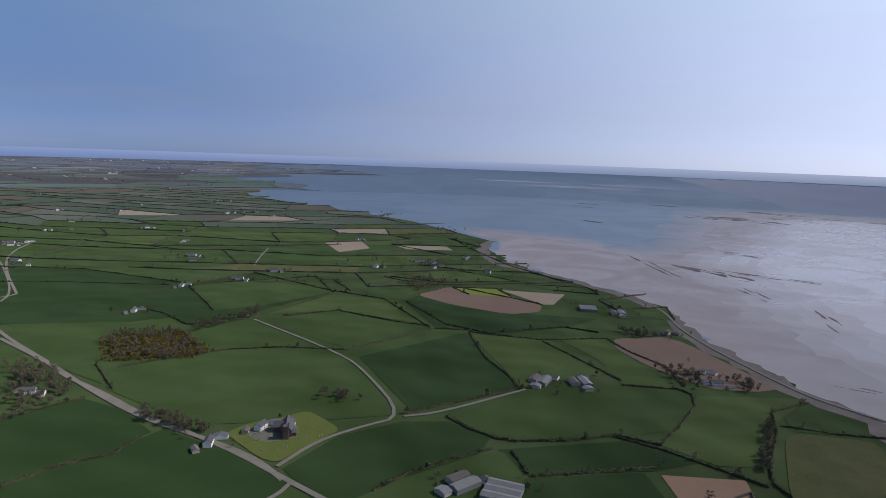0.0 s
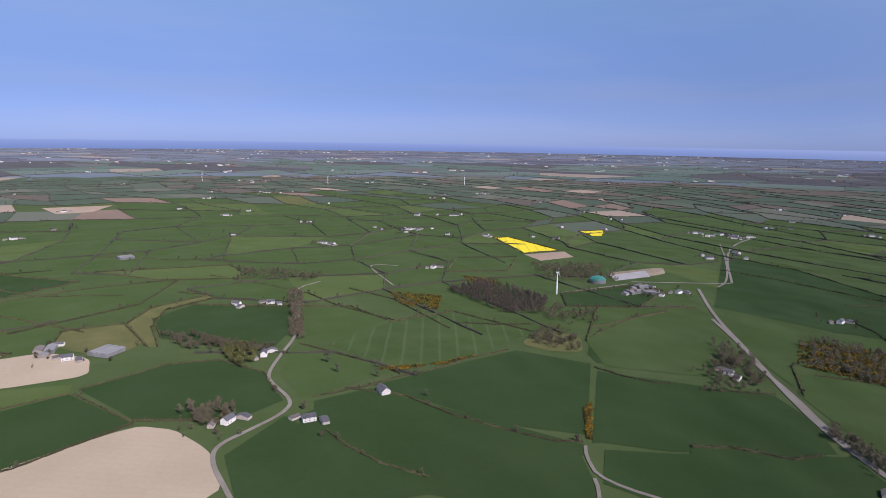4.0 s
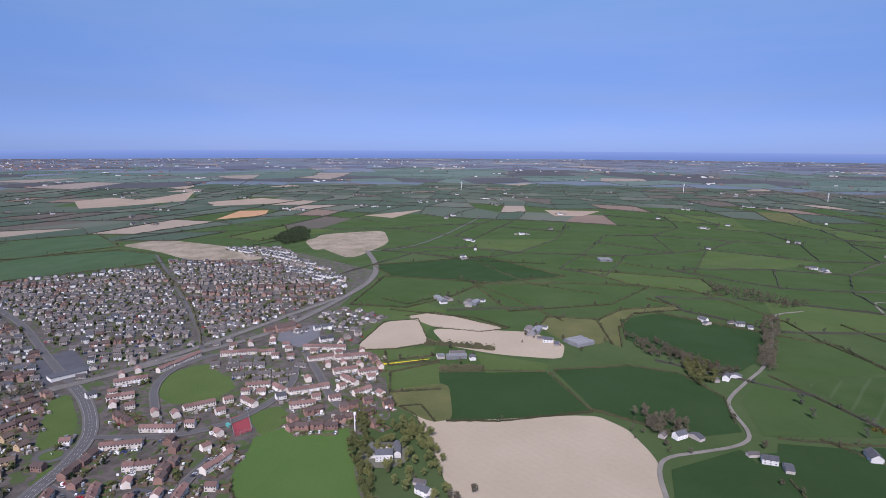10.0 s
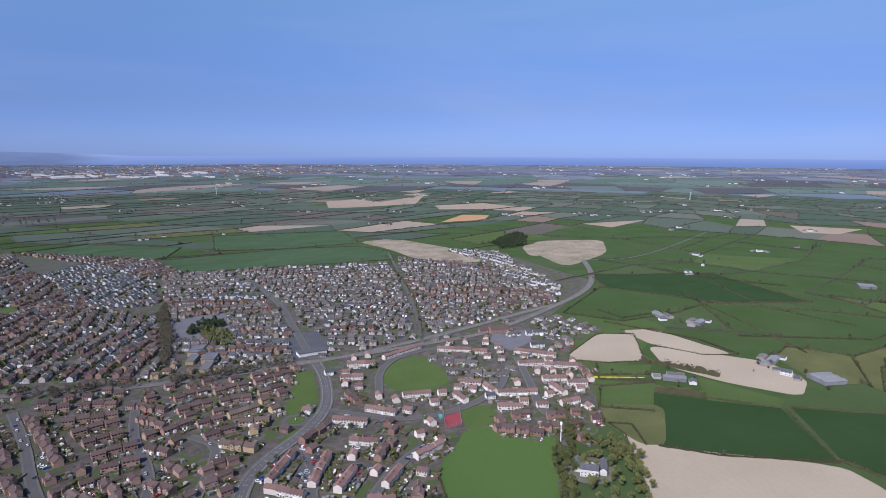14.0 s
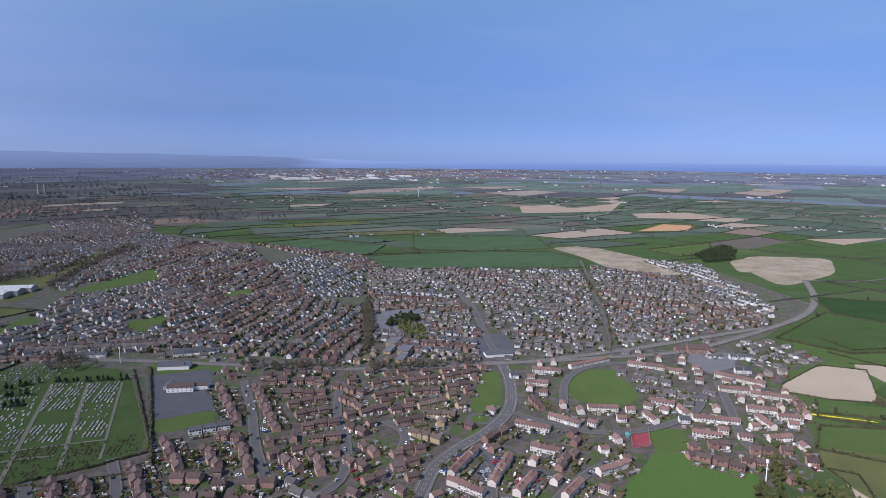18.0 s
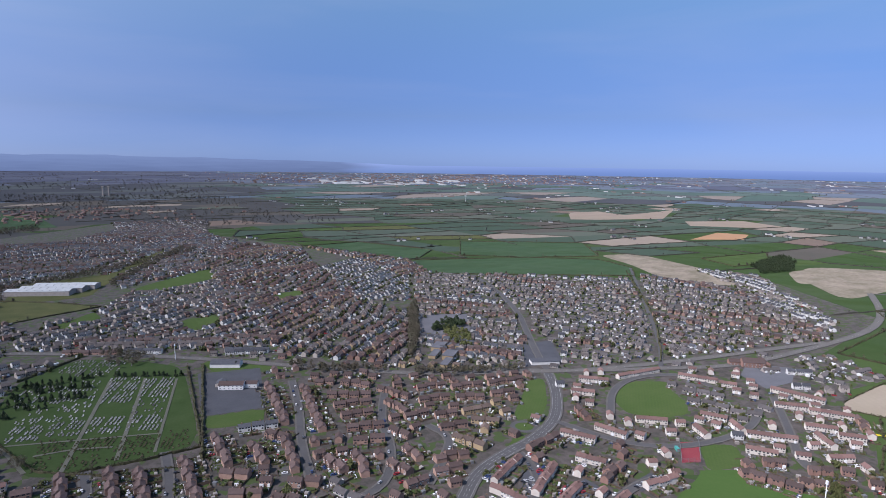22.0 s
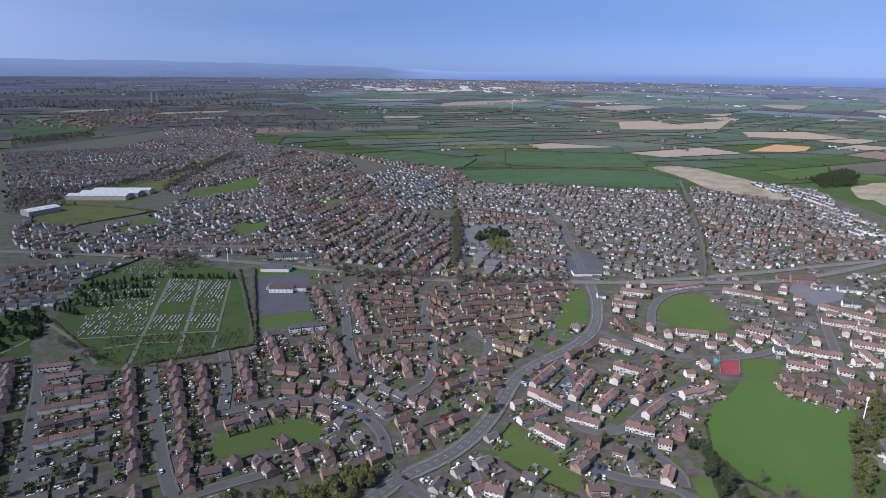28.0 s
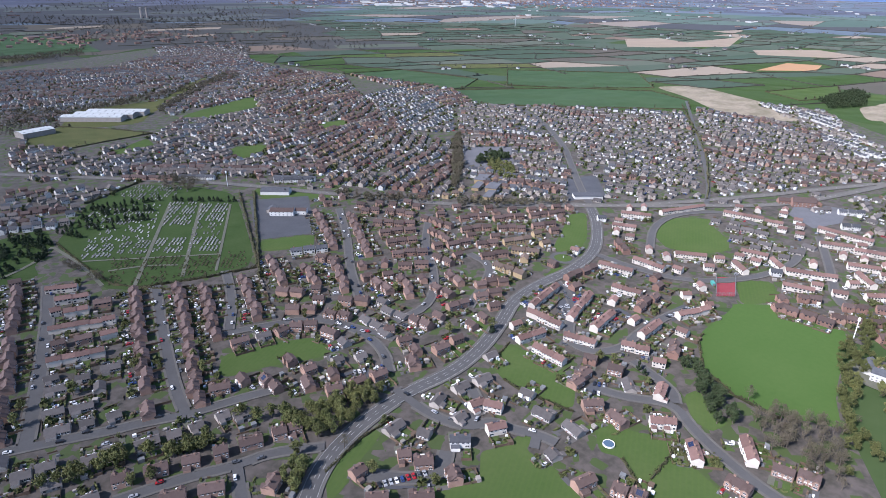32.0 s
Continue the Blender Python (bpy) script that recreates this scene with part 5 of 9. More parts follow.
def trunk(kind, seed):
    h, rad, low, *_ = SHAPES[kind]
    r = np.random.default_rng(seed + 50)
    b = Build()

    def limb(p, q, a, c):
        p, q = np.array(p, float), np.array(q, float)
        d = (q - p) / np.linalg.norm(q - p)
        x = np.cross(d, (0.3, 0.9, 0.2))
        x /= np.linalg.norm(x)
        y = np.cross(d, x)
        ang = np.arange(6) * math.pi / 3
        o = np.cos(ang)[:, None] * x + np.sin(ang)[:, None] * y
        b.add(np.vstack([p + o * a, q + o * c]), [(i, (i + 1) % 6, (i + 1) % 6 + 6, i + 6) for i in range(6)])

    limb((0, 0, 0), (0.1, 0.1, h * 0.55), 0.028 * h, 0.015 * h)
    limb((0.1, 0.1, h * 0.55), (0, 0, h * 0.92), 0.015 * h, 0.004 * h)
    for k in range(6):
        a, z = k * 1.05 + r.random(), h * r.uniform(0.25, 0.6)
        limb((0.05, 0.05, z), (rad * 0.75 * math.cos(a), rad * 0.75 * math.sin(a), z + h * r.uniform(0.12, 0.3)), 0.011 * h, 0.003 * h)
    return b.mesh("tree", [BARK])


TREE_WORDS = {"mixed": "broadleaf tree coming into spring leaf", "dark": "dense dark evergreen tree", "bare": "leafless grey-brown tree in early spring", "yew": "slim dark green churchyard yew",
              "conifer": "tall dark leafless plantation larch", "gorse": "gorse bush in yellow flower"}


def make_tree(kind, seed):
    root = new("bush" if kind == "gorse" else "tree", trunk(kind, seed))
    tagged(root, TREE_WORDS[kind], "bush" if kind == "gorse" else "tree", "trees of the town")
    v, f = crown(kind, seed)
    part("crown", mesh_of("crown", v, f, CROWN[kind]), None, root)
    return root


def plant(kind, at, scale=None):
    seed = random.randrange(3)
    s = scale or random.uniform(0.75, 1.2)
    m = pose(at[0], at[1], 0.08, 0, 0, random.uniform(0, 360))
    ob = place((kind, "tree", seed), lambda: make_tree(kind, seed), m)
    if ob is not PROTO[(kind, "tree", seed)]:
        ob.matrix_basis = m @ Matrix.Diagonal((s, s, s * random.uniform(0.85, 1.15), 1))


def wood(kind, n, *points):
    """A copse: single trees near by, one mass of crowns farther off."""
    c = np.mean(points, 0)
    spots = scatter(points, n)
    if np.hypot(*c) < 350 and c[1] < 0:
        for p in spots:
            if not near_road(p, 1.5):
                plant(kind, p)
        return
    by_town = np.hypot(*c) < 560 and c[1] < 0
    forms = [crown(kind, s, 0.55 if by_town else 0.2 if np.hypot(*c) < 900 else 0.1) for s in range(4)]
    b = Build()
    area = np.ptp(np.asarray(points), axis=0).prod() * 0.55
    extra = scatter(points, int(min(520, max(n, area / {"conifer": 16, "bare": 55, "gorse": 14}.get(kind, 30)))))
    for p in spots if by_town else extra:
        v, f = forms[rng.integers(4)]
        s, a = rng.uniform(0.65, 1.1), rng.random() * 6.28
        turned = np.array([[math.cos(a), math.sin(a), 0], [-math.sin(a), math.cos(a), 0], [0, 0, 1]]) * s
        b.add(v @ turned + (p[0], p[1], 0.1), f)
    name = "gorse_thicket" if kind == "gorse" else "copse"
    tagged(new(name, b.mesh(name, [CROWN[kind]])), {"bare": "leafless grey-brown copse and scrub", "conifer": "dark larch plantation", "gorse": "gorse thicket in yellow flower"}.get(kind, "copse of mixed trees"), name.replace("_", " "), kind="stuff")


def hedge_mesh(lines, height, dense, material=None):
    """A ragged core with leaf clumps over it, along straight lines."""
    b = Build()
    for a, e in lines:
        a, e = np.asarray(a, float), np.asarray(e, float)
        length = np.linalg.norm(e - a)
        n = max(2, int(length / (3.0 if dense > 1 else 14.0)))
        t = np.linspace(0, 1, n + 1)[:, None]
        d = (e - a) / (length + 1e-9)
        o = np.array([-d[1], d[0]])
        wob = rng.normal(0, 0.35 if dense > 1 else 0.8, (n + 1, 1))
        p = a + (e - a) * t + o * wob
        h = height * rng.uniform(0.45, 1.0, n + 1)
        wide = 0.36 * height * rng.uniform(0.6, 1.1, (n + 1, 1))
        v = np.vstack([np.c_[p + o * wide, np.zeros(n + 1)], np.c_[p + o * wide * 0.5, h], np.c_[p - o * wide * 0.5, h * rng.uniform(0.85, 1.1, n + 1)], np.c_[p - o * wide, np.zeros(n + 1)]])
        i = np.arange(n)
        f = np.vstack([np.c_[i + k * (n + 1), i + 1 + k * (n + 1), i + 1 + (k + 1) * (n + 1), i + (k + 1) * (n + 1)] for k in range(3)])[:, ::-1]
        b.add(v, f)
        if dense:
            m = int(length * dense)
            if m:
                q = rng.random((m, 1))
                c = np.c_[a + (e - a) * q + o * rng.normal(0, 0.25 * height, (m, 1)), height * rng.uniform(0.4, 1.05, m)]
                tall = rng.random(m) < 0.05
                c[tall, 2] += rng.uniform(0, height * 1.1, tall.sum())
                lv, lf = leaves(c, np.full((m, 3), 0.5), 1, 0.55, rng)
                b.add(lv, lf)
    return b.mesh("hedge", [material or HEDGE])


def hedge(height, *points):
    c = np.mean(points, 0)
    dist = np.hypot(*c)
    height *= 1.1
    me = hedge_mesh(list(zip(points[:-1], points[1:])), height, 4.0 if dist < 500 else 2.0 if dist < 900 else 0.6)
    tagged(new("hedge", me), "ragged dark field hedge in early spring" if height > 1.8 else "low trimmed hedge along pale field", "hedge", "field hedges")
    # a tree now and then
    for a, e in zip(points[:-1], points[1:]):
        length = math.dist(a, e)
        for _ in range(int(length / 26 * random.random() + 0.5) if height > 1.8 and dist > 150 else 0):
            t = random.random()
            HEDGE_TREES.append((a[0] + (e[0] - a[0]) * t, a[1] + (e[1] - a[1]) * t))


HEDGE_TREES = []


def hedge_trees():
    b = Build()
    forms = [crown(k, s, 0.3) for k in ("bare", "mixed") for s in range(3)]
    for x, y in HEDGE_TREES:
        v, f = forms[rng.integers(6)]
        s, a = rng.uniform(0.35, 0.9), rng.random() * 6.28
        turned = np.array([[math.cos(a), math.sin(a), 0], [-math.sin(a), math.cos(a), 0], [0, 0, 1]]) * s
        b.add(v @ turned + (x, y, 0), f)
    tagged(new("hedgerow_trees", b.mesh("hedgerow_trees", [CROWN["bare"]])), "leafless trees standing in the hedges", "trees", kind="stuff")


# ---- farm country farther off ----
def far_country():
    """Field upon field to the horizon, with hedges, clumps of trees and white farms."""
    w, d = 165.0, 112.0
    nx, ny = int(2 * RIM / w) + 4, int(2 * RIM / d) + 4
    gx, gy = np.meshgrid(np.arange(nx) * w - RIM - w, np.arange(ny) * d - RIM - d, indexing="ij")
    jx, jy = rng.uniform(-0.36, 0.36, gx.shape) * w, rng.uniform(-0.36, 0.36, gx.shape) * d
    x = gx + jx + 90 * np.sin(gy / 420) + 60 * np.sin(gx / 310 + gy / 700)
    y = gy + jy + 110 * np.sin(gx / 380) + 50 * np.sin(gy / 510)
    c = 0.25 * (x[:-1, :-1] + x[1:, :-1] + x[:-1, 1:] + x[1:, 1:]), 0.25 * (y[:-1, :-1] + y[1:, :-1] + y[:-1, 1:] + y[1:, 1:])
    P = np.c_[x.ravel(), y.ravel()]
    C = np.c_[c[0].ravel(), c[1].ravel()]

    def taken(p):
        t = inside(p, LOUGH) | inside(p, TOWN_EDGE) | (np.hypot(p[:, 0], p[:, 1]) < 260)
        for q in PATCHES:
            q = np.asarray(q)
            box = (p > q.min(0)).all(1) & (p < q.max(0)).all(1)
            if box.any():
                t[box] |= inside(p[box], q)
        return t

    I, J = np.meshgrid(np.arange(nx - 1), np.arange(ny - 1), indexing="ij")
    quad = np.stack([I * ny + J, (I + 1) * ny + J, (I + 1) * ny + J + 1, I * ny + J + 1], -1).reshape(-1, 4)
    radius = np.hypot(P[:, 0], P[:, 1])
    ok = ~taken(C) & (radius[quad].min(1) < RIM)
    mats = HAZED_FIELDS + [LAND["farm_dark"], LAND["farm_mid"], LAND["farm_light"], LAND["scrub"]]
    wild = np.array([noise.noise(Vector((px / 900, py / 900, 3.3))) for px, py in C])
    pick = rng.random(len(C))
    slot = np.select([pick < 0.42, pick < 0.74, pick < 0.88, pick < 0.94, pick < 0.975], [0, 1, 2, 3, 4], 5)
    slot[(wild > 0.30) & (pick < 0.5)] = 3
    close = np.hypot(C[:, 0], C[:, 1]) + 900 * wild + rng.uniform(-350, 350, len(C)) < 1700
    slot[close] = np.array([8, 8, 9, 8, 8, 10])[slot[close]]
    # the wooded ridge beyond the town
    wooded = (C[:, 1] < -1900) & (C[:, 0] > -900 + 0.12 * (C[:, 1] + 1900))
    slot[wooded & (pick < 0.62)] = 6
    slot[wooded & (pick > 0.62) & (pick < 0.85)] = 3
    quad, slot = quad[ok], slot[ok]
    # each field has corners of its own
    v = np.c_[P[quad].reshape(-1, 2), np.full(quad.size, 0.04)]
    tagged(new("far_fields", mesh_of("far_fields", v, np.arange(len(v)).reshape(-1, 4), mats, slot)), "patchwork of green fields with some stubble, haze-tinted far off", "fields", kind="stuff")
    edges = []
    for a, b in [((i, j), (i + 1, j)) for i in range(nx - 1) for j in range(ny)] + [((i, j), (i, j + 1)) for i in range(nx) for j in range(ny - 1)]:
        edges.append((a[0] * ny + a[1], b[0] * ny + b[1]))
    E = np.array(edges)
    mid = 0.5 * (P[E[:, 0]] + P[E[:, 1]])
    keep = ~taken(mid) & ~taken(P[E[:, 0]]) & (np.hypot(mid[:, 0], mid[:, 1]) < RIM) & (rng.random(len(E)) < 0.86)
    E, mid = E[keep], mid[keep]
    grown = (mid[:, 1] < -1900) & (mid[:, 0] > -900 + 0.12 * (mid[:, 1] + 1900))
    E = E[~grown | (rng.random(len(E)) < 0.25)]
    lines = [(P[a], P[b]) for a, b in E]
    tagged(new("far_hedges", hedge_mesh(lines, 2.7, 0, HAZED_HEDGE)), "dark hedges between the far fields", "hedges", kind="stuff")
    # clumps of trees along them and round the farms
    b = Build()
    forms = [crown(k, s, 0.14) for k in ("bare", "dark") for s in range(3)]
    farms = Build()
    for (p, q) in lines:
        r = math.hypot(*(0.5 * (p + q)))
        for _ in range(rng.poisson(2.6 if r < RIM - 300 else 1.2)):
            at = p + (q - p) * rng.random()
            vv, ff = forms[rng.integers(6)]
            s = rng.uniform(0.3, 0.95)
            b.add(vv * (s * 1.3, s * 1.3, s * 0.9) + (at[0], at[1], 0), ff)
        if rng.random() < 0.085:
            at = p + (q - p) * rng.random() + rng.normal(0, 10, 2)
            for _ in range(rng.integers(1, 5)):
                o = at + rng.normal(0, 22, 2)
                a = rng.random() * 3.14
                c, s = math.cos(a), math.sin(a)
                turned = np.array([[c, s, 0], [-s, c, 0], [0, 0, 1]])
                big = rng.uniform(0.6, 1.25)
                wv, wf = gable_walls(12 * big, 7.5 * big, 3.6, 3.6 + 2.4 * big)
                rv, rf = roof_slabs(12 * big, 7.5 * big, 3.6, 3.6 + 2.4 * big)
                farms.add(np.array(wv) @ turned + (o[0], o[1], 0.05), wf, 0 if rng.random() < 0.6 else 3)
                farms.add(np.array(rv) @ turned + (o[0], o[1], 0.05), rf, 1 if big < 1.6 else 2)
            for _ in range(6):
                o = at + rng.normal(0, 30, 2)
                vv, ff = forms[rng.integers(6)]
                s = rng.uniform(0.6, 1.2)
                b.add(vv * (s * 1.3, s * 1.3, s) + (o[0], o[1], 0), ff)
    # the leafless woods of the ridge
    for _ in range(3000):
        at = np.array([rng.uniform(-900, 1700), rng.uniform(-3500, -1950)])
        if at[0] < -900 + 0.12 * (at[1] + 1900) + rng.normal(0, 150) or noise.noise(Vector((at[0] / 420, at[1] / 420, 7.1))) < -0.12 or taken(at[None])[0]:
            continue
        vv, ff = forms[rng.integers(6)]
        s = rng.uniform(0.8, 1.3)
        b.add(vv * (s * 1.5, s * 1.5, s) + (at[0], at[1], 0), ff)
    tagged(new("far_trees", b.mesh("far_trees", [HAZED_LEAVES])), "dark clumps of trees among far fields", "trees", kind="stuff")
    tagged(new("far_farms", farms.mesh("far_farms", [WALLS["wh"], ROOFS["wh"], STEEL, WALLS["gr"]])), "small white farmhouses scattered over the country", "farms", kind="stuff")


def rising(v):
    """Land past the rim, moved nearer and up along the line of sight, so that it rises gently to the horizon."""
    v = np.asarray(v, float)
    rise = EYE * (1 - (FAR - 20) / BEYOND) / (FAR - 20 - RIM)
    k = np.minimum(1.0, (EYE + rise * RIM) / (EYE + rise * np.hypot(v[:, 0], v[:, 1])))[:, None]
    return (v - (0, 0, EYE)) * k + (0, 0, EYE)


def bearing(yaw, r):
    a = np.radians(yaw)
    return np.stack([-np.sin(a) * r, np.cos(a) * r], -1)


def far_shore(r):
    """Where the lough ends and the land begins, in degrees, past the rim."""
    return 13 + 5 * np.sin(r / 600) + 2 * np.sin(r / 170)


def rim_sheet(name, material, yaws, label, z):
    rings = np.geomspace(RIM - 10, BEYOND, 40)
    q = np.array([[(*bearing(a if a < 12 or z == 0 else far_shore(r), r), z) for r in rings] for a in yaws]).reshape(-1, 3)
    n = len(rings)
    f = [(i * n + j, i * n + j + 1, (i + 1) * n + j + 1, (i + 1) * n + j) for i in range(len(yaws) - 1) for j in range(n - 1)]
    tagged(new(name, mesh_of(name, q, f, material)), label, "ground" if "land" in name else "water", kind="structure")


def distance():
    """The country past the rim: fields, hedges, woods, farms and a town, to where the sea begins."""
    rim_sheet("far_land", HAZE_TINTED[5], np.arange(2, 252, 2.0), "hazy farmland rising to the horizon", 0.0)
    rim_sheet("far_water", WATER, np.arange(-110, 13, 2.5), "far blue water of the lough", 0.5)
    yaws = np.arange(-110, -19, 1.0)
    near = np.minimum(BEYOND * 0.9, 3900 + 260 * np.sin(yaws / 2.3) + 200 * np.sin(yaws / 0.9) + 5200 * np.clip((yaws + 29) / 9, 0, 1) ** 2)
    q = np.array([[(*bearing(a, r), 0.8) for r in np.geomspace(n, BEYOND, 14)] for a, n in zip(yaws, near)]).reshape(-1, 3)
    f = [(i * 14 + j, i * 14 + j + 1, (i + 1) * 14 + j + 1, (i + 1) * 14 + j) for i in range(len(yaws) - 1) for j in range(13)]
    tagged(new("far_land", mesh_of("far_land", q, f, HAZED_COAST)), "hazy low land across the lough", "ground", kind="structure")
    w, d, turn = 400.0, 270.0, 0.45
    nx, ny = int(2 * BEYOND / w), int(2 * BEYOND / d)
    gx, gy = np.meshgrid((np.arange(nx) - nx / 2) * w, (np.arange(ny) - ny / 2) * d, indexing="ij")
    x = gx + rng.uniform(-0.4, 0.4, gx.shape) * w + 160 * np.sin(gy / 900)
    y = gy + rng.uniform(-0.4, 0.4, gx.shape) * d + 200 * np.sin(gx / 1100)
    P = np.c_[(x * math.cos(turn) - y * math.sin(turn)).ravel(), (x * math.sin(turn) + y * math.cos(turn)).ravel()]
    I, J = np.meshgrid(np.arange(nx - 1), np.arange(ny - 1), indexing="ij")
    quad = np.stack([I * ny + J, (I + 1) * ny + J, (I + 1) * ny + J + 1, I * ny + J + 1], -1).reshape(-1, 4)

    def polar(p):
        return (np.degrees(np.arctan2(-p[:, 0], p[:, 1])) + 130) % 360 - 130, np.hypot(p[:, 0], p[:, 1])

    def dry(p):
        yaw, r = polar(p)
        return (yaw > far_shore(r)) & (yaw < 205) & (r < BEYOND - 50)

    C = P[quad].mean(1)
    yaw, r = polar(C)
    ok = dry(C) & (polar(P)[1][quad].min(1) > RIM - 60)
    pick = rng.random(len(C))
    wild = np.array([noise.noise(Vector((px / 1500, py / 1500, 8.8))) for px, py in C])
    slot = np.select([pick < 0.40, pick < 0.70, pick < 0.86, pick < 0.92], [0, 1, 2, 3], 4)
    slot[(wild > 0.22) & (pick < 0.6)] = 4
    ridge = (yaw > 163 + 3 * np.sin(r / 700))
    slot[ridge] = np.where(pick[ridge] < 0.62, 4, 2)
    # beyond about 5600 the hazier-coloured set takes over
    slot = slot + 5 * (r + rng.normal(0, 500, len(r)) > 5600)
    v = np.c_[P[quad[ok]].reshape(-1, 2), np.full(4 * ok.sum(), 1.2)]
    tagged(new("distant_fields", mesh_of("distant_fields", v, np.arange(len(v)).reshape(-1, 4), HAZE_TINTED, slot[ok])), "hazy far fields, woods and stubble", "fields", kind="stuff")
    ids = np.arange(nx * ny).reshape(nx, ny)
    E = np.vstack([np.c_[ids[:-1].ravel(), ids[1:].ravel()], np.c_[ids[:, :-1].ravel(), ids[:, 1:].ravel()]])
    mid = 0.5 * (P[E[:, 0]] + P[E[:, 1]])
    keep = dry(mid) & (polar(mid)[1] > RIM) & (rng.random(len(E)) < 0.8) & ((polar(mid)[0] < 163) | (rng.random(len(E)) < 0.2))
    lines = [(P[a], P[b]) for a, b in E[keep]]
    tagged(new("distant_hedges", hedge_mesh(lines, 3.4, 0, HAZED_HEDGE)), "dark hedges and tree lines of far country", "hedges", kind="stuff")
    trees, farms = Build(), Build()
    forms = [crown(k, j, 0.1) for k in ("bare", "dark") for j in range(2)]

    def tree(at, size):
        vv, ff = forms[rng.integers(4)]
        trees.add(vv * (size * 1.6, size * 1.6, size) + (at[0], at[1], 1.0), ff)

    def shed(at, long, deep, tall, white):
        a = rng.random() * 3.14
        c, e = math.cos(a), math.sin(a)
        turned = np.array([[c, e, 0], [-e, c, 0], [0, 0, 1]])
        for (vv, ff), k in ((gable_walls(long, deep, tall, tall * 1.5), 0 if white else 2), (roof_slabs(long, deep, tall, tall * 1.5), 1 if not white or rng.random() < 0.7 else 3)):
            farms.add(np.array(vv) @ turned + (at[0], at[1], 1.0), ff, k)

    for a, b in lines:
        far = math.hypot(*a)
        for _ in range(rng.poisson(1.2 if far < 6500 else 0.5)):
            tree(a + (b - a) * rng.random(), rng.uniform(0.8, 1.5))
        if rng.random() < 0.13:
            at = a + (b - a) * rng.random()
            for _ in range(rng.integers(1, 5)):
                shed(at + rng.normal(0, 45, 2), rng.uniform(14, 40), rng.uniform(9, 16), 4.5, rng.random() < 0.6)
    for _ in range(2600):  # woods on the ridge beyond the town
        a, far = rng.uniform(160, 204), RIM + 5200 * rng.random() ** 1.6
        at = bearing(a, far)
        if noise.noise(Vector((at[0] / 800, at[1] / 800, 7.1))) > -0.1 and a > 163 + 4 * math.sin(far / 500):
            tree(at, rng.uniform(1.0, 1.9))
    for _ in range(1100):  # the town by the sea
        a, far = rng.triangular(126, 148, 168), rng.triangular(5000, 6800, 10200)
        shed(bearing(a, far) + rng.normal(0, 60, 2), rng.uniform(10, 30), rng.uniform(8, 12), rng.uniform(4, 6.5), rng.random() < 0.22)
    for _ in range(30):  # its large pale works and stores
        at = bearing(rng.uniform(144, 158), rng.triangular(5200, 5600, 7000))
        shed(at, rng.uniform(60, 170), rng.uniform(30, 60), rng.uniform(8, 13), True)
    tagged(new("distant_trees", trees.mesh("distant_trees", [HAZED_LEAVES])), "dark woods and tree clumps far off", "trees", kind="stuff")
    tagged(new("distant_buildings", farms.mesh("distant_buildings", [WALLS["wh"], ROOFS["gr"], WALLS["rd"], PALE_STEEL])), "pale farms and a hazy town near the sea", "buildings", kind="stuff")


def far_town(cx, cy, rx, ry, n, style):
    """The pale roofs of a distant town."""
    walls = Build()
    w, d, eave, ridge, _, _ = STYLES[style]
    for _ in range(n):
        x, y = cx + rng.normal(0, rx), cy + rng.normal(0, ry)
        if math.hypot(x, y) > FAR - 60 or inside((x, y), TOWN_EDGE)[0]:
            continue
        a, big = rng.random() * 3.14, rng.uniform(0.9, 1.6) * (3 if rng.random() < 0.04 else 1)
        c, s = math.cos(a), math.sin(a)
        turned = np.array([[c, s, 0], [-s, c, 0], [0, 0, 1]])
        walls.add((np.array(gable_walls(w, d, eave, ridge)[0]) * (big, big, 1)) @ turned + (x, y, 0.05), gable_walls(w, d, eave, ridge)[1], 0)
        walls.add((np.array(roof_slabs(w, d, eave, ridge)[0]) * (big, big, 1)) @ turned + (x, y, 0.05), roof_slabs(w, d, eave, ridge)[1], 1)
    tagged(new("distant_town", walls.mesh("distant_town", [WALLS[style], ROOFS["bt"]])), "pale roofs of a distant town", "town", kind="stuff")


# ---- cars ----
CAR_PAINT = [surface("car_" + n, c, rough=0.3, spec=0.5) for n, c in (("white", (0.75, 0.75, 0.75)), ("silver", (0.40, 0.41, 0.43)), ("black", (0.02, 0.02, 0.024)), ("blue", (0.03, 0.06, 0.18)), ("red", (0.33, 0.02, 0.025)), ("grey", (0.10, 0.105, 0.115)))]
CAR_WORDS = ("white", "silver", "black", "dark blue", "red", "dark grey")


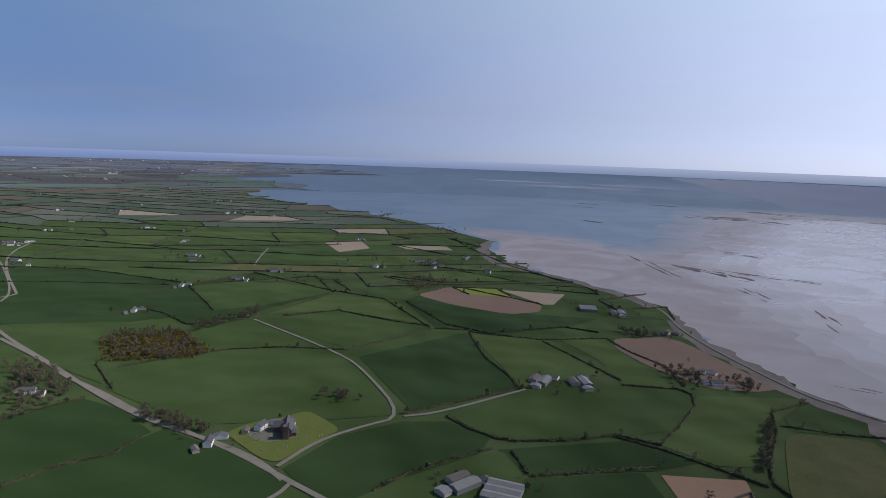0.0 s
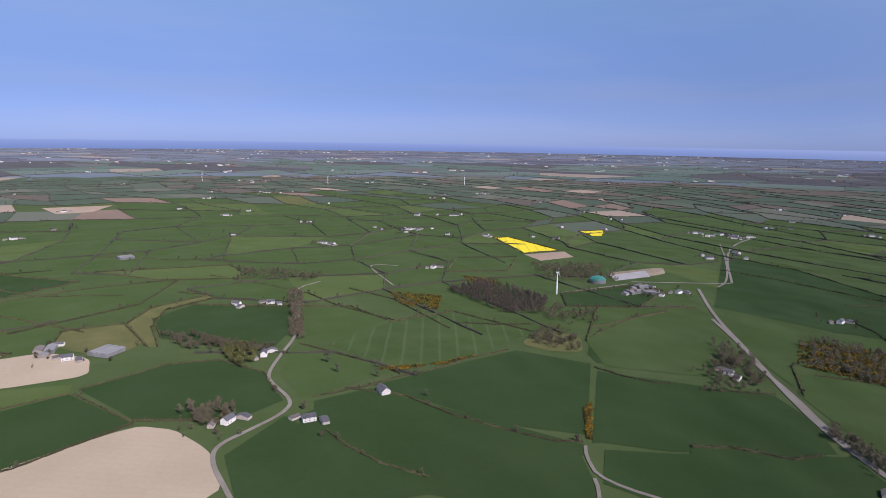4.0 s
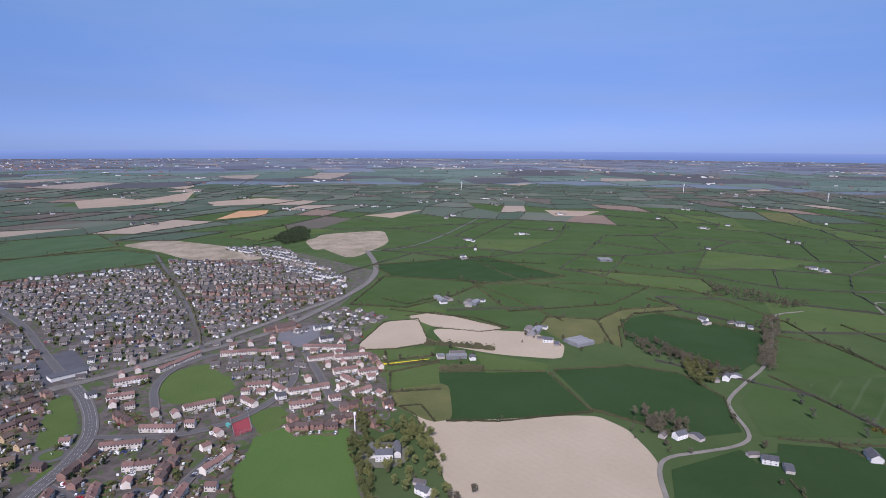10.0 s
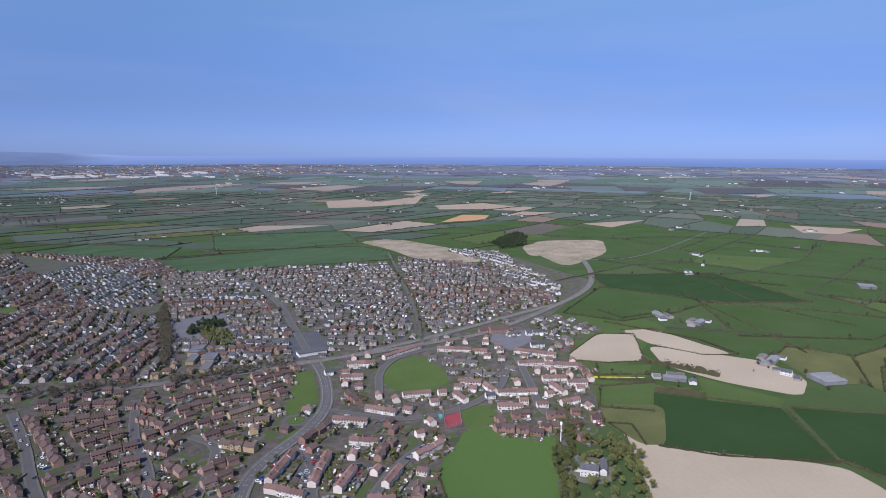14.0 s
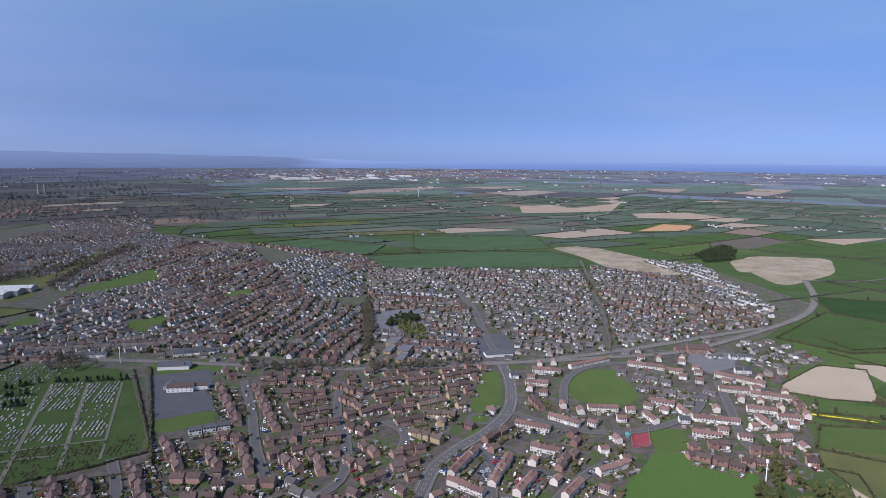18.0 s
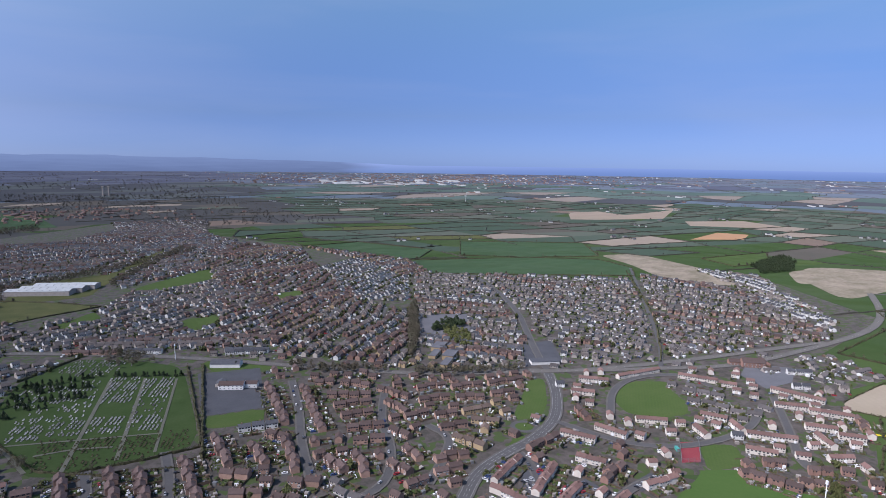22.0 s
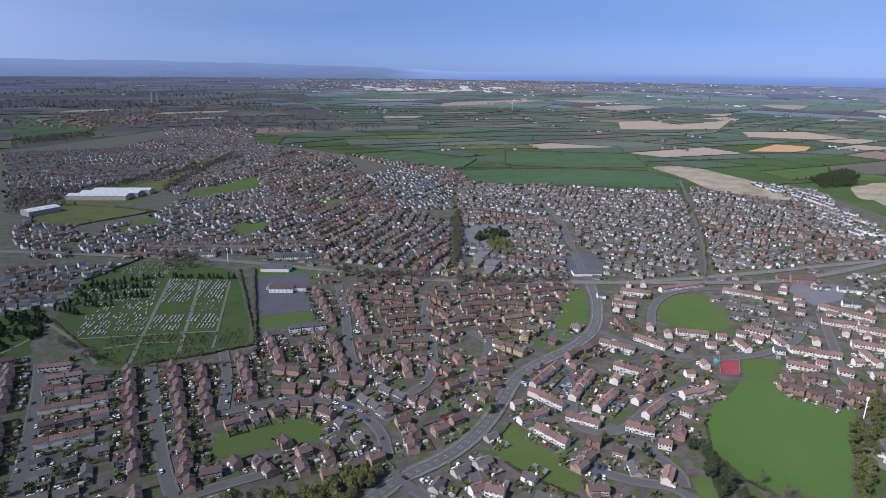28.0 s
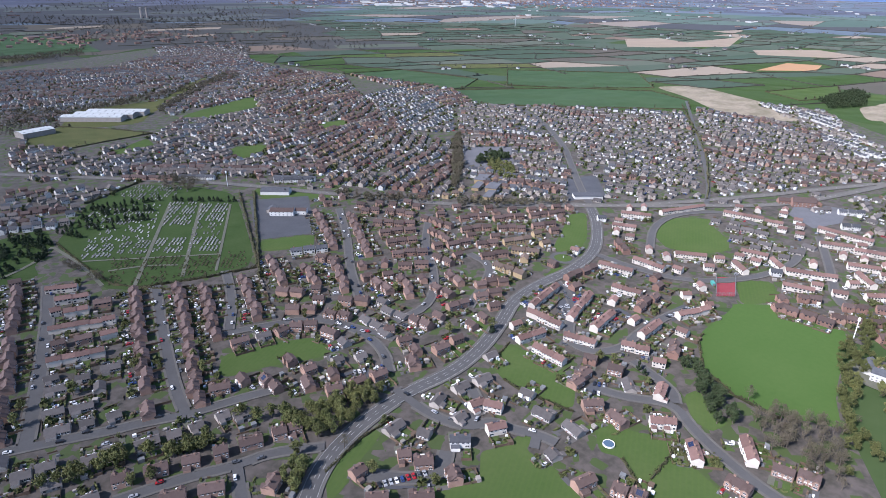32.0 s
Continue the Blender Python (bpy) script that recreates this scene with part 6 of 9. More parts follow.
def make_car(k):
    prof = [(-2.1, 0.35), (-2.12, 0.75), (-1.95, 0.95), (-1.2, 1.0), (1.0, 0.98), (2.0, 0.8), (2.12, 0.6), (2.1, 0.35)]
    n = len(prof)
    v = [(x, s * (0.86 if z < 0.9 else 0.80), z) for s in (-1, 1) for x, z in prof]
    bm = bmesh.new()
    vs = [bm.verts.new(p) for p in v]
    bm.faces.new(vs[:n])
    bm.faces.new(vs[n:][::-1])
    for i in range(n):
        bm.faces.new((vs[(i + 1) % n], vs[i], vs[i + n], vs[(i + 1) % n + n]))
    top = bmesh.ops.create_cube(bm, size=1.0)["verts"]
    bmesh.ops.scale(bm, vec=(1.75, 1.28, 0.06), verts=top)
    bmesh.ops.translate(bm, vec=(-0.6, 0, 1.46), verts=top)
    bmesh.ops.recalc_face_normals(bm, faces=bm.faces)
    me = bpy.data.meshes.new("car")
    bm.to_mesh(me)
    bm.free()
    me.materials.append(CAR_PAINT[k])
    root = new("car", me)
    tagged(root, CAR_WORDS[k] + " car parked by the houses", "car", "parked cars")
    cab = [(-1.85, -0.76, 0.95), (0.95, -0.76, 0.95), (0.95, 0.76, 0.95), (-1.85, 0.76, 0.95), (-1.45, -0.62, 1.42), (0.25, -0.62, 1.45), (0.25, 0.62, 1.45), (-1.45, 0.62, 1.42)]
    part("cabin_glass", mesh_of("cabin_glass", cab, [(0, 3, 2, 1), (0, 1, 5, 4), (1, 2, 6, 5), (2, 3, 7, 6), (3, 0, 4, 7), (4, 5, 6, 7)], GLASS), None, root, "dark car windows")
    a = np.arange(12) * math.pi / 6
    wv = np.vstack([np.c_[0.32 * np.cos(a), np.full(12, s * 0.1), 0.32 * np.sin(a)] for s in (-1, 1)] + [np.array([(0, -0.1, 0), (0, 0.1, 0)])])
    wf = [(i, (i + 1) % 12, (i + 1) % 12 + 12, i + 12) for i in range(12)] + [(i, 24, 24, (i + 1) % 12) for i in range(0)]
    wf += [((i + 2) % 12, (i + 1) % 12, i, 24) for i in range(0, 12, 2)] + [(i + 12, (i + 1) % 12 + 12, (i + 2) % 12 + 12, 25) for i in range(0, 12, 2)]
    wheel = mesh_of("wheel", wv, wf, TYRE)
    for x in (-1.3, 1.3):
        for y in (-0.8, 0.8):
            part("wheel", wheel, None, root).location = (x, y, 0.32)
    return root


def shrunk(root, k):
    """A thing and its parts made k times their size."""
    for me in {o.data for o in (root, *root.children)}:
        me.transform(Matrix.Scale(k, 4))
    for o in root.children:
        o.location *= k
    return root


def park(x, y, turn, z=0.06):
    k = random.choice((0, 0, 1, 1, 2, 2, 3, 4, 5, 5))
    place(("car", k), lambda: shrunk(make_car(k), 0.9), pose(x, y, z, 0, 0, math.degrees(turn)))


def car_park(n, turn, *points):
    """Marked-out parking with cars side by side."""
    q = np.asarray(points, float)
    PATCHES.append(points)
    lot = flat("car_park", points, 0.42 + 0.003 * (len(PATCHES) % 20), LAND["clubyard"])
    tagged(lot, "asphalt parking court between the terraces", "car park", kind="structure")
    a = radians(turn)
    u, v = np.array([math.cos(a), math.sin(a)]), np.array([-math.sin(a), math.cos(a)])
    spots = [q.mean(0) + u * i * 2.7 + v * j * 8.5 for i in range(-20, 21) for j in range(-4, 5)]
    spots = [p for p in spots if inside(p, softened(q, 0))[0]]
    random.shuffle(spots)
    for p in spots[:n]:
        park(p[0], p[1], a + math.pi / 2 + random.choice((0, math.pi)), 0.44)


def gardens():
    """Cars, lawns, fences, sheds and shrubs round the nearer houses."""
    lawns, fences, sheds, drives, bushes, far_cars, hedges = Build(), Build(), Build(), Build(), [], [], []
    cars = 0
    for x, y, turn, w, d, style in HOUSES:
        dist = math.hypot(x, y)
        if dist > 700:
            t, o = np.array([math.cos(turn), math.sin(turn)]), np.array([-math.sin(turn), math.cos(turn)])
            for side in (-1, 1) if dist < 1400 else ():
                q = np.array([x, y]) + o * side * (d / 2 + 3.2) + t * w * random.uniform(-0.3, 0.3)
                k = random.random()
                if k < 0.45:
                    lawns.box(q[0], q[1], 0.05, w * random.uniform(0.3, 0.6), random.uniform(2.5, 4.5), 0.06 + random.uniform(0, 0.02), 0, turn)
                elif k < 0.8:
                    drives.box(q[0], q[1], 0.05, random.uniform(2.6, 5), 5.2, 0.10 + random.uniform(0, 0.02), random.randrange(3), turn)
                if k > 0.55 and not near_road(q, 1.5):
                    far_cars.append((q[0], q[1], turn + random.choice((0, math.pi / 2, math.pi / 2))))
                if random.random() < 0.35:
                    e = q + t * w * 0.4
                    sheds.box(e[0], e[1], 0.05, random.uniform(2, 3.2), random.uniform(2, 4.5), 2.2, random.randrange(4), turn)
            for _ in range(random.choice((1, 2, 3)) if dist < 1500 else random.choice((0, 1, 2))):
                a = random.random() * 6.28
                bushes.append((x + 9 * math.cos(a), y + 9 * math.sin(a), random.uniform(1.2, 3.2)))
            continue
        t, o = np.array([math.cos(turn), math.sin(turn)]), np.array([-math.sin(turn), math.cos(turn)])
        c = np.array([x, y])
        for side in (-1, 1):
            for half in (-1, 1):
                q = c + o * side * (d / 2 + 4.6) + t * half * w * 0.26
                if near_road(q, 3.0):
                    continue
                if side < 0 and random.random() < 0.75:
                    e = c - o * (d / 2 + 3.2) + t * half * w * 0.42
                    drives.box(e[0], e[1], 0.05, 2.8, 6.4, 0.10 + random.uniform(0, 0.02), random.randrange(3), turn)
                if dist < 600 and random.random() < 0.4:
                    e = c + o * side * (d / 2 + random.uniform(6.8, 8.4)) + t * half * w * 0.05
                    g = e + t * half * w * random.uniform(0.25, 0.45)
                    if not near_road(e, 2.0) and not near_road(g, 2.0):
                        hedges.append((e, g))
                if dist < 600 and random.random() < 0.3:
                    e = c + o * side * (d / 2 + 1.0) + t * half * w * 0.5
                    g = e + o * side * random.uniform(3, 6)
                    if not near_road(g, 2.0):
                        hedges.append((e, g))
                if random.random() < 0.4:
                    e = q + o * side * random.uniform(-2, 2) + t * random.uniform(-2, 2)
                    drives.box(e[0], e[1], 0.05, random.uniform(1.5, 4), random.uniform(1.2, 3), 0.13 + random.uniform(0, 0.02), random.randrange(3), turn)
                if dist > 330 and random.random() < 0.28:
                    e = c - o * (d / 2 + random.uniform(3.4, 5.2)) + t * half * w * random.uniform(0.1, 0.45)
                    if not near_road(e, 1.6):
                        far_cars.append((e[0], e[1], turn + random.choice((math.pi / 2, 0))))
                if random.random() < (0.85 if side > 0 else 0.55):
                    lw, ld = w * random.uniform(0.24, 0.40), random.uniform(3.0, 6.5)
                    lawns.box(q[0], q[1], 0.05, lw, ld, 0.06 + random.uniform(0, 0.02), 0, turn)
                if dist < 620 and random.random() < 0.7:
                    e = c + o * side * (d / 2 + 8.2) + t * half * w * 0.25
                    if not near_road(e, 2.2):
                        fences.box(e[0], e[1], 0.05, w * 0.5, 0.1, 1.5 if side > 0 else 0.9, 0, turn)
                if side > 0 and dist < 560:
                    e = c + o * (d / 2 + 4.5) + t * half * w * 0.5
                    fences.box(e[0], e[1], 0.05, 0.09, 8.5, 1.5, 0, turn)
                if side > 0 and random.random() < 0.5 and dist < 620:
                    e = c + o * (d / 2 + 7.5) + t * half * w * 0.36
                    if not near_road(e, 3):
                        sheds.box(e[0], e[1], 0.05, random.uniform(2, 3), random.uniform(1.8, 2.6), 2.1, random.randrange(3), turn)
                for _ in range(random.choice((0, 1, 2, 3)) if dist < 600 else 0):
                    e = q + t * random.uniform(-2.8, 2.8) + o * random.uniform(-3, 3)
                    sheds.box(e[0], e[1], 0.05, random.uniform(0.6, 2.0), random.uniform(0.5, 1.6), random.uniform(0.5, 1.7), random.randrange(4), turn + random.uniform(-0.2, 0.2))
                for _ in range(random.choice((0, 1, 2, 3))):
                    e = q + t * random.uniform(-2.5, 2.5) + o * side * random.uniform(-1, 3.5)
                    bushes.append((e[0], e[1], random.uniform(0.5, 1.5 if random.random() < 0.75 else 3.0)))
        if dist < 560 and random.random() < (0.62 if dist < 380 else 0.3) and cars < 165:
            e = c - o * (d / 2 + random.uniform(3.4, 5.2)) + t * random.choice((-1, 1)) * w * random.uniform(0.1, 0.45)
            if not near_road(e, 1.6):
                park(e[0], e[1], turn + random.choice((math.pi / 2, math.pi / 2, -math.pi / 2, 0)) + random.uniform(-0.06, 0.06))
                cars += 1
    # cars along the kerbs of the nearer streets
    for width, line in ROADS:
        if not 4.9 <= width <= 6.6 or np.hypot(*line.mean(0)) > 520:
            continue
        step = np.r_[0, np.cumsum(np.linalg.norm(np.diff(line, axis=0), axis=1))]
        for s in np.arange(8, step[-1] - 6, 11):
            if random.random() < 0.5 and cars < 235:
                p = np.array([np.interp(s, step, line[:, k]) for k in (0, 1)])
                q = np.array([np.interp(s + 1, step, line[:, k]) for k in (0, 1)]) - p
                n = np.array([-q[1], q[0]]) / (np.linalg.norm(q) + 1e-9) * random.choice((-1, 1)) * (width / 2 - 0.9)
                if np.hypot(*(p + n)) < 620:
                    park(p[0] + n[0], p[1] + n[1], math.atan2(q[1], q[0]) + random.choice((0, math.pi)), 0.76)
                    cars += 1
    tagged(new("garden_lawns", lawns.mesh("garden_lawns", [LAND["lawn"]])), "small mown garden lawns behind the houses", "lawns", kind="stuff")
    tagged(new("driveways", drives.mesh("driveways", [PAVING, ASPHALT, PATH])), "paved driveways in front of the houses", "driveways", kind="stuff")
    tagged(new("garden_fences", fences.mesh("garden_fences", [FENCE])), "brown board fences between the gardens", "fences", kind="stuff")
    tagged(new("garden_sheds", sheds.mesh("garden_sheds", [FENCE, STEEL, WALLS["gr"], FRAME])), "garden sheds, tanks, bins and tables", "sheds", kind="stuff")
    shells = Build()
    for x, y, turn in far_cars:
        k, c, s = random.choice((0, 0, 1, 1, 2, 3, 4, 5)), math.cos(turn), math.sin(turn)
        shells.box(x, y, 0.35, 4.2, 1.75, 0.65, k, turn)
        shells.box(x - 0.3 * c, y - 0.3 * s, 1.0, 2.3, 1.5, 0.45, 6, turn)
        shells.box(x - 0.4 * c, y - 0.4 * s, 1.45, 1.7, 1.3, 0.06, k, turn)
    tagged(new("parked_cars", shells.mesh("parked_cars", CAR_PAINT + [GLASS])), "parked cars of many colours along far streets", "cars", kind="stuff")
    tagged(new("garden_hedges", hedge_mesh(hedges, 1.3, 3.0, SHRUB)), "trimmed green hedges round the front gardens", "hedges", kind="stuff")
    b = Build()
    forms = [crown(k, s, 0.1) for k in ("mixed", "gorse") for s in range(3)]
    fine = [crown(k, s, 0.2 if k == "gorse" else 0.1) for k in ("mixed", "gorse") for s in range(3)]
    for x, y, s in bushes:
        k = rng.integers(6)
        v, f = (fine if math.hypot(x, y) < 430 else forms)[k]
        g = s / (9 if k < 3 else 2.4) * 1.6
        b.add(v * g + (x, y, 0.05), f)
    tagged(new("garden_shrubs", b.mesh("garden_shrubs", [SHRUB])), "shrubs and small trees in the gardens", "shrubs", kind="stuff")


# ---- single buildings ----
def block(root, name, x, y, w, d, eave, rise, wall, roof, turn=0.0, windows=0):
    """One wing: walls, a pitched roof and its windows, as parts of a building."""
    v, f = gable_walls(w, d, eave, eave + rise)
    o = part(name, mesh_of(name, v, f, wall), None, root)
    o.location, o.rotation_euler = (x, y, 0), (0, 0, turn)
    v, f = roof_slabs(w, d, eave, eave + rise)
    part("roof", mesh_of("roof", v, f, roof), None, o)
    for k in range(windows):
        for face in (-1, 1):
            for z in ((0.9, 3.4) if eave > 4.5 else (0.9,)):
                q = part("window", WINDOW, None, o)
                q.location, q.rotation_euler = ((k + 0.5) / windows * w - w / 2, face * (d / 2 + 0.03), z), (0, 0, 0 if face < 0 else math.pi)
    return o


def building(name, at, turn, label, category=None, size=0.87):
    root = new(name)
    root.matrix_basis = pose(at[0], at[1], 0.3, 0, 0, turn) @ Matrix.Scale(size, 4)
    return tagged(root, label, category or name.replace("_", " "))


FARM_COUNT = [0]


def farmstead(kind, at, turn=None):
    FARM_COUNT[0] += 1
    r = random.Random(FARM_COUNT[0])
    turn = r.uniform(0, 180) if turn is None else turn
    dist = math.hypot(*at)
    big = 1.0 if dist < 1000 else 1.25
    words = {"white": "white rendered farmhouse with slate roofed outbuildings", "grey": "grey steel farm shed with low pitched roof", "sheds": "grey farm sheds round a yard"}[kind]
    root = building("farmhouse" if kind == "white" else "farm_shed", at, turn, words, "farmhouse" if kind == "white" else "farm shed", 0.78)
    if kind == "white":
        block(root, "house_wing", 0, 0, 13 * big, 7.5 * big, 4.8, 2.8, WALLS["wh"], ROOFS["wh"], 0, 3 if dist < 800 else 0)
        block(root, "outbuilding", 13 * big, -8, 7, 14 * big, 3.0, 2.0, WALLS["wh"] if r.random() < 0.6 else WALLS["gr"], ROOFS["wh"], 0.05)
        block(root, "outbuilding", -12 * big, 9, 10, 6, 2.8, 1.8, WALLS["gr"], ROOFS["gr"], 0.4)
    elif kind == "grey":
        for k in range(3):
            block(root, "shed_bay", 0, (k - 1) * 10, 30, 10, 4.5, 1.5, STEEL, STEEL)
    else:
        block(root, "long_shed", 0, 0, 26, 11, 4.4, 1.9, STEEL, STEEL)
        block(root, "side_shed", 3, 13, 20, 10, 4.0, 1.7, WALLS["gr"], ROOFS["gr"])
        block(root, "store", -20, 4, 9, 12, 3.4, 1.6, WALLS["gr"], STEEL, 0.1)
        block(root, "store", 20, -6, 12, 8, 3.4, 1.6, WALLS["wh"], ROOFS["wh"], 1.5)
    if dist < 1300:
        for _ in range(r.randrange(3, 8)):
            a, q = r.uniform(0, 6.28), r.uniform(17, 34)
            HEDGE_TREES.append((at[0] + q * math.cos(a), at[1] + q * math.sin(a)))


def church(at):
    root = building("church", at, 100, "dark stone church with slate roof and side aisle", "church")
    dark = surface("dark_church_stone", (0.10, 0.07, 0.062), (0.14, 0.09, 0.075), scale=0.3, fine=3)
    block(root, "nave", 0, 0, 22, 9, 6.0, 5.0, dark, ROOFS["wh"], 0, 4)
    block(root, "transept", 4, 7, 8, 10, 5.0, 3.6, dark, ROOFS["wh"], math.pi / 2)
    block(root, "porch", -7, -6, 5, 5, 3.4, 2.0, dark, ROOFS["wh"], math.pi / 2)
    block(root, "vestry", 14, -3, 7, 6, 4.0, 2.4, WALLS["wh"], ROOFS["wh"])
    tower = Build().box(0, 0, 0, 5, 5, 11).box(0, 0, 11, 5.5, 5.5, 0.5)
    for x in (-2.2, 2.2):
        for y in (-2.2, 2.2):
            tower.box(x, y, 11.5, 0.9, 0.9, 1.6)
    part("tower", tower.mesh("tower", [dark]), None, root, "square dark stone tower with corner pinnacles").location = (-13, 0, 0)
    yard = flat("church_yard_paving", [(at[0] + 34 * math.cos(a) * 0.55 - 10, at[1] + 30 * math.sin(a) * 0.6) for a in np.linspace(0, 6.28, 13)[:-1]], 0.47, PATH)
    tagged(yard, "pale gravel forecourt round the church", "paving", kind="structure")
    b = Build()
    for _ in range(160):
        x, y = at[0] + rng.uniform(-55, 55), at[1] + rng.uniform(-32, 32)
        if math.hypot(x - at[0], y - at[1]) > 15 and abs((x + 115) * 0.73 + (y - 430) * 0.68) < 27 and abs((x + 115) * -0.68 + (y - 430) * 0.73) < 19:
            b.box(x, y, 0.3, 0.8, 0.2, 1.1, 0, 0.6)
    tagged(new("churchyard_headstones", b.mesh("churchyard_headstones", [STONE])), "grey headstones in the churchyard grass", "headstones", kind="stuff")


def manor(at):
    root = building("manor_house", at, 109, "large white two-storey manor round a court", "house", 0.74)
    block(root, "front_wing", 0, -9, 16, 10, 7.0, 3.2, WALLS["wh"], ROOFS["wh"], 0, 5)
    block(root, "side_wing", -11, 3, 20, 6, 4.6, 2.2, WALLS["wh"], ROOFS["wh"], math.pi / 2, 4)
    block(root, "side_wing", 12, 3, 22, 6.5, 4.6, 2.4, WALLS["wh"], ROOFS["wh"], math.pi / 2, 4)
    block(root, "rear_wing", 0, 11, 24, 6, 4.0, 2.0, WALLS["wh"], ROOFS["gr"], 0, 5)
    for x in (-5, 5):
        part("chimney", CHIMNEY, None, root).location = (x, -9, 10.2)
    tagged(flat("manor_court", [(at[0] + 19 * math.cos(a), at[1] + 19 * math.sin(a)) for a in np.linspace(0, 6.28, 13)[:-1]], 0.41, PATH), "pale gravel court round the manor", "paving", kind="structure")


def warehouse(at, turn, bays, length):
    root = building("warehouse", at, turn, "long pale multi-bay factory with light steel roofs", "factory", 1.0)
    for k in range(bays):
        o = block(root, "bay", 9 * k, (k - (bays - 1) / 2) * 23, length, 23, 7, 2.0, WALLS["gr"], PALE_STEEL)
        for j in range(int(length / 11)):
            for side in (-1, 1):
                strip_light = Build().box((j + 0.5) * 11 - length / 2 + 1, side * 5.6, 8.02, 1.3, 7, 0.15)
                part("rooflight", strip_light.mesh("rooflight", [STEEL]), None, o)
    block(root, "office", -length * 0.18, -bays * 11.5 - 7, length * 0.4, 14, 4.5, 1.2, WALLS["wh"], STEEL)


def school(at):
    root = building("school", at, 40, "long low brick school with flat roofs", "school")
    for name, x, y, w, d, h in (("hall", 0, 0, 26, 14, 5.5), ("classroom_wing", 26, 3, 30, 9, 3.6), ("classroom_wing", -14, 14, 10, 24, 3.6)):
        o = part(name, Build().box(0, 0, 0, w, d, h, 0).mesh(name, [WALLS["yb"]]), None, root)
        o.location = (x, y, 0)
        part("roof", Build().box(0, 0, h, w + 0.8, d + 0.8, 0.35).mesh("roof", [LAND["schoolyard"]]), None, o)
        for k in range(int(w / 3)):
            for face in (-1, 1):
                q = part("window", WIDE_WINDOW, None, o)
                q.location, q.rotation_euler = ((k + 0.5) * 3 - int(w / 3) * 1.5, face * (d / 2 + 0.03), 0.9), (0, 0, 0 if face < 0 else math.pi)


def tapered(radii, sides=16):
    a = np.arange(sides) * 2 * math.pi / sides
    v = np.vstack([np.c_[r * np.cos(a), r * np.sin(a), np.full(sides, z)] for r, z in radii])
    f = [(k * sides + i, k * sides + (i + 1) % sides, (k + 1) * sides + (i + 1) % sides, (k + 1) * sides + i) for k in range(len(radii) - 1) for i in range(sides)]
    return v, f


def turbine(at, tall=30.0):
    root = building("wind_turbine", at, 150, "white three-bladed wind turbine at rest", "wind turbine", 1.0)
    part("tower", mesh_of("tower", *tapered([(1.1, -0.4), (0.9, tall * 0.5), (0.55, tall)]), WHITE), None, root)
    part("nacelle", Build().box(0, 0.4, tall - 0.2, 1.5, 3.6, 1.6).mesh("nacelle", [WHITE]), None, root)
    hub = part("hub", mesh_of("hub", *tapered([(0.01, -0.7), (0.5, -0.2), (0.7, 0.4), (0.7, 0.9)]), WHITE), None, root)
    hub.location, hub.rotation_euler = (0, -1.9, tall + 0.6), (radians(-90), 0, 0)
    for k in range(3):
        v = np.array([(-0.25, 0, 0), (0.25, 0.1, 0), (1.0, 0.12, 2.5), (-0.35, 0, 2.5), (0.15, 0, 12), (-0.12, 0, 12)])
        v = np.vstack([v, v + (0, 0.14, 0)])
        f = [(0, 1, 2, 3), (3, 2, 4, 5), (6, 9, 8, 7), (9, 11, 10, 8), (1, 7, 8, 2), (2, 8, 10, 4), (0, 3, 9, 6), (3, 5, 11, 9), (5, 4, 10, 11)]
        o = part("blade", mesh_of("blade", v, f, WHITE), None, root)
        o.location, o.rotation_euler = (0, -1.9, tall + 0.6), (0, radians(12 + 120 * k), 0)


def tank(at):
    green = surface("green_tank_cover", (0.03, 0.16, 0.14), (0.04, 0.20, 0.17), rough=0.5, scale=0.1, fine=1)
    root = building("digester_tank", at, 0, "round digester tank with green domed cover", "tank", 1.0)
    part("wall", mesh_of("wall", *tapered([(12, 0), (12, 5)], 28), STEEL), None, root)
    part("dome", mesh_of("dome", *tapered([(12.2, 5), (11, 7), (8, 9), (4, 10.2), (0.2, 10.6)], 28), green), None, root)


def mast(at, tall):
    root = building("phone_mast", at, 0, "slim white mobile phone mast", "mast", 0.8)
    part("pole", mesh_of("pole", *tapered([(0.45, 0), (0.3, tall)], 10), WHITE), None, root)
    part("antenna_drum", mesh_of("antenna_drum", *tapered([(0.5, tall), (1.0, tall + 0.3), (1.0, tall + 3), (0.5, tall + 3.3), (0.05, tall + 3.3)], 12), WHITE), None, root)


def graves(*points, material=None, name="headstones", words="rows of grey and white headstones", full=0.85):
    """Rows of headstones and kerbed graves between paths."""
    b = Build()
    q = np.asarray(points, float)
    c = q.mean(0)
    a = GRAVE_TURN
    u, v = np.array([math.cos(a), math.sin(a)]), np.array([-math.sin(a), math.cos(a)])
    grid = [(i, j) for i in range(-60, 60) for j in range(-40, 40)]
    at = np.array([c + u * (i * 3.1 + (i // 9) * 3.0) + v * (j * 2.7 + (j // 9) * 4.0) for i, j in grid])
    for p in at[inside(at, q)]:
        if random.random() < full:
            b.box(p[0], p[1], 0.3, random.uniform(0.8, 1.3), 0.3, random.uniform(0.9, 1.5), 0, a)
            if random.random() < 0.75:
                b.box(p[0] - v[0] * 1.2, p[1] - v[1] * 1.2, 0.3, 1.1, 1.9, 0.3, 1 if random.random() < 0.3 else 0, a)
    tagged(new(name, b.mesh(name, [material or STONE, material or WHITE_STONE])), words, name.replace("_", " "), kind="stuff")


TOWN_GREENS = [p for p in PATCHES if inside(np.mean(p, 0), TOWN_EDGE)[0]]

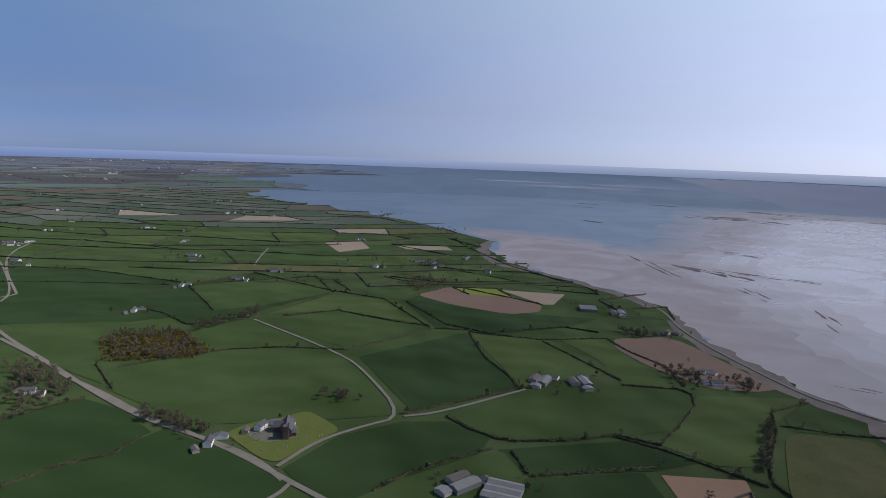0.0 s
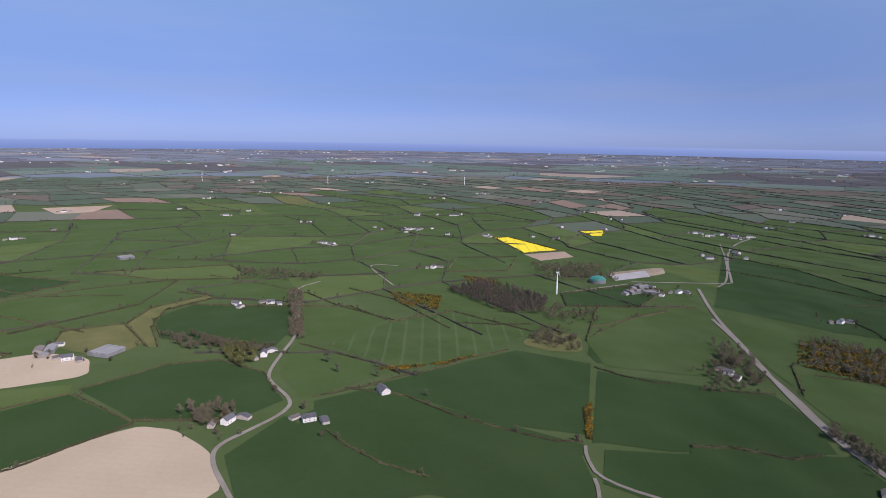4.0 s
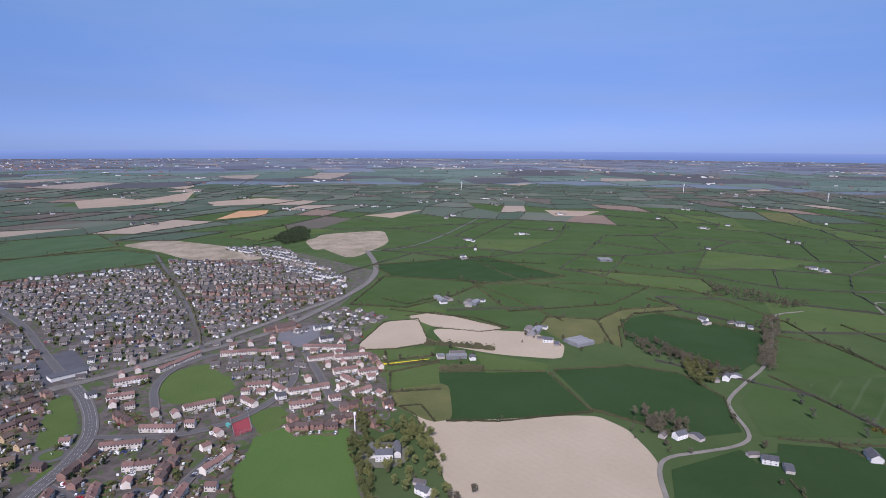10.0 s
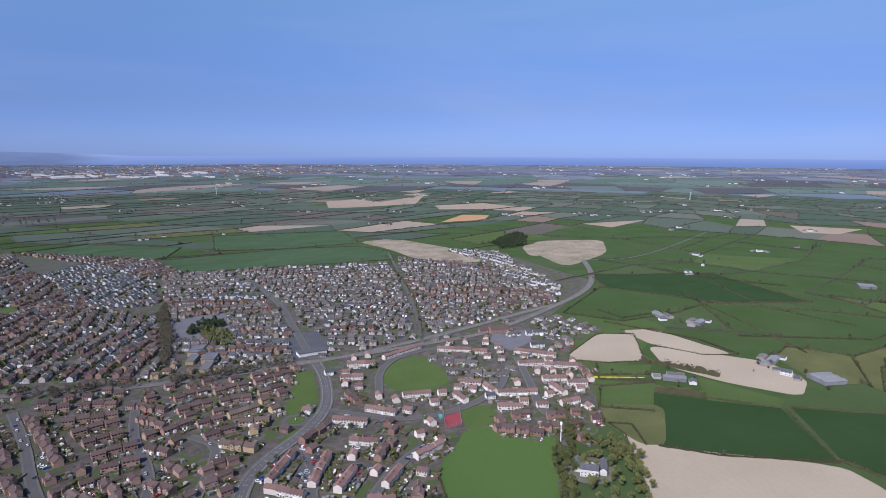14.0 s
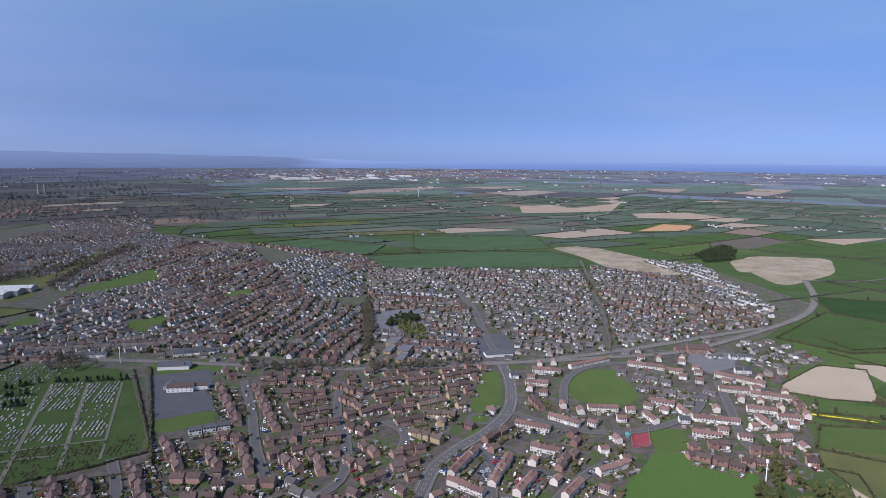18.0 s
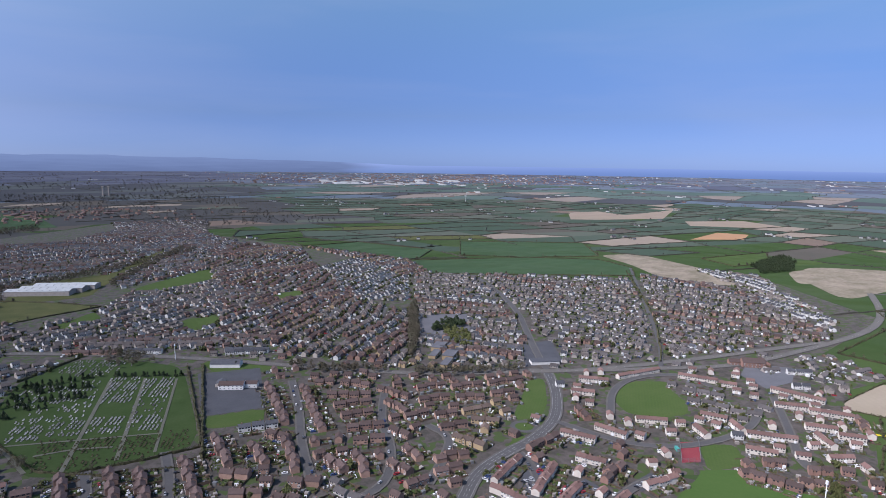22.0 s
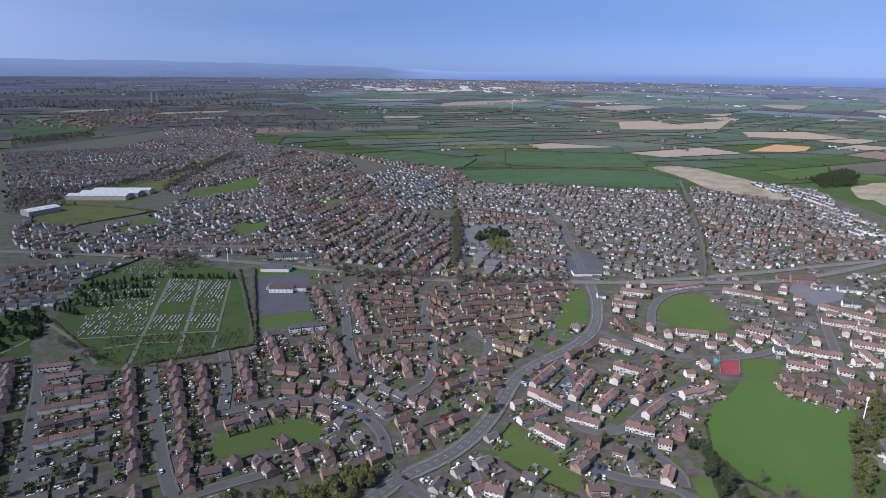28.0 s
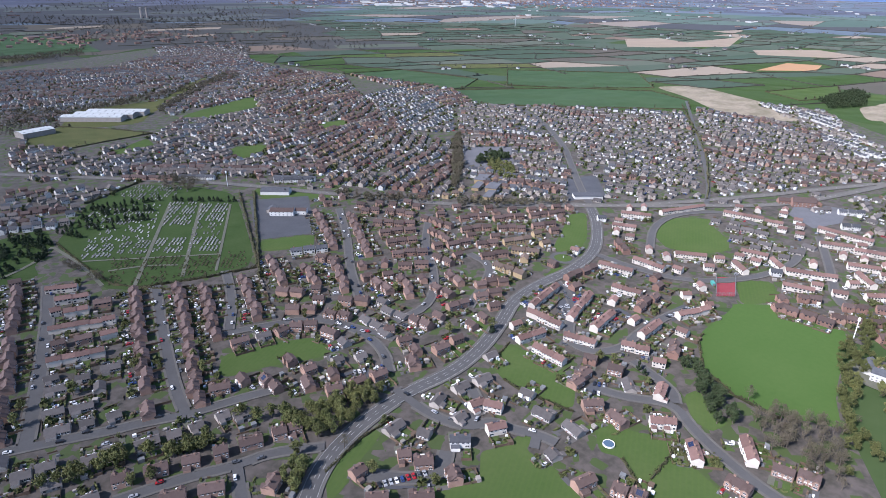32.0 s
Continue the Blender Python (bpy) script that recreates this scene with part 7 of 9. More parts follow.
# ---- the town, street by street ----
row("bt", (67.1, -493.7), (66.6, -425.2))
row("bt", (66.6, -413.8), (66.8, -354.1))
row("pk", (49.5, -480.1), (29.4, -476.3))
row("pk", (43.5, -457.6), (22.9, -455.9))
row("pk", (46.4, -440.4), (39.9, -441.2))
row("pk", (38.3, -436), (23.7, -435))
row("bt", (22.4, -441.6), (7.5, -440))
row("pk", (47.2, -416.1), (8.8, -411.4))
row("bt", (46.1, -395.2), (37.4, -395.6))
row("bt", (33.5, -395.6), (22.6, -395.7))
row("pk", (19, -393.7), (9.3, -394.7))
row("pk", (47.7, -375.4), (17.5, -373.9))
row("gr", (49.9, -357.7), (41.7, -359.3))
row("gr", (34.3, -352.2), (25.9, -351.9))
row("gr", (21.4, -355.8), (9.8, -354.6))
row("gr", (49.2, -346.7), (37.2, -345.9))
row("gr", (50.1, -324.3), (38.7, -324.3))
row("gr", (38, -321.8), (25, -322.1))
row("gr", (49.3, -308.1), (35.2, -307))
row("gr", (32.7, -307.1), (26.4, -307.1))
row("gr", (21.3, -305.9), (13.4, -306.7))
row("bt", (-6.2, -453.9), (-2, -376.2))
row("bt", (-2.2, -371.7), (-0.5, -318.2))
row("bt", (0.3, -306.3), (0.6, -293.9))
row("bt", (-34.3, -443.9), (-28.6, -364.7))
row("bt", (-28.9, -356.3), (-21.7, -292))
row("bt", (-51.1, -434.7), (-42.7, -355.4))
row("bt", (-79.2, -436.6), (-73.2, -367.5))
row("gr", (61.2, -280.1), (42.6, -279.4))
row("gr", (33.5, -277.7), (14.5, -276.8))
row("gr", (12.5, -276.6), (-2.7, -277.3))
row("gr", (-3.7, -276.8), (-11.4, -276.3))
row("gr", (-14.2, -276.7), (-21.9, -277.9))
row("gr", (-28.2, -278.9), (-34.1, -279.8))
row("gr", (-35, -276.2), (-45, -277))
row("bt", (21.9, -255.1), (13.5, -254.3))
row("bt", (8.9, -253.8), (-2.5, -252.7))
row("bt", (-7.4, -252.9), (-16.1, -251.4))
row("bt", (-21.1, -251.7), (-28.7, -251))
row("bt", (-32.9, -251.8), (-45.2, -251))
row("bt", (-49.2, -251.6), (-64.7, -249.7))
row("bt", (4.6, -234.2), (-7, -232.1))
row("bt", (-10.2, -231.1), (-23.1, -228.5))
row("bt", (-36.7, -215.6), (-43.5, -223.4))
row("gr", (34.2, -250), (26.6, -250.9))
row("bt", (-49.1, -345.3), (-61.9, -345.7))
row("gr", (-65.2, -347.7), (-75.8, -347.3))
row("bt", (-77.1, -344.3), (-85.4, -347.6))
row("bt", (-88, -348.7), (-104, -339.9))
row("bt", (-106, -334.8), (-112.3, -323.4))
row("gr", (-112.7, -318.6), (-114, -310.4))
row("gr", (-98.7, -299), (-104.7, -299.8))
row("gr", (-111.2, -296.3), (-119.1, -296.1))
row("bt", (-79.1, -296), (-87.6, -297.1))
row("bt", (-79.6, -289.4), (-78.5, -276.3))
row("bt", (-84.3, -271.9), (-94.2, -271.1))
row("bt", (-98.3, -271.3), (-108, -272.6))
row("bt", (-111.2, -272.1), (-121.3, -273.4))
row("bt", (-28, -303), (-41.7, -301.3))
row("bt", (-59, -300.8), (-61.5, -284.5))
row("bt", (-174.8, -545.6), (-159.3, -454.4))
row("bt", (-201.2, -524.5), (-178.1, -427.2))
row("bt", (-215.1, -529.7), (-229.3, -518.5))
row("bt", (-235.1, -515.5), (-255.4, -494))
row("bt", (-211.1, -493.7), (-243.7, -471.4))
row("bt", (-205.3, -468.3), (-238.5, -461.4))
row("bt", (-201.3, -444.2), (-228.2, -438.4))
row("rd", (-195.8, -421.5), (-224.2, -411.5))
row("bt", (-190.3, -399.6), (-212.7, -387.5))
row("bt", (-184.1, -379.9), (-176.6, -346.6))
row("bt", (-126.3, -432.9), (-123, -396.8))
row("bt", (-148.8, -426.8), (-138.6, -377.1))
row("bt", (-141, -444.6), (-152.3, -427.3))
row("wh", (-123.7, -464.2), (-153.9, -457.3))
row("bt", (-106.3, -462), (-102.8, -409.8))
row("bt", (-95, -401.7), (-110.1, -387.6))
row("bt", (-165.5, -383.4), (-164.7, -358.9))
row("bt", (-129.3, -367.5), (-145.7, -352.9))
row("bt", (-92.3, -371.9), (-110.5, -361.1))
row("bt", (-114.9, -355.2), (-126.7, -340))
row("gr", (-134.8, -338.2), (-141.2, -307.6))
row("bt", (-140.8, -298.7), (-150.4, -297.3))
row("bt", (-141.4, -279.7), (-138.7, -265.2))
row("bt", (-155.3, -279.1), (-166.7, -280.1))
row("bt", (-258, -483.9), (-270, -449.4))
row("bt", (-286.8, -465.2), (-314.7, -459))
row("bt", (-315.2, -450.1), (-345.5, -442.7))
row("bt", (-350.3, -440.1), (-387.5, -431.1))
row("bt", (-249.4, -452.5), (-253.1, -420.7))
row("bt", (-273.2, -439.8), (-302, -432.3))
row("bt", (-305, -427.6), (-327.8, -415.4))
row("bt", (-335.8, -417.5), (-359, -410.1))
row("bt", (-244.4, -415.5), (-266.9, -413.4))
row("bt", (-267.8, -405.8), (-286.3, -398.7))
row("yb", (-290.5, -397.9), (-317.5, -393.5))
row("bt", (-225.7, -401.6), (-229, -380))
row("bt", (-257.1, -382.2), (-280.8, -375.9))
row("yb", (-287.7, -381.4), (-304.3, -364.6))
row("yb", (-258.6, -364), (-268.1, -335.6))
row("bt", (-219.7, -368.5), (-216.3, -346.3))
row("bt", (-199, -355.6), (-201.7, -333.9))
row("bt", (-225.5, -341.3), (-251.3, -335.8))
row("bt", (-215.2, -326.6), (-236.5, -322))
row("bt", (-189.9, -321.5), (-207.9, -320.9))
row("bt", (-163, -320.2), (-167.2, -302.9))
row("gr", (-153, -343.4), (-159.7, -322))
row("pk", (-242.3, -294.7), (-277.4, -310))
row("pk", (-235.8, -289.3), (-243.9, -263.5))
row("pk", (-208.2, -263.3), (-228.7, -263.7))
row("pk", (-212.2, -252.2), (-218.5, -230.5))
row("pk", (-238.6, -254.4), (-248.2, -236.2))
row("pk", (-254.5, -268.6), (-290.3, -287.8))
row("pk", (-259.4, -250.9), (-285.8, -260.3))
row("rd", (-292.3, -318.1), (-327.4, -322.1))
row("pk", (-314.4, -289.9), (-322.8, -270.1))
row("rd", (-303.5, -256.8), (-331.9, -265.2))
row("pk", (-280.7, -229.8), (-302.4, -235.7))
row("pk", (-261.7, -228), (-272.3, -214.9))
row("rd", (-279.6, -203.8), (-293.8, -212.7))
row("pk", (-321.3, -235.6), (-348.6, -232.3))
row("bt", (-205.9, -210.7), (-225, -215.7))
row("rd", (-236.5, -213.9), (-241.9, -205.8))
row("gr", (-239.7, -201.3), (-232.2, -189.2))
row("bt", (-199.3, -196.1), (-211.9, -190.2))
row("bt", (-209, -183.7), (-208.7, -168.5))
row("pk", (-240.4, -178.9), (-251.9, -185.4))
row("pk", (-221.9, -167.7), (-231.9, -159.6))
row("pk", (-227.8, -146), (-218.5, -134.3))
row("pk", (-252.9, -134.4), (-240.8, -121.9))
row("bt", (-222.2, -123.2), (-225.5, -108.9))
row("bt", (-247.4, -116.6), (-256.6, -98.1))
row("bt", (-173.7, -144.3), (-180.5, -130.3))
row("bt", (-156.7, -152.5), (-169.9, -152.3))
row("gr", (-184.7, -190.3), (-185.6, -175))
row("gr", (-164.6, -176.5), (-164.4, -169.5))
row("pk", (-155, -220.5), (-161.3, -212.7))
row("gr", (-176.3, -205.5), (-180.9, -193.9))
row("gr", (-130, -233.2), (-139.3, -239.3))
row("gr", (-146.3, -240.1), (-157.2, -241.2))
row("gr", (-160.6, -240.5), (-172.1, -241.7))
row("pk", (-146.6, -221.9), (-154.7, -221.8))
row("gr", (-133.6, -218.6), (-141.5, -220.4))
row("gr", (-114.8, -219.1), (-118.5, -214.1))
row("gr", (-97.7, -226.6), (-111.2, -231))
row("wh", (-122.9, -206), (-134.6, -199.5))
row("pk", (-144.5, -202.6), (-154, -200.3))
row("bt", (-97, -208.3), (-103.6, -205.9))
row("bt", (-101.5, -200.6), (-110.8, -196.7))
row("bt", (-116.7, -187.6), (-114.3, -178.5))
row("bt", (-72.5, -207.3), (-80.2, -209.5))
row("bt", (-73.1, -191.6), (-83.5, -187.3))
row("bt", (-88.5, -183), (-102.1, -177))
row("pk", (-434.4, -402.6), (-452.8, -382.2))
row("pk", (-470.2, -385.4), (-522.8, -378))
row("pk", (-403.7, -383), (-417.9, -367.3))
row("rd", (-381.2, -352.1), (-369.8, -330.7))
row("pk", (-333.1, -325), (-345.5, -300.6))
row("pk", (-364.6, -318), (-371.4, -292.4))
row("pk", (-402.7, -309), (-420.9, -292.8))
row("bt", (66.9, -346.9), (68.7, -305.9))
row("pk", (-525.4, -356.1), (-542.4, -325))
row("pk", (-539.7, -321.5), (-546.9, -307.8))
row("pk", (-567.4, -285.9), (-576.7, -242.4))
row("pk", (-533.4, -264.4), (-548.9, -244.3))
row("pk", (-544.5, -241.1), (-560.5, -212.7))
row("pk", (-508, -226.5), (-521.8, -208.4))
row("pk", (-512.3, -203.6), (-522.3, -188.3))
row("pk", (-499.4, -213.8), (-487.3, -194.9))
row("gr", (-520, -271.5), (-520.3, -257.5))
row("pk", (-457.2, -286.5), (-465.9, -268))
row("pk", (-464.6, -262.8), (-455.4, -247.2))
row("pk", (-454.8, -244.8), (-476.3, -216.9))
row("wh", (-441.1, -249.5), (-447.7, -243.1))
row("pk", (-465, -189.7), (-479.2, -179.2))
row("pk", (-449.9, -205.2), (-455.6, -197.5))
row("pk", (-428.4, -230), (-439.7, -212.7))
row("rd", (-420.3, -213.7), (-430.1, -201.3))
row("rd", (-435.2, -189.9), (-444.2, -177))
row("pk", (-432.4, -274.2), (-423.7, -257.7))
row("bt", (-412.8, -185), (-422.9, -169.6))
row("rd", (-395.9, -208.6), (-405.7, -177.4))
row("rd", (-390.8, -213.3), (-400, -207.9))
row("rd", (-428.6, -168.1), (-438.8, -162.4))
row("wh", (-629.9, -303.9), (-648.3, -287.5))
row("gr", (-645.6, -279.3), (-685.9, -277.8))
row("gr", (-688.5, -267.8), (-714.6, -261.1))
row("wh", (-592.7, -279.7), (-604, -268.2))
row("gr", (-614.2, -320.7), (-632.4, -312.2))
row("gr", (-498, -332.1), (-514.4, -299.7))
row("gr", (-479.5, -314.4), (-493.7, -282.2))
row("gr", (-488.5, -279.3), (-501.5, -257.6))
row("bt", (-562.9, -210.5), (-541.2, -195))
row("wh", (-403.5, -403.2), (-411.2, -399.1))
row("pk", (-349.9, -238.1), (-355.5, -235))
row("pk", (-348.9, -255.9), (-354.7, -252.8))
row("bt", (-141, -315.7), (-146.1, -312.9))
row("bt", (-118.3, -393.2), (-124.1, -390))
row("bt", (-21.9, -752.9), (-70.2, -722.2))
row("wh", (-76.2, -723.8), (-111.7, -704.7))
row("bt", (-121.9, -745.3), (-173, -712.6))
row("wh", (-169.4, -673.6), (-209.5, -647.2))
row("bt", (-52.7, -782.3), (-110.3, -751.5))
row("bt", (-183.3, -726.4), (-232.8, -686))
row("dn", (-45.8, -770.1), (-171.8, -702.6))
row("wh", (-166.6, -663.1), (-205, -647.2))
row("wh", (-21.8, -750.6), (-46.1, -737.5))

# quarters farther off
district("bt", 18, (96, -933.5), (74.4, -794), (-225.9, -666.3), (-278.5, -881.4), (-291.3, -1138), (-273.8, -1291.3), (-147.2, -1092.5), (-82.5, -963), (16.2, -875.8), (65.9, -1060.8))
district("bt", 4, (164.3, -1763.4), (112, -1127.8), (16.1, -1134.8), (-206.9, -1502.6), (-434.9, -1523.7), (-412.7, -1851.4), (-343.3, -2197.3), (-70.7, -1767.8))
district("rd", 40, (-273.8, -1291.3), (-252.6, -894.9), (-220, -630.6), (-311.2, -527.1), (-432.6, -721.8), (-417.1, -809.3), (-464.3, -1120.3), (-535.6, -1396.7), (-441, -1544.7))
district("wh", 30, (-474.2, -1115.4), (-581.2, -1181.3), (-557.8, -940.3), (-474.1, -788.2), (-405.3, -824))
district("rd", 20, (-546.4, -1424.7), (-665.5, -1122.8), (-624.5, -957), (-557.8, -940.3), (-581.2, -1181.3))
district("gr", 112, (-595.9, -971.4), (-768.7, -852), (-914.6, -717.2), (-580.2, -417.7), (-460.8, -452), (-607.3, -688.9), (-578.3, -770.2), (-477.8, -777.7))
district("bt", 132, (-473.8, -771.2), (-573.4, -763.5), (-591.5, -676.8), (-440.6, -477.8), (-387, -492.1), (-363, -519.8), (-381.7, -620.2))
district("gr", 100, (-961, -748.2), (-983.8, -653.4), (-990.6, -556.7), (-815, -339.5), (-784.7, -325.9), (-575.3, -407))
district("wh", 60, (-1110.3, -725.6), (-1146.9, -616.6), (-1045.8, -528.1), (-908.2, -381.3), (-842, -351.6), (-904.8, -473.4), (-1018.3, -592.5))
district("bt", 4, (-120.1, -1085.2), (-270.7, -1277), (-429, -1503.3), (-221.1, -1516), (-105.9, -1299.1))
district("bt", 5, (81.7, -760.8), (-9.5, -722), (7, -653.4), (45.5, -611.3), (107.9, -618.4))
district("gr", 30, (-223, -2207.9), (-509.5, -2191.7), (-410.8, -1774.3), (-206.8, -1796.1))

# farms, church, works
car_park(12, -177, (-279.1, -309.6), (-291.5, -310.2), (-278.2, -282.5), (-246.6, -260.5), (-242.4, -266.9))
car_park(8, 93, (-269.6, -256.1), (-270.2, -243.6), (-298.1, -253.5), (-298.2, -266.9))
car_park(6, 135, (-228.1, -211.4), (-233.7, -205.8), (-215.6, -197.9), (-212.9, -206.4))
car_park(10, 170, (-77.1, -204.1), (-92.9, -201.3), (-106.2, -192.7), (-104.4, -184.2), (-85.8, -192.3))
car_park(6, -175, (-320, -246), (-342, -247.8), (-336.7, -236), (-316, -235))
car_park(5, 171, (-94.6, -286.8), (-111, -284.2), (-115.5, -286.3), (-129.6, -277.2), (-107.3, -275.5))
school((-374.5, -559.1))
school((-368.5, -527.8))
farmstead("sheds", (-578.8, -124.9), 111)
farmstead("sheds", (-794.8, -147))
farmstead("sheds", (-801.2, -195.6))
farmstead("grey", (-658, -6.7), 134)
farmstead("white", (-451, 70.1), 131)
farmstead("white", (-427, 124.3), 85)
farmstead("white", (-583.2, 127), 161)
farmstead("white", (-781.8, 139.1))
farmstead("white", (-772.1, 178.4))
farmstead("grey", (-1171.2, 28.6))
farmstead("white", (-1344.7, -263.6))
farmstead("white", (-653.5, -39.2))
farmstead("white", (-1131.2, -232.2))
farmstead("white", (-1160, 393.8))
farmstead("sheds", (-688.2, -54.5))
manor((-375.3, -131.2))
farmstead("white", (-334.5, -91.8))
turbine((-651.6, 543.9))
tank((-679.8, 645.5))
farmstead("sheds", (-623, 678.1))
farmstead("sheds", (-594.4, 665.1))
farmstead("white", (-878, 470.4))
farmstead("white", (-1272.3, 641.2))
farmstead("white", (-1129.1, 736))
farmstead("white", (-1094.6, 1051.4))
farmstead("white", (-1170.3, 980.5))
farmstead("white", (-1474.1, -160.2))
farmstead("white", (-1710.5, 286.6))
farmstead("white", (-2449.8, -419.6))
farmstead("white", (-1947.9, -93.2))
farmstead("white", (-343.4, 492.6))
farmstead("white", (-162.3, 413.5))
farmstead("white", (-393.7, 912.4))
farmstead("white", (-326.8, 976.5))
farmstead("white", (-293.2, 1056.8))
farmstead("white", (-389.8, 761))
farmstead("sheds", (-605.4, 644.6))
farmstead("white", (-578.4, 703))
farmstead("white", (-1178.3, 381.9))
farmstead("white", (-1283.3, 623.5))
farmstead("white", (-921.1, 1200.1))
farmstead("white", (-873.7, 1228.8))
farmstead("white", (-922.2, 1247.8))
farmstead("white", (-964.8, 1210))
farmstead("white", (-867.7, 1268.2))
farmstead("white", (-485.6, 1180.1))
church((-112.6, 438.5))
farmstead("white", (-133.4, 442.2))
farmstead("sheds", (19.6, 367.5), 39)
farmstead("grey", (43, 360.7))
farmstead("sheds", (100.3, 560))
farmstead("sheds", (139.1, 560.9))
farmstead("grey", (208.9, 856.8), -6)
farmstead("sheds", (251.3, 835.6))
farmstead("white", (265.1, 599.9))
farmstead("white", (268.8, 569))
farmstead("white", (-577.8, 1357.3))
farmstead("white", (-745, 1060.8))
farmstead("white", (-888.2, 1251.8))
farmstead("white", (-197.3, 1475.5))
farmstead("white", (-48.5, 1206.7))
farmstead("white", (48.7, 1261.8))
farmstead("white", (281.3, 742.7))
farmstead("white", (-759.2, 1564.4))
farmstead("white", (-1201.2, 1901))
mast((-402.4, -163.4), 16)
mast((-118.4, -673.3), 18)
for px, py in ((-350, -3822), (-378, -3813)):
    root = building("water_tower", (px, py), 0, "tall pale concrete tower on the far ridge", "tower", 1.0)
    part("shaft", mesh_of("shaft", *tapered([(6, -0.4), (5, 44), (6.5, 46), (6.5, 51), (0.5, 52)]), WALLS["gr"]), None, root)
for tx, ty, tall in ((-2950, -620, 34), (-3100, 420, 32), (-2700, 900, 34), (-2500, 1500, 34), (-1900, -2600, 34)):
    turbine((tx, ty), tall)


def clubhouse(at):
    root = building("clubhouse", at, 150, "white and grey club building with stepped roofs", "clubhouse")
    block(root, "hall", 0, 0, 26, 13, 5.0, 2.4, WALLS["wh"], ROOFS["bt"], 0, 6)
    block(root, "side_hall", 18, 4, 16, 10, 4.2, 2.0, WALLS["wh"], ROOFS["bt"], 0, 3)
    block(root, "store", -14, 9, 14, 9, 3.6, 1.6, WALLS["gr"], ROOFS["wh"], math.pi / 2)


clubhouse((-146, -560))
root = building("parish_hall", (-158, -625), 150, "long hall with dark slate roof and white gable", "hall")
block(root, "hall", 0, 0, 34, 15, 4.4, 3.6, WALLS["wh"], ROOFS["wh"])
root = building("red_school", (-621.8, -334.9), 140, "red brick school with steep red roofs", "school")
block(root, "main_block", 0, 0, 26, 11, 6.0, 4.5, WALLS["rd"], ROOFS["rd"], 0, 6)
block(root, "wing", 16, 8, 20, 9, 4.2, 3.0, WALLS["rd"], ROOFS["rd"], math.pi / 2, 4)
block(root, "wing", -18, 6, 16, 9, 4.0, 2.6, WALLS["rd"], ROOFS["bt"], 0, 4)

# the cemetery
GRAVE_TURN = 2.70
for plot in (((-56, -647), (-81.8, -633.4), (-60.8, -567.3), (-40.2, -578.3)), ((-84.7, -631.9), (-107.8, -615.9), (-91.2, -566.6), (-69.7, -581.2)), ((21.1, -563.3), (-1.4, -556.4), (3.7, -528.7), (26, -534.9)),
             ((-4.8, -557.3), (-28, -550.3), (-21.5, -522.5), (0.5, -529.4)), ((-32.3, -550.7), (-54.8, -541.4), (-47.5, -511), (-25.6, -521.8)), ((-58.1, -539.7), (-82.4, -528.4), (-73, -499.9), (-50.8, -510.8))):
    graves(*plot)
graves((-11, -694), (-34, -719), (-67, -705), (-81, -677), (-40, -656), full=0.5)
graves((15, -593), (-36.8, -595.5), (-28.3, -552.9), (21, -568.4), full=0.3)
graves((22, -650), (-50, -652), (-38, -600), (20, -600), full=0.4)
graves((-67.9, -575.9), (-90.6, -563.7), (-81.4, -532.8), (-59.8, -544.4), full=0.35)
graves((3.7, -528.7), (-92.1, -487.1), (-87.8, -461), (-59.7, -460), (-18.1, -466), (10.3, -473), material=HEDGE, name="grave_plots", words="low dark planted rows on the cemetery lawn", full=0.55)


def walkway(width, *points):
    ROADS.append((width, np.asarray(points, float)))
    _, _, left, right = strip(points, width)
    tagged(new("path", band("path", left, right, 0.46 + 0.004 * (len(ROADS) % 9), PATH)), "pale gravel cemetery path", "path", kind="structure")


walkway(3, (-5.9, -460), (-55.1, -640.1))
walkway(3, (-39.6, -462), (-83.1, -629))
walkway(2.2, (25.4, -528.5), (-73.9, -491.8))
walkway(2.2, (-64.1, -461), (-108.1, -612.1))
walkway(2.5, (8.6, -499.2), (-15.7, -497.2), (-40, -486))
walkway(3, (46, -572), (27.5, -527), (14, -474))
walkway(3, (99, -507), (59, -539), (46, -572))

# round tub standing in for an oval white object in a garden
root = building("paddling_pool", (-192.6, -166.4), 0, "round white tub standing for an oval white garden object", "pool")
part("wall", mesh_of("wall", *tapered([(3.4, 0), (3.4, 1.0), (3.1, 1.0), (3.1, 0.3)], 24), WHITE), None, root)
part("pool_water", mesh_of("pool_water", *tapered([(3.1, 0.75), (0.05, 0.75)], 24), WATER), None, root)
warehouse((-35, -1120), -27, 3, 92)
warehouse((68, -1035), 30, 1, 44)

# a low shop beside the main road
root = building("shop", (-441.7, -459.2), 152, "low white flat-roofed shop with dark windows", "shop")
part("hall", Build().box(0, 0, 0, 34, 14, 4.0).mesh("hall", [WALLS["wh"]]), None, root)
part("roof", Build().box(0, 0, 4.0, 35, 15, 0.4).mesh("roof", [ROOFS["wh"]]), None, root)
for x in range(-12, 13, 6):
    part("window", Build().box(x, 7.04, 0.8, 4.4, 0.1, 2.2).mesh("window", [GLASS]), None, root)

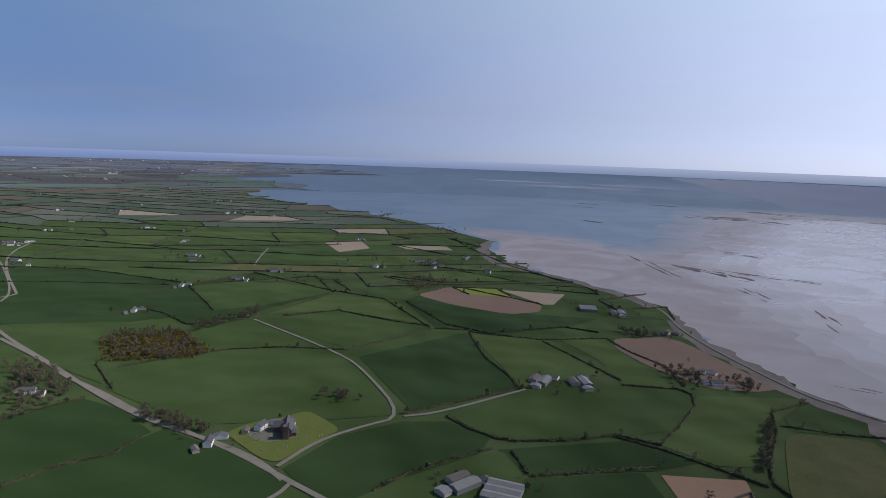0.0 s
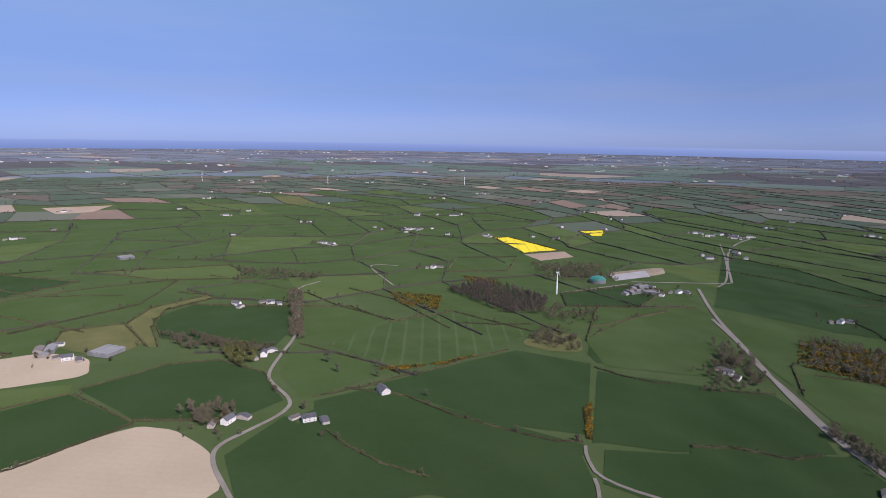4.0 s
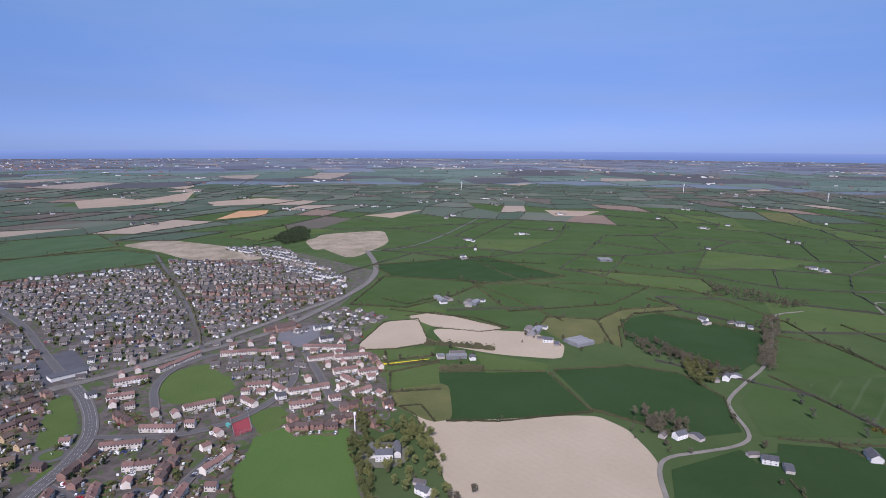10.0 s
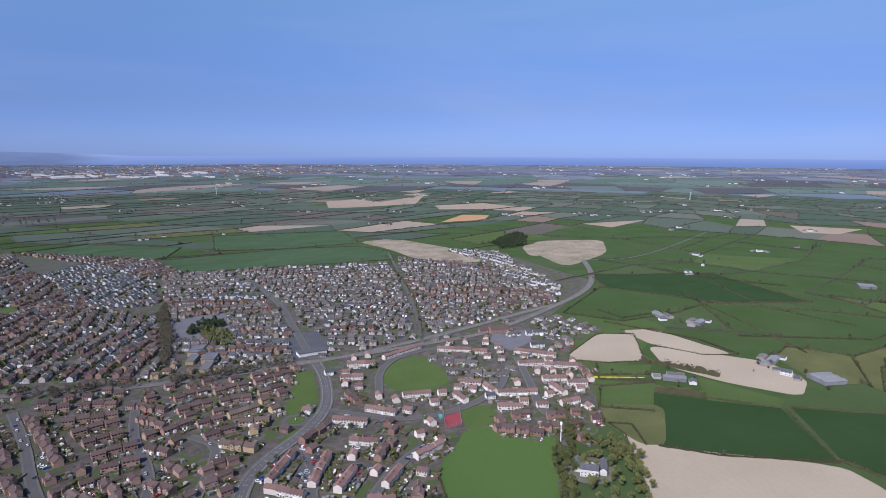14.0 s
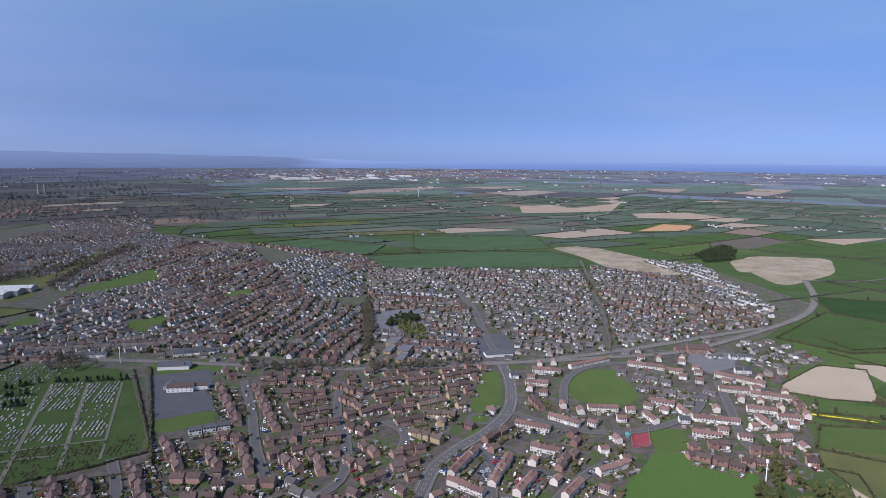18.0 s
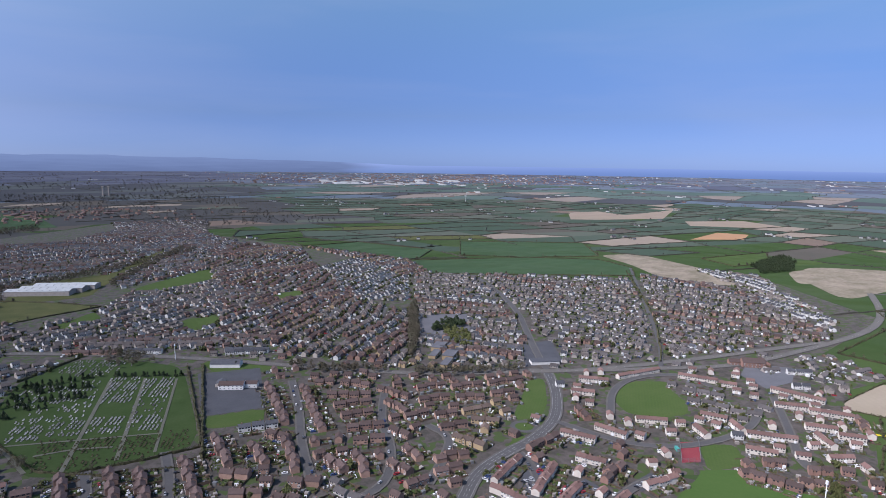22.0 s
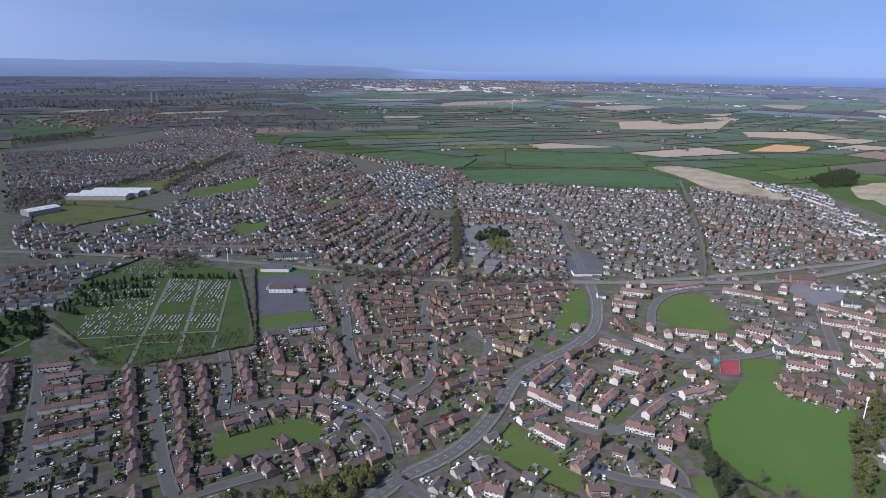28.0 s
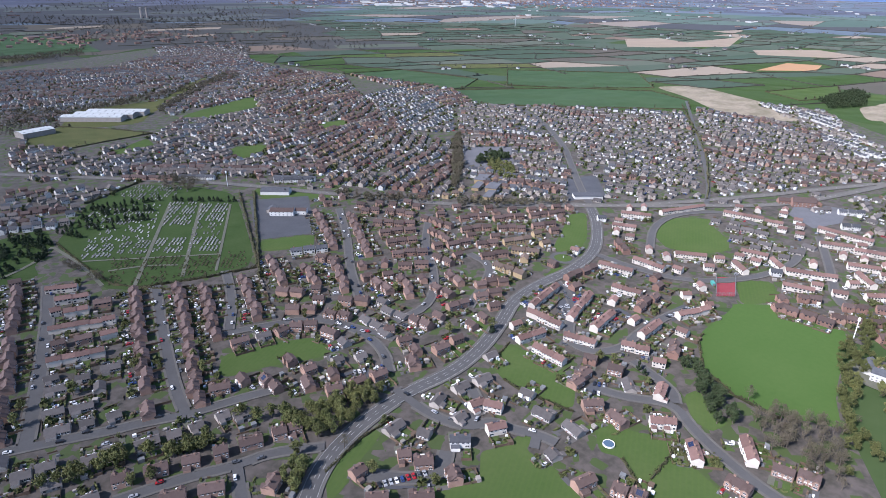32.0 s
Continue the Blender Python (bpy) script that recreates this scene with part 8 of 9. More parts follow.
# by the ball court: a pavilion, a steel store and a mesh fence
root = building("pavilion", (-379, -264.5), 56, "small white flat-gabled playground pavilion", "pavilion")
block(root, "hall", 0, 0, 13, 5, 2.6, 0.7, WALLS["wh"], ROOFS["gr"], 0, 3)
root = building("container", (-387, -259), 56, "teal painted steel storage container", "container")
part("body", Build().box(0, 0, 0, 6, 2.5, 2.6).mesh("body", [surface("teal_paint", (0.06, 0.26, 0.23), (0.08, 0.30, 0.27), rough=0.5)]), None, root)
part("door", Build().box(3.02, 0, 0.15, 0.08, 2.1, 2.3).mesh("door", [STEEL]), None, root)
COURT = [np.array(p) for p in ((-400.4, -266.5), (-413.7, -259.3), (-385.7, -238.5), (-373.2, -245.3))]
root = building("court_fence", (0, 0), 0, "dark mesh fence round the red ball court", "fence", 1.0)
post = Build().box(0, 0, -0.4, 0.12, 0.12, 3.6).mesh("post", [STEEL])
for a, b in zip(COURT, COURT[1:] + COURT[:1]):
    n = max(2, int(np.linalg.norm(b - a) / 3.6))
    for k in range(n):
        part("post", post, None, root).location = (*(a + (b - a) * k / n), 0)
    m, turn = (a + b) / 2, math.atan2(*(b - a)[::-1])
    for z in (0.1, 1.1, 2.1, 3.0):
        part("rail", Build().box(m[0], m[1], z, np.linalg.norm(b - a), 0.06, 0.08, 0, turn).mesh("rail", [STEEL]), None, root)

# the turning loop beside the main road
ring = [(-318.5 + 9.5 * math.cos(k), -351 + 9.5 * math.sin(k)) for k in np.linspace(0, 2 * math.pi, 25)]
_, _, left, right = strip(ring, 4.0)
tagged(new("turning_loop", band("turning_loop", left, right, 0.44, ASPHALT)), "small asphalt turning loop round a green", "road", kind="structure")
tagged(flat("loop_green", [(-318.5 + 7.4 * math.cos(k), -351 + 7.4 * math.sin(k)) for k in np.linspace(0, 2 * math.pi, 20)[:-1]], 0.43, LAND["lawn"]), "round green inside the turning loop", "green", kind="structure")
root = building("sign_board", (-318.5, -351), 60, "white board sign on two posts", "sign")
part("board", Build().box(0, 0, 0.8, 2.4, 0.08, 1.2).mesh("board", [FRAME]), None, root)
for x in (-1, 1):
    part("post", Build().box(x, 0.08, -0.4, 0.1, 0.1, 2.3).mesh("post", [STEEL]), None, root)

# back streets and single houses
infill(2600)
spread_houses()

# trees and copses
plant("mixed", (-176.6, -294.8))
plant("mixed", (-100.9, -356.7))
plant("mixed", (-432.5, -724.2))
plant("yew", (-200.7, -281.6))
plant("mixed", (-244.8, -217.3))
plant("mixed", (-239.4, -223.6))
plant("yew", (-253.8, -205.6))
plant("yew", (-252.5, -199.9))
plant("bare", (-77.9, -226.9))
plant("yew", (-165.1, -616.2))
plant("mixed", (0.1, -351.9))
plant("mixed", (-95.6, -289.5))
plant("mixed", (-27.9, -339.8))
plant("mixed", (-30.1, -325.5))
plant("mixed", (3.6, -347.2))
plant("mixed", (35.3, -337.5))
plant("mixed", (-37.9, -275.5))
plant("mixed", (-46.2, -268.3))
plant("mixed", (5.6, -250.1))
plant("mixed", (13.7, -250.8))
plant("mixed", (58.6, -334.1))
plant("mixed", (60.5, -320))
plant("mixed", (-214.3, -266.4))
plant("mixed", (-202.7, -284.5))
plant("yew", (-296.6, -312.8))
plant("yew", (-317, -307.2))
plant("mixed", (-169.9, -360.7))
plant("mixed", (-122.1, -349.4))
plant("mixed", (-83, -204.8))
plant("mixed", (-104.7, -184.8))
wood("mixed", 75, (-27.8, -282.1), (-53.4, -267.9), (-76.4, -263.7), (-103.2, -265.7), (-117.4, -259.1), (-100.2, -247.3), (-75.5, -236), (-65.5, -240.6), (-60.5, -252), (-45, -281))
wood("dark", 26, (-283, -199.6), (-283.9, -185.9), (-274.5, -172.4), (-271.2, -157.1), (-260.4, -142.2), (-250.1, -147.9), (-264.6, -172), (-272.1, -192.3))
wood("bare", 60, (-285.9, -157.4), (-289.8, -133.5), (-305.7, -116.1), (-261.9, -88.8), (-255.8, -100.6), (-257.9, -124.7), (-268.1, -137.9))
wood("mixed", 60, (-392.6, -168.7), (-439.7, -176.2), (-436.6, -160.8), (-384.8, -143.7), (-309.2, -115.1), (-306.9, -97.5), (-292.6, -88.2), (-269.5, -93), (-306.6, -116.6))
wood("mixed", 14, (-45.7, -221.6), (-58.1, -235.6), (-58.1, -222.8), (-46.9, -208.7))
wood("dark", 28, (-427.3, -644), (-466, -662.3), (-462.9, -625.7), (-428.8, -607.9), (-406.6, -625.1))
for yews in (((-59.4, -649), (-116.2, -615.2)), ((23.5, -653.7), (-12, -652.1), (-27.8, -654.6), (-52.2, -656.6)), ((22.4, -630.2), (-10.8, -635.5), (-40.5, -626.6)),
             ((34.9, -612.3), (8.9, -613.6), (-23.1, -606), (-35.7, -602.5)), ((42.4, -602), (31.9, -589.5), (20.6, -578)), ((18.1, -601.6), (-4.8, -591.2)), ((10.3, -660.4), (-2.9, -629.7))):
    for a, b in zip(yews[:-1], yews[1:]):
        for k in range(n := max(1, round(math.dist(a, b) / 5.2))):
            plant("yew", (a[0] + (b[0] - a[0]) * k / n + random.uniform(-1.5, 1.5), a[1] + (b[1] - a[1]) * k / n + random.uniform(-1.5, 1.5)))
hedge(2.6, (-124, -643), (-112, -563), (-95.5, -457))
hedge(2.0, (-10.4, -457), (-37.5, -454.5), (-55.4, -452), (-93, -452))
hedge(2.6, (18.5, -679), (-7.7, -704), (-34.8, -730))
wood("bare", 40, (-55.6, -734), (-88.1, -712.3), (-98.7, -672.5), (-59, -672))
wood("bare", 7, (-209.5, -592.8), (-263.4, -554.1), (-290.4, -529.7), (-284.6, -519), (-225.3, -554.2))
wood("bare", 5, (-306.6, -511.2), (-409.6, -456.8), (-401.7, -447.4), (-308, -491.4))
wood("yew", 10, (99.4, -591.8), (53.9, -613.6), (45.2, -569.2), (58.2, -526.9), (92.9, -513.4))
wood("mixed", 34, (52.1, -271.4), (20.2, -273.9), (-24.5, -265.3), (-26.1, -257), (18.4, -265.4), (49.8, -264.1))
wood("bare", 60, (-101.6, -1140.4), (-294.4, -1534.8), (-293.7, -1495.4), (-107.4, -1116.5))
wood("bare", 40, (173, -2078.1), (-32.3, -2239.6), (-27, -2078), (162.1, -1895.5))
wood("bare", 30, (122.8, -1240.8), (46.8, -1229.7), (35.2, -1123.7), (42.8, -1053.7), (109.5, -1018.6))
wood("bare", 14, (39.3, -528.3), (24.3, -508.6), (7.1, -472), (25, -487))
wood("dark", 40, (-1244.4, -693.7), (-1442.4, -731.5), (-1378.8, -664), (-1251.1, -620.8), (-1200.4, -646.5))
wood("bare", 30, (-1038.3, -4583.9), (-1508.7, -4367.6), (-1142.5, -2679.2), (-646.3, -2252.7), (-761.6, -3813.4))
wood("bare", 10, (120.3, -1229.3), (7.7, -1215.8), (-0.1, -1167.7), (68.7, -1123.6), (111.2, -1118.5))
wood("bare", 12, (7.7, -1215.8), (-150.7, -1336.4), (-321.7, -1509.9), (-316, -1460.2), (-143.9, -1280.2), (0.1, -1157.2))
wood("mixed", 16, (-427.1, -631), (-439.8, -594.8), (-412.3, -546), (-391, -538.3), (-409.5, -599.7))
wood("bare", 8, (-431.9, -722.2), (-477.8, -777.7), (-385.4, -618.2), (-333.9, -546.5), (-329.6, -548.8))
wood("bare", 30, (-476.3, 51.5), (-487.1, 65.2), (-478.6, 80.8), (-447, 68.6), (-449.2, 41.3))
wood("mixed", 20, (-412.3, -161.9), (-425.3, -130.1), (-395.6, -100.2), (-384.8, -109.6), (-404.3, -136.7))
wood("mixed", 60, (-426.3, -125.9), (-412.4, -104.5), (-342, -75.7), (-322.8, -78.2), (-328.5, -129.7), (-376.2, -143.9))
wood("bare", 40, (-683.6, 68.7), (-614.4, 115.1), (-606.1, 143.7), (-586.6, 125.2), (-624.4, 90.5))
wood("dark", 26, (-1297.9, -712.4), (-1434.3, -707.1), (-1262.6, -609.5), (-1173.8, -632))
wood("bare", 30, (-697.4, 43.5), (-647.8, 95.6), (-607.7, 101.5), (-639.5, 57.6))
wood("mixed", 24, (-619.1, 91.3), (-621.2, 128.3), (-539.9, 108.9), (-574, 95.8))
wood("bare", 60, (-587.2, 448), (-600, 500), (-559.5, 532.2), (-522.4, 502.2), (-530.8, 460.9))
wood("conifer", 150, (-734.5, 416.4), (-745, 491.3), (-628, 509.1), (-577.8, 462.8), (-603.2, 422.7))
wood("bare", 40, (-833.9, 638.1), (-777.2, 724), (-700.9, 664.7), (-727.2, 613.6))
wood("bare", 30, (-499.7, 378), (-536.6, 431.4), (-486.2, 443.4), (-451.5, 410.5))
wood("bare", 60, (-1010.6, 183.7), (-900, 293.8), (-869.2, 248.4), (-943.6, 176.1))
wood("gorse", 30, (-764.8, 339.6), (-709, 394.4), (-651.1, 355.8), (-695.3, 324.8))
wood("gorse", 16, (-505.4, 205.2), (-487.3, 225.1), (-490.6, 311.6), (-483.1, 278.5))
wood("gorse", 24, (-347.4, 323.9), (-353.5, 336.8), (-307.1, 295.1), (-305, 289))
wood("bare", 30, (-822, 214.4), (-818.2, 234), (-611.7, 174.6), (-623.9, 163.4))
wood("gorse", 12, (-805, 482.8), (-762.2, 520.4), (-733, 501.2), (-771.6, 472.3))
wood("bare", 26, (-488.2, 38.5), (-493.2, 72.5), (-462, 81.6), (-440.3, 60.2), (-459.9, 40.5))
wood("gorse", 70, (-365.4, 638.8), (-357.5, 665.1), (-293.5, 683), (-244.9, 631.4), (-241.9, 596.2), (-321.6, 576.8))
wood("bare", 30, (-807.5, 613.1), (-769.6, 731.5), (-663.1, 679.7), (-711.9, 593.8))
wood("bare", 40, (-380.7, 513.6), (-366.8, 557.1), (-304.6, 494.7), (-321.6, 444.7))
wood("bare", 24, (-236, 467.7), (-171.5, 435.1), (-162.8, 424.7), (-227.2, 451.4))
wood("bare", 60, (-363.3, 633.5), (-365, 664.9), (-302.3, 695.6), (-235.2, 613.5), (-253.2, 593.5), (-329, 576.8))
wood("gorse", 70, (-363.3, 633.5), (-365, 664.9), (-302.3, 695.6), (-235.2, 613.5), (-253.2, 593.5), (-329, 576.8))
wood("bare", 40, (-294.5, 708.7), (-240.8, 798.5), (-232.6, 761.6), (-279.1, 686.8))
wood("bare", 40, (-74.8, 979), (-22, 1059.5), (17, 994.6), (-36.5, 943))
wood("bare", 30, (219.6, 617.7), (252.9, 612.5), (275.9, 560.2), (231.4, 556))
wood("bare", 20, (290.2, 591.7), (315.4, 563.9), (285.8, 547.1))
wood("bare", 40, (214.1, 753.6), (284, 730.4), (239.4, 720.3))
wood("bare", 16, (275.2, 490.7), (279.6, 485.6), (230.5, 399.6), (226.4, 403.2))
wood("bare", 26, (-410.6, 552.1), (-390.8, 570.2), (-351.8, 542.8), (-350.1, 501.3))
wood("bare", 20, (-237, 458.7), (-185.8, 442.3), (-186.1, 432.6), (-227.8, 449))
wood("bare", 14, (-105.6, 511.2), (-66.7, 514.8), (-64.7, 499.9), (-97.2, 493.4))

# hedges
hedge(3.4, (-88.7, -425.4), (-138.8, -640.6))
hedge(1.5, (43.1, -579), (24, -517.7), (7.1, -472), (-27.9, -443.8), (-86.3, -424.5))
hedge(1.5, (-287.7, -187), (-281.7, -161.4), (-285.8, -137.2))
hedge(1.2, (-178.1, -236.5), (-181.8, -220), (-194.2, -194.2))
hedge(1.2, (-180.4, -252.7), (-204.3, -266.5))
hedge(1.3, (-321.2, -214.1), (-313.4, -212.1), (-287.7, -187))
hedge(1.3, (-64, -216.2), (-88.1, -230), (-106.1, -235.2))
hedge(1.2, (-191.4, -156.3), (-182.4, -130.2))
hedge(1.4, (-192.7, -139.7), (-221.5, -148.5), (-216.3, -134))
hedge(3, (-966, -784.8), (-796.6, -611.6), (-696.8, -512.8), (-551.9, -394.3))
hedge(3, (-329.9, -571.3), (-218, -643.4))
hedge(2.5, (-263.7, -1032.9), (-374.8, -1095.9), (-487.3, -1271.5))
hedge(4, (-612.2, -167.4), (-613, -156.2))
hedge(2, (-883.1, 80.8), (-851.1, 117.9))
hedge(2.2, (-679, -1107.7), (-915.3, -1017.2))
hedge(2.2, (-915.3, -1017.2), (-1033.7, -916))
hedge(2.2, (-1033.7, -916), (-1012.7, -809.8))
hedge(2.2, (-1012.7, -809.8), (-941.8, -745.4))
hedge(2.2, (-941.8, -745.4), (-772.6, -856.3))
hedge(2.2, (-772.6, -856.3), (-624.5, -957))
hedge(2.2, (-624.5, -957), (-653, -1087.7))
hedge(2.2, (-546.4, -1424.7), (-679, -1107.7))
hedge(2.2, (-679, -1107.7), (-794.4, -1219.4))
hedge(2.2, (-794.4, -1219.4), (-704.9, -1432.5))
hedge(2.2, (-704.9, -1432.5), (-546.4, -1424.7))
hedge(2.2, (-947.3, -1318.3), (-1210.3, -1132.2))
hedge(2.2, (-1210.3, -1132.2), (-1071.1, -949.7))
hedge(2.2, (-1071.1, -949.7), (-915.3, -1017.2))
hedge(2.2, (-915.3, -1017.2), (-803.7, -1117))
hedge(2.2, (-803.7, -1117), (-947.3, -1318.3))
hedge(2.2, (-1250.2, -809), (-1477.4, -788))
hedge(2.2, (-1477.4, -788), (-1323.3, -691.7))
hedge(2.2, (-1323.3, -691.7), (-1212.4, -709.7))
hedge(2.2, (-1212.4, -709.7), (-1250.2, -809))
hedge(2.2, (41.8, -1082.5), (-27.5, -1029.1))
hedge(2.2, (-27.5, -1029.1), (-77.5, -973.7))
hedge(2.2, (-77.5, -973.7), (-31.4, -954.8))
hedge(2.2, (-31.4, -954.8), (28.9, -930.1))
hedge(2.2, (28.9, -930.1), (80.2, -963.8))
hedge(2.2, (80.2, -963.8), (77.2, -1019.3))
hedge(2.2, (77.2, -1019.3), (41.8, -1082.5))
hedge(2.2, (-549, -190.8), (-583.4, -143.3))
hedge(1.2, (-595.2, -235.3), (-683.5, -237))
hedge(1.2, (-683.5, -237), (-705.7, -200.7))
hedge(1.2, (-705.7, -200.7), (-617.8, -163.1))
hedge(1.2, (-617.8, -163.1), (-590.8, -192.7))
hedge(1.2, (-590.8, -192.7), (-578.6, -225.7))
hedge(1.2, (-714, -219.2), (-741.3, -188.3))
hedge(1.2, (-741.3, -188.3), (-693, -88.9))
hedge(1.2, (-693, -88.9), (-671.9, -117.2))
hedge(1.2, (-671.9, -117.2), (-676.2, -171.7))
hedge(2.2, (-565.6, -138.9), (-541.1, -183.5))
hedge(2.2, (-541.1, -183.5), (-584.4, -203))
hedge(2.2, (-524.2, -176.7), (-562.5, -138.2))
hedge(2.2, (-496.4, -120.8), (-479.5, -161.8))
hedge(2.2, (-479.5, -161.8), (-524.2, -176.7))
hedge(2.2, (-748.4, -306.9), (-930.9, -321.9))
hedge(2.2, (-930.9, -321.9), (-931.8, -154.8))
hedge(2.2, (-931.8, -154.8), (-828.8, -185.9))
hedge(2.2, (-828.8, -185.9), (-753.5, -229.7))
hedge(2.2, (-753.5, -229.7), (-748.4, -306.9))
hedge(2.2, (-907.7, -168.3), (-955.5, -34.4))
hedge(2.2, (-955.5, -34.4), (-964.7, 92))
hedge(2.2, (-964.7, 92), (-836.8, 30.7))
hedge(2.2, (-836.8, 30.7), (-767.8, -97.5))
hedge(2.2, (-767.8, -97.5), (-907.7, -168.3))
hedge(2.2, (-1016.8, -372.5), (-1153.5, -192.5))
hedge(2.2, (-1153.5, -192.5), (-1007, -36.6))
hedge(2.2, (-1007, -36.6), (-923.9, -153.5))
hedge(2.2, (-941.7, -315.8), (-1016.8, -372.5))
hedge(1.2, (-453.5, -145.4), (-461.2, -128.9))
hedge(1.2, (-461.2, -128.9), (-432.5, -109.6))
hedge(1.2, (-373.2, -92.5), (-441.4, -128))
hedge(1.2, (-441.4, -128), (-453.5, -145.4))
hedge(2.2, (-452.9, -148.1), (-473.7, -159.9))
hedge(2.2, (-1069.3, -20.2), (-1041.3, 176.3))
hedge(2.2, (-1041.3, 176.3), (-927.5, 188.8))
hedge(2.2, (-927.5, 188.8), (-970.2, 67.6))
hedge(2.2, (-970.2, 67.6), (-1069.3, -20.2))
hedge(2.2, (-752.3, 12.7), (-813.7, 44))
hedge(2.2, (-813.7, 44), (-851.1, 117.9))
hedge(2.2, (-830.7, 119), (-796, 57.7))
hedge(2.2, (-796, 57.7), (-727.1, 37.5))
hedge(2.2, (-727.1, 37.5), (-655.4, 38.2))
hedge(2.2, (-661.4, 28.8), (-752.3, 12.7))
hedge(2.2, (-703.7, -54.5), (-754.2, -47.8))
hedge(2.2, (-754.2, -47.8), (-757.5, 12.9))
hedge(2.2, (-807.9, 88.8), (-748, 197.6))
hedge(2.2, (-748, 197.6), (-663, 180.2))
hedge(2.2, (-683.9, 43.9), (-765.2, 41.1))
hedge(2.2, (-739.6, 211.9), (-715.4, 264.5))
hedge(2.2, (-715.4, 264.5), (-640.2, 282.2))
hedge(2.2, (-631.4, 281.9), (-636.3, 369.9))
hedge(2.2, (-636.3, 369.9), (-526.7, 409.2))
hedge(2.2, (-509.1, 477.9), (-518.6, 612.9))
hedge(2.2, (-1105, 740.2), (-1098.7, 774.9))
hedge(2.2, (-1098.7, 774.9), (-920.2, 770.3))
hedge(2.2, (-920.2, 770.3), (-925.3, 688.9))
hedge(2.2, (-925.3, 688.9), (-1105, 740.2))
hedge(2.2, (-1104.9, 978.7), (-1092.2, 1049.4))
hedge(2.2, (-1092.2, 1049.4), (-1027.2, 981.8))
hedge(2.2, (-1038.1, 958.3), (-1104.9, 978.7))
hedge(2.2, (-941.3, 551.3), (-897.8, 652.8))
hedge(2.2, (-897.8, 652.8), (-807.1, 569.3))
hedge(2.2, (-807.1, 569.3), (-844.5, 476.8))
hedge(2.2, (-844.5, 476.8), (-941.3, 551.3))
hedge(2.2, (-650.2, 551), (-640.2, 669.8))
hedge(2.2, (-640.2, 669.8), (-595.9, 692.4))
hedge(2.2, (-595.9, 692.4), (-547.1, 592))
hedge(2.2, (-547.1, 592), (-595.6, 514.4))
hedge(2.2, (-595.6, 514.4), (-650.2, 551))
hedge(2.2, (-573.8, 546.2), (-511.9, 660.2))
hedge(2.2, (-475.4, 440.4), (-573.8, 546.2))
hedge(2.2, (-433.3, 851.7), (-321.6, 1037.9))
hedge(2.2, (-321.6, 1037.9), (-161.7, 916.7))
hedge(2.2, (-39.5, 914.7), (16.9, 985.7))
hedge(2.2, (16.9, 985.7), (147.8, 877.8))
hedge(2.2, (18.6, 973), (89.9, 976.2))
hedge(2.2, (89.9, 976.2), (106.7, 918.6))
hedge(2.2, (42.4, 927.7), (18.6, 973))
hedge(2.2, (-743.2, 1016.5), (-601.4, 1017.9))
hedge(2.2, (-601.4, 1017.9), (-396.4, 937))
hedge(2.2, (-396.4, 937), (-294.7, 781.7))
hedge(2.2, (-391.4, 925.2), (-212.7, 1024.8))
hedge(2.2, (-212.7, 1024.8), (-163.2, 910.5))
hedge(2.2, (-90.1, 1047.1), (18.2, 1132.2))
hedge(2.2, (18.2, 1132.2), (133.7, 1037.9))
hedge(2.2, (133.7, 1037.9), (-1.8, 1014.3))
hedge(2.2, (-1.8, 1014.3), (-90.1, 1047.1))
hedge(2.2, (140.6, 1015.7), (243.9, 1010.5))
hedge(2.2, (243.9, 1010.5), (250.6, 960.7))
hedge(2.2, (250.6, 960.7), (181.7, 978.5))
hedge(2.2, (277.3, 869.6), (332.7, 887.7))
hedge(2.2, (332.7, 887.7), (315.7, 807.2))

# hedges between the nearer fields
hedge(6, (-616.7, -166.1), (-612.5, -91.2))
hedge(5, (-543.8, -134), (-556.3, -93.4))
hedge(2.0, (-305.1, 563), (-224.3, 624), (-169, 640), (-101.7, 637.9))
hedge(2.0, (-98.7, 638.2), (-50.9, 685.3), (-6.3, 733.2), (35.3, 731))
hedge(2.0, (34.8, 718.8), (49.4, 626.2), (68.3, 577.4), (75.1, 541.2))
hedge(2.0, (-24.9, 479.9), (12.4, 503), (75.1, 541.2), (97.3, 550.3))
hedge(2.0, (7.6, 476), (25.2, 454.3), (45.9, 438.5), (54.3, 437.3))
hedge(2.0, (54.2, 435.4), (97.1, 438.7), (139, 451.5), (169, 436.8))
hedge(2.0, (169, 436.8), (193.3, 467.9), (226, 515.7), (234, 542.3), (225.8, 555.4), (174.1, 560.5))
hedge(2.0, (-38.6, 360.1), (-18.7, 382.4), (11.5, 403.7), (40.5, 422.7))
hedge(2.0, (54.6, 419.4), (62.7, 388))
hedge(2.0, (64.2, 384.4), (107.6, 392.6), (149, 401.6), (157.1, 402.2))
hedge(2.0, (138.2, 448.5), (170.1, 428), (199.9, 401.3), (220.7, 380.6))
hedge(2.0, (119.6, 694.6), (142.8, 645.8), (163, 603.2), (177.5, 572.8))
hedge(2.0, (35, 723.6), (120.3, 699.1), (200.7, 715.5))
hedge(2.0, (289.5, 509.1), (270.4, 463.8), (239, 416), (226.5, 384.5), (229.5, 369.6))
hedge(2.0, (292.1, 509.3), (334.5, 531.6))
hedge(2.0, (281.4, 480.2), (320, 467.7), (356.3, 462.6))
hedge(2.0, (-202, 765.6), (-136.3, 804), (-56.8, 757.7), (-13.4, 742.4))
hedge(2.0, (-165.3, 921.8), (-83.1, 878), (-13.3, 737.3))
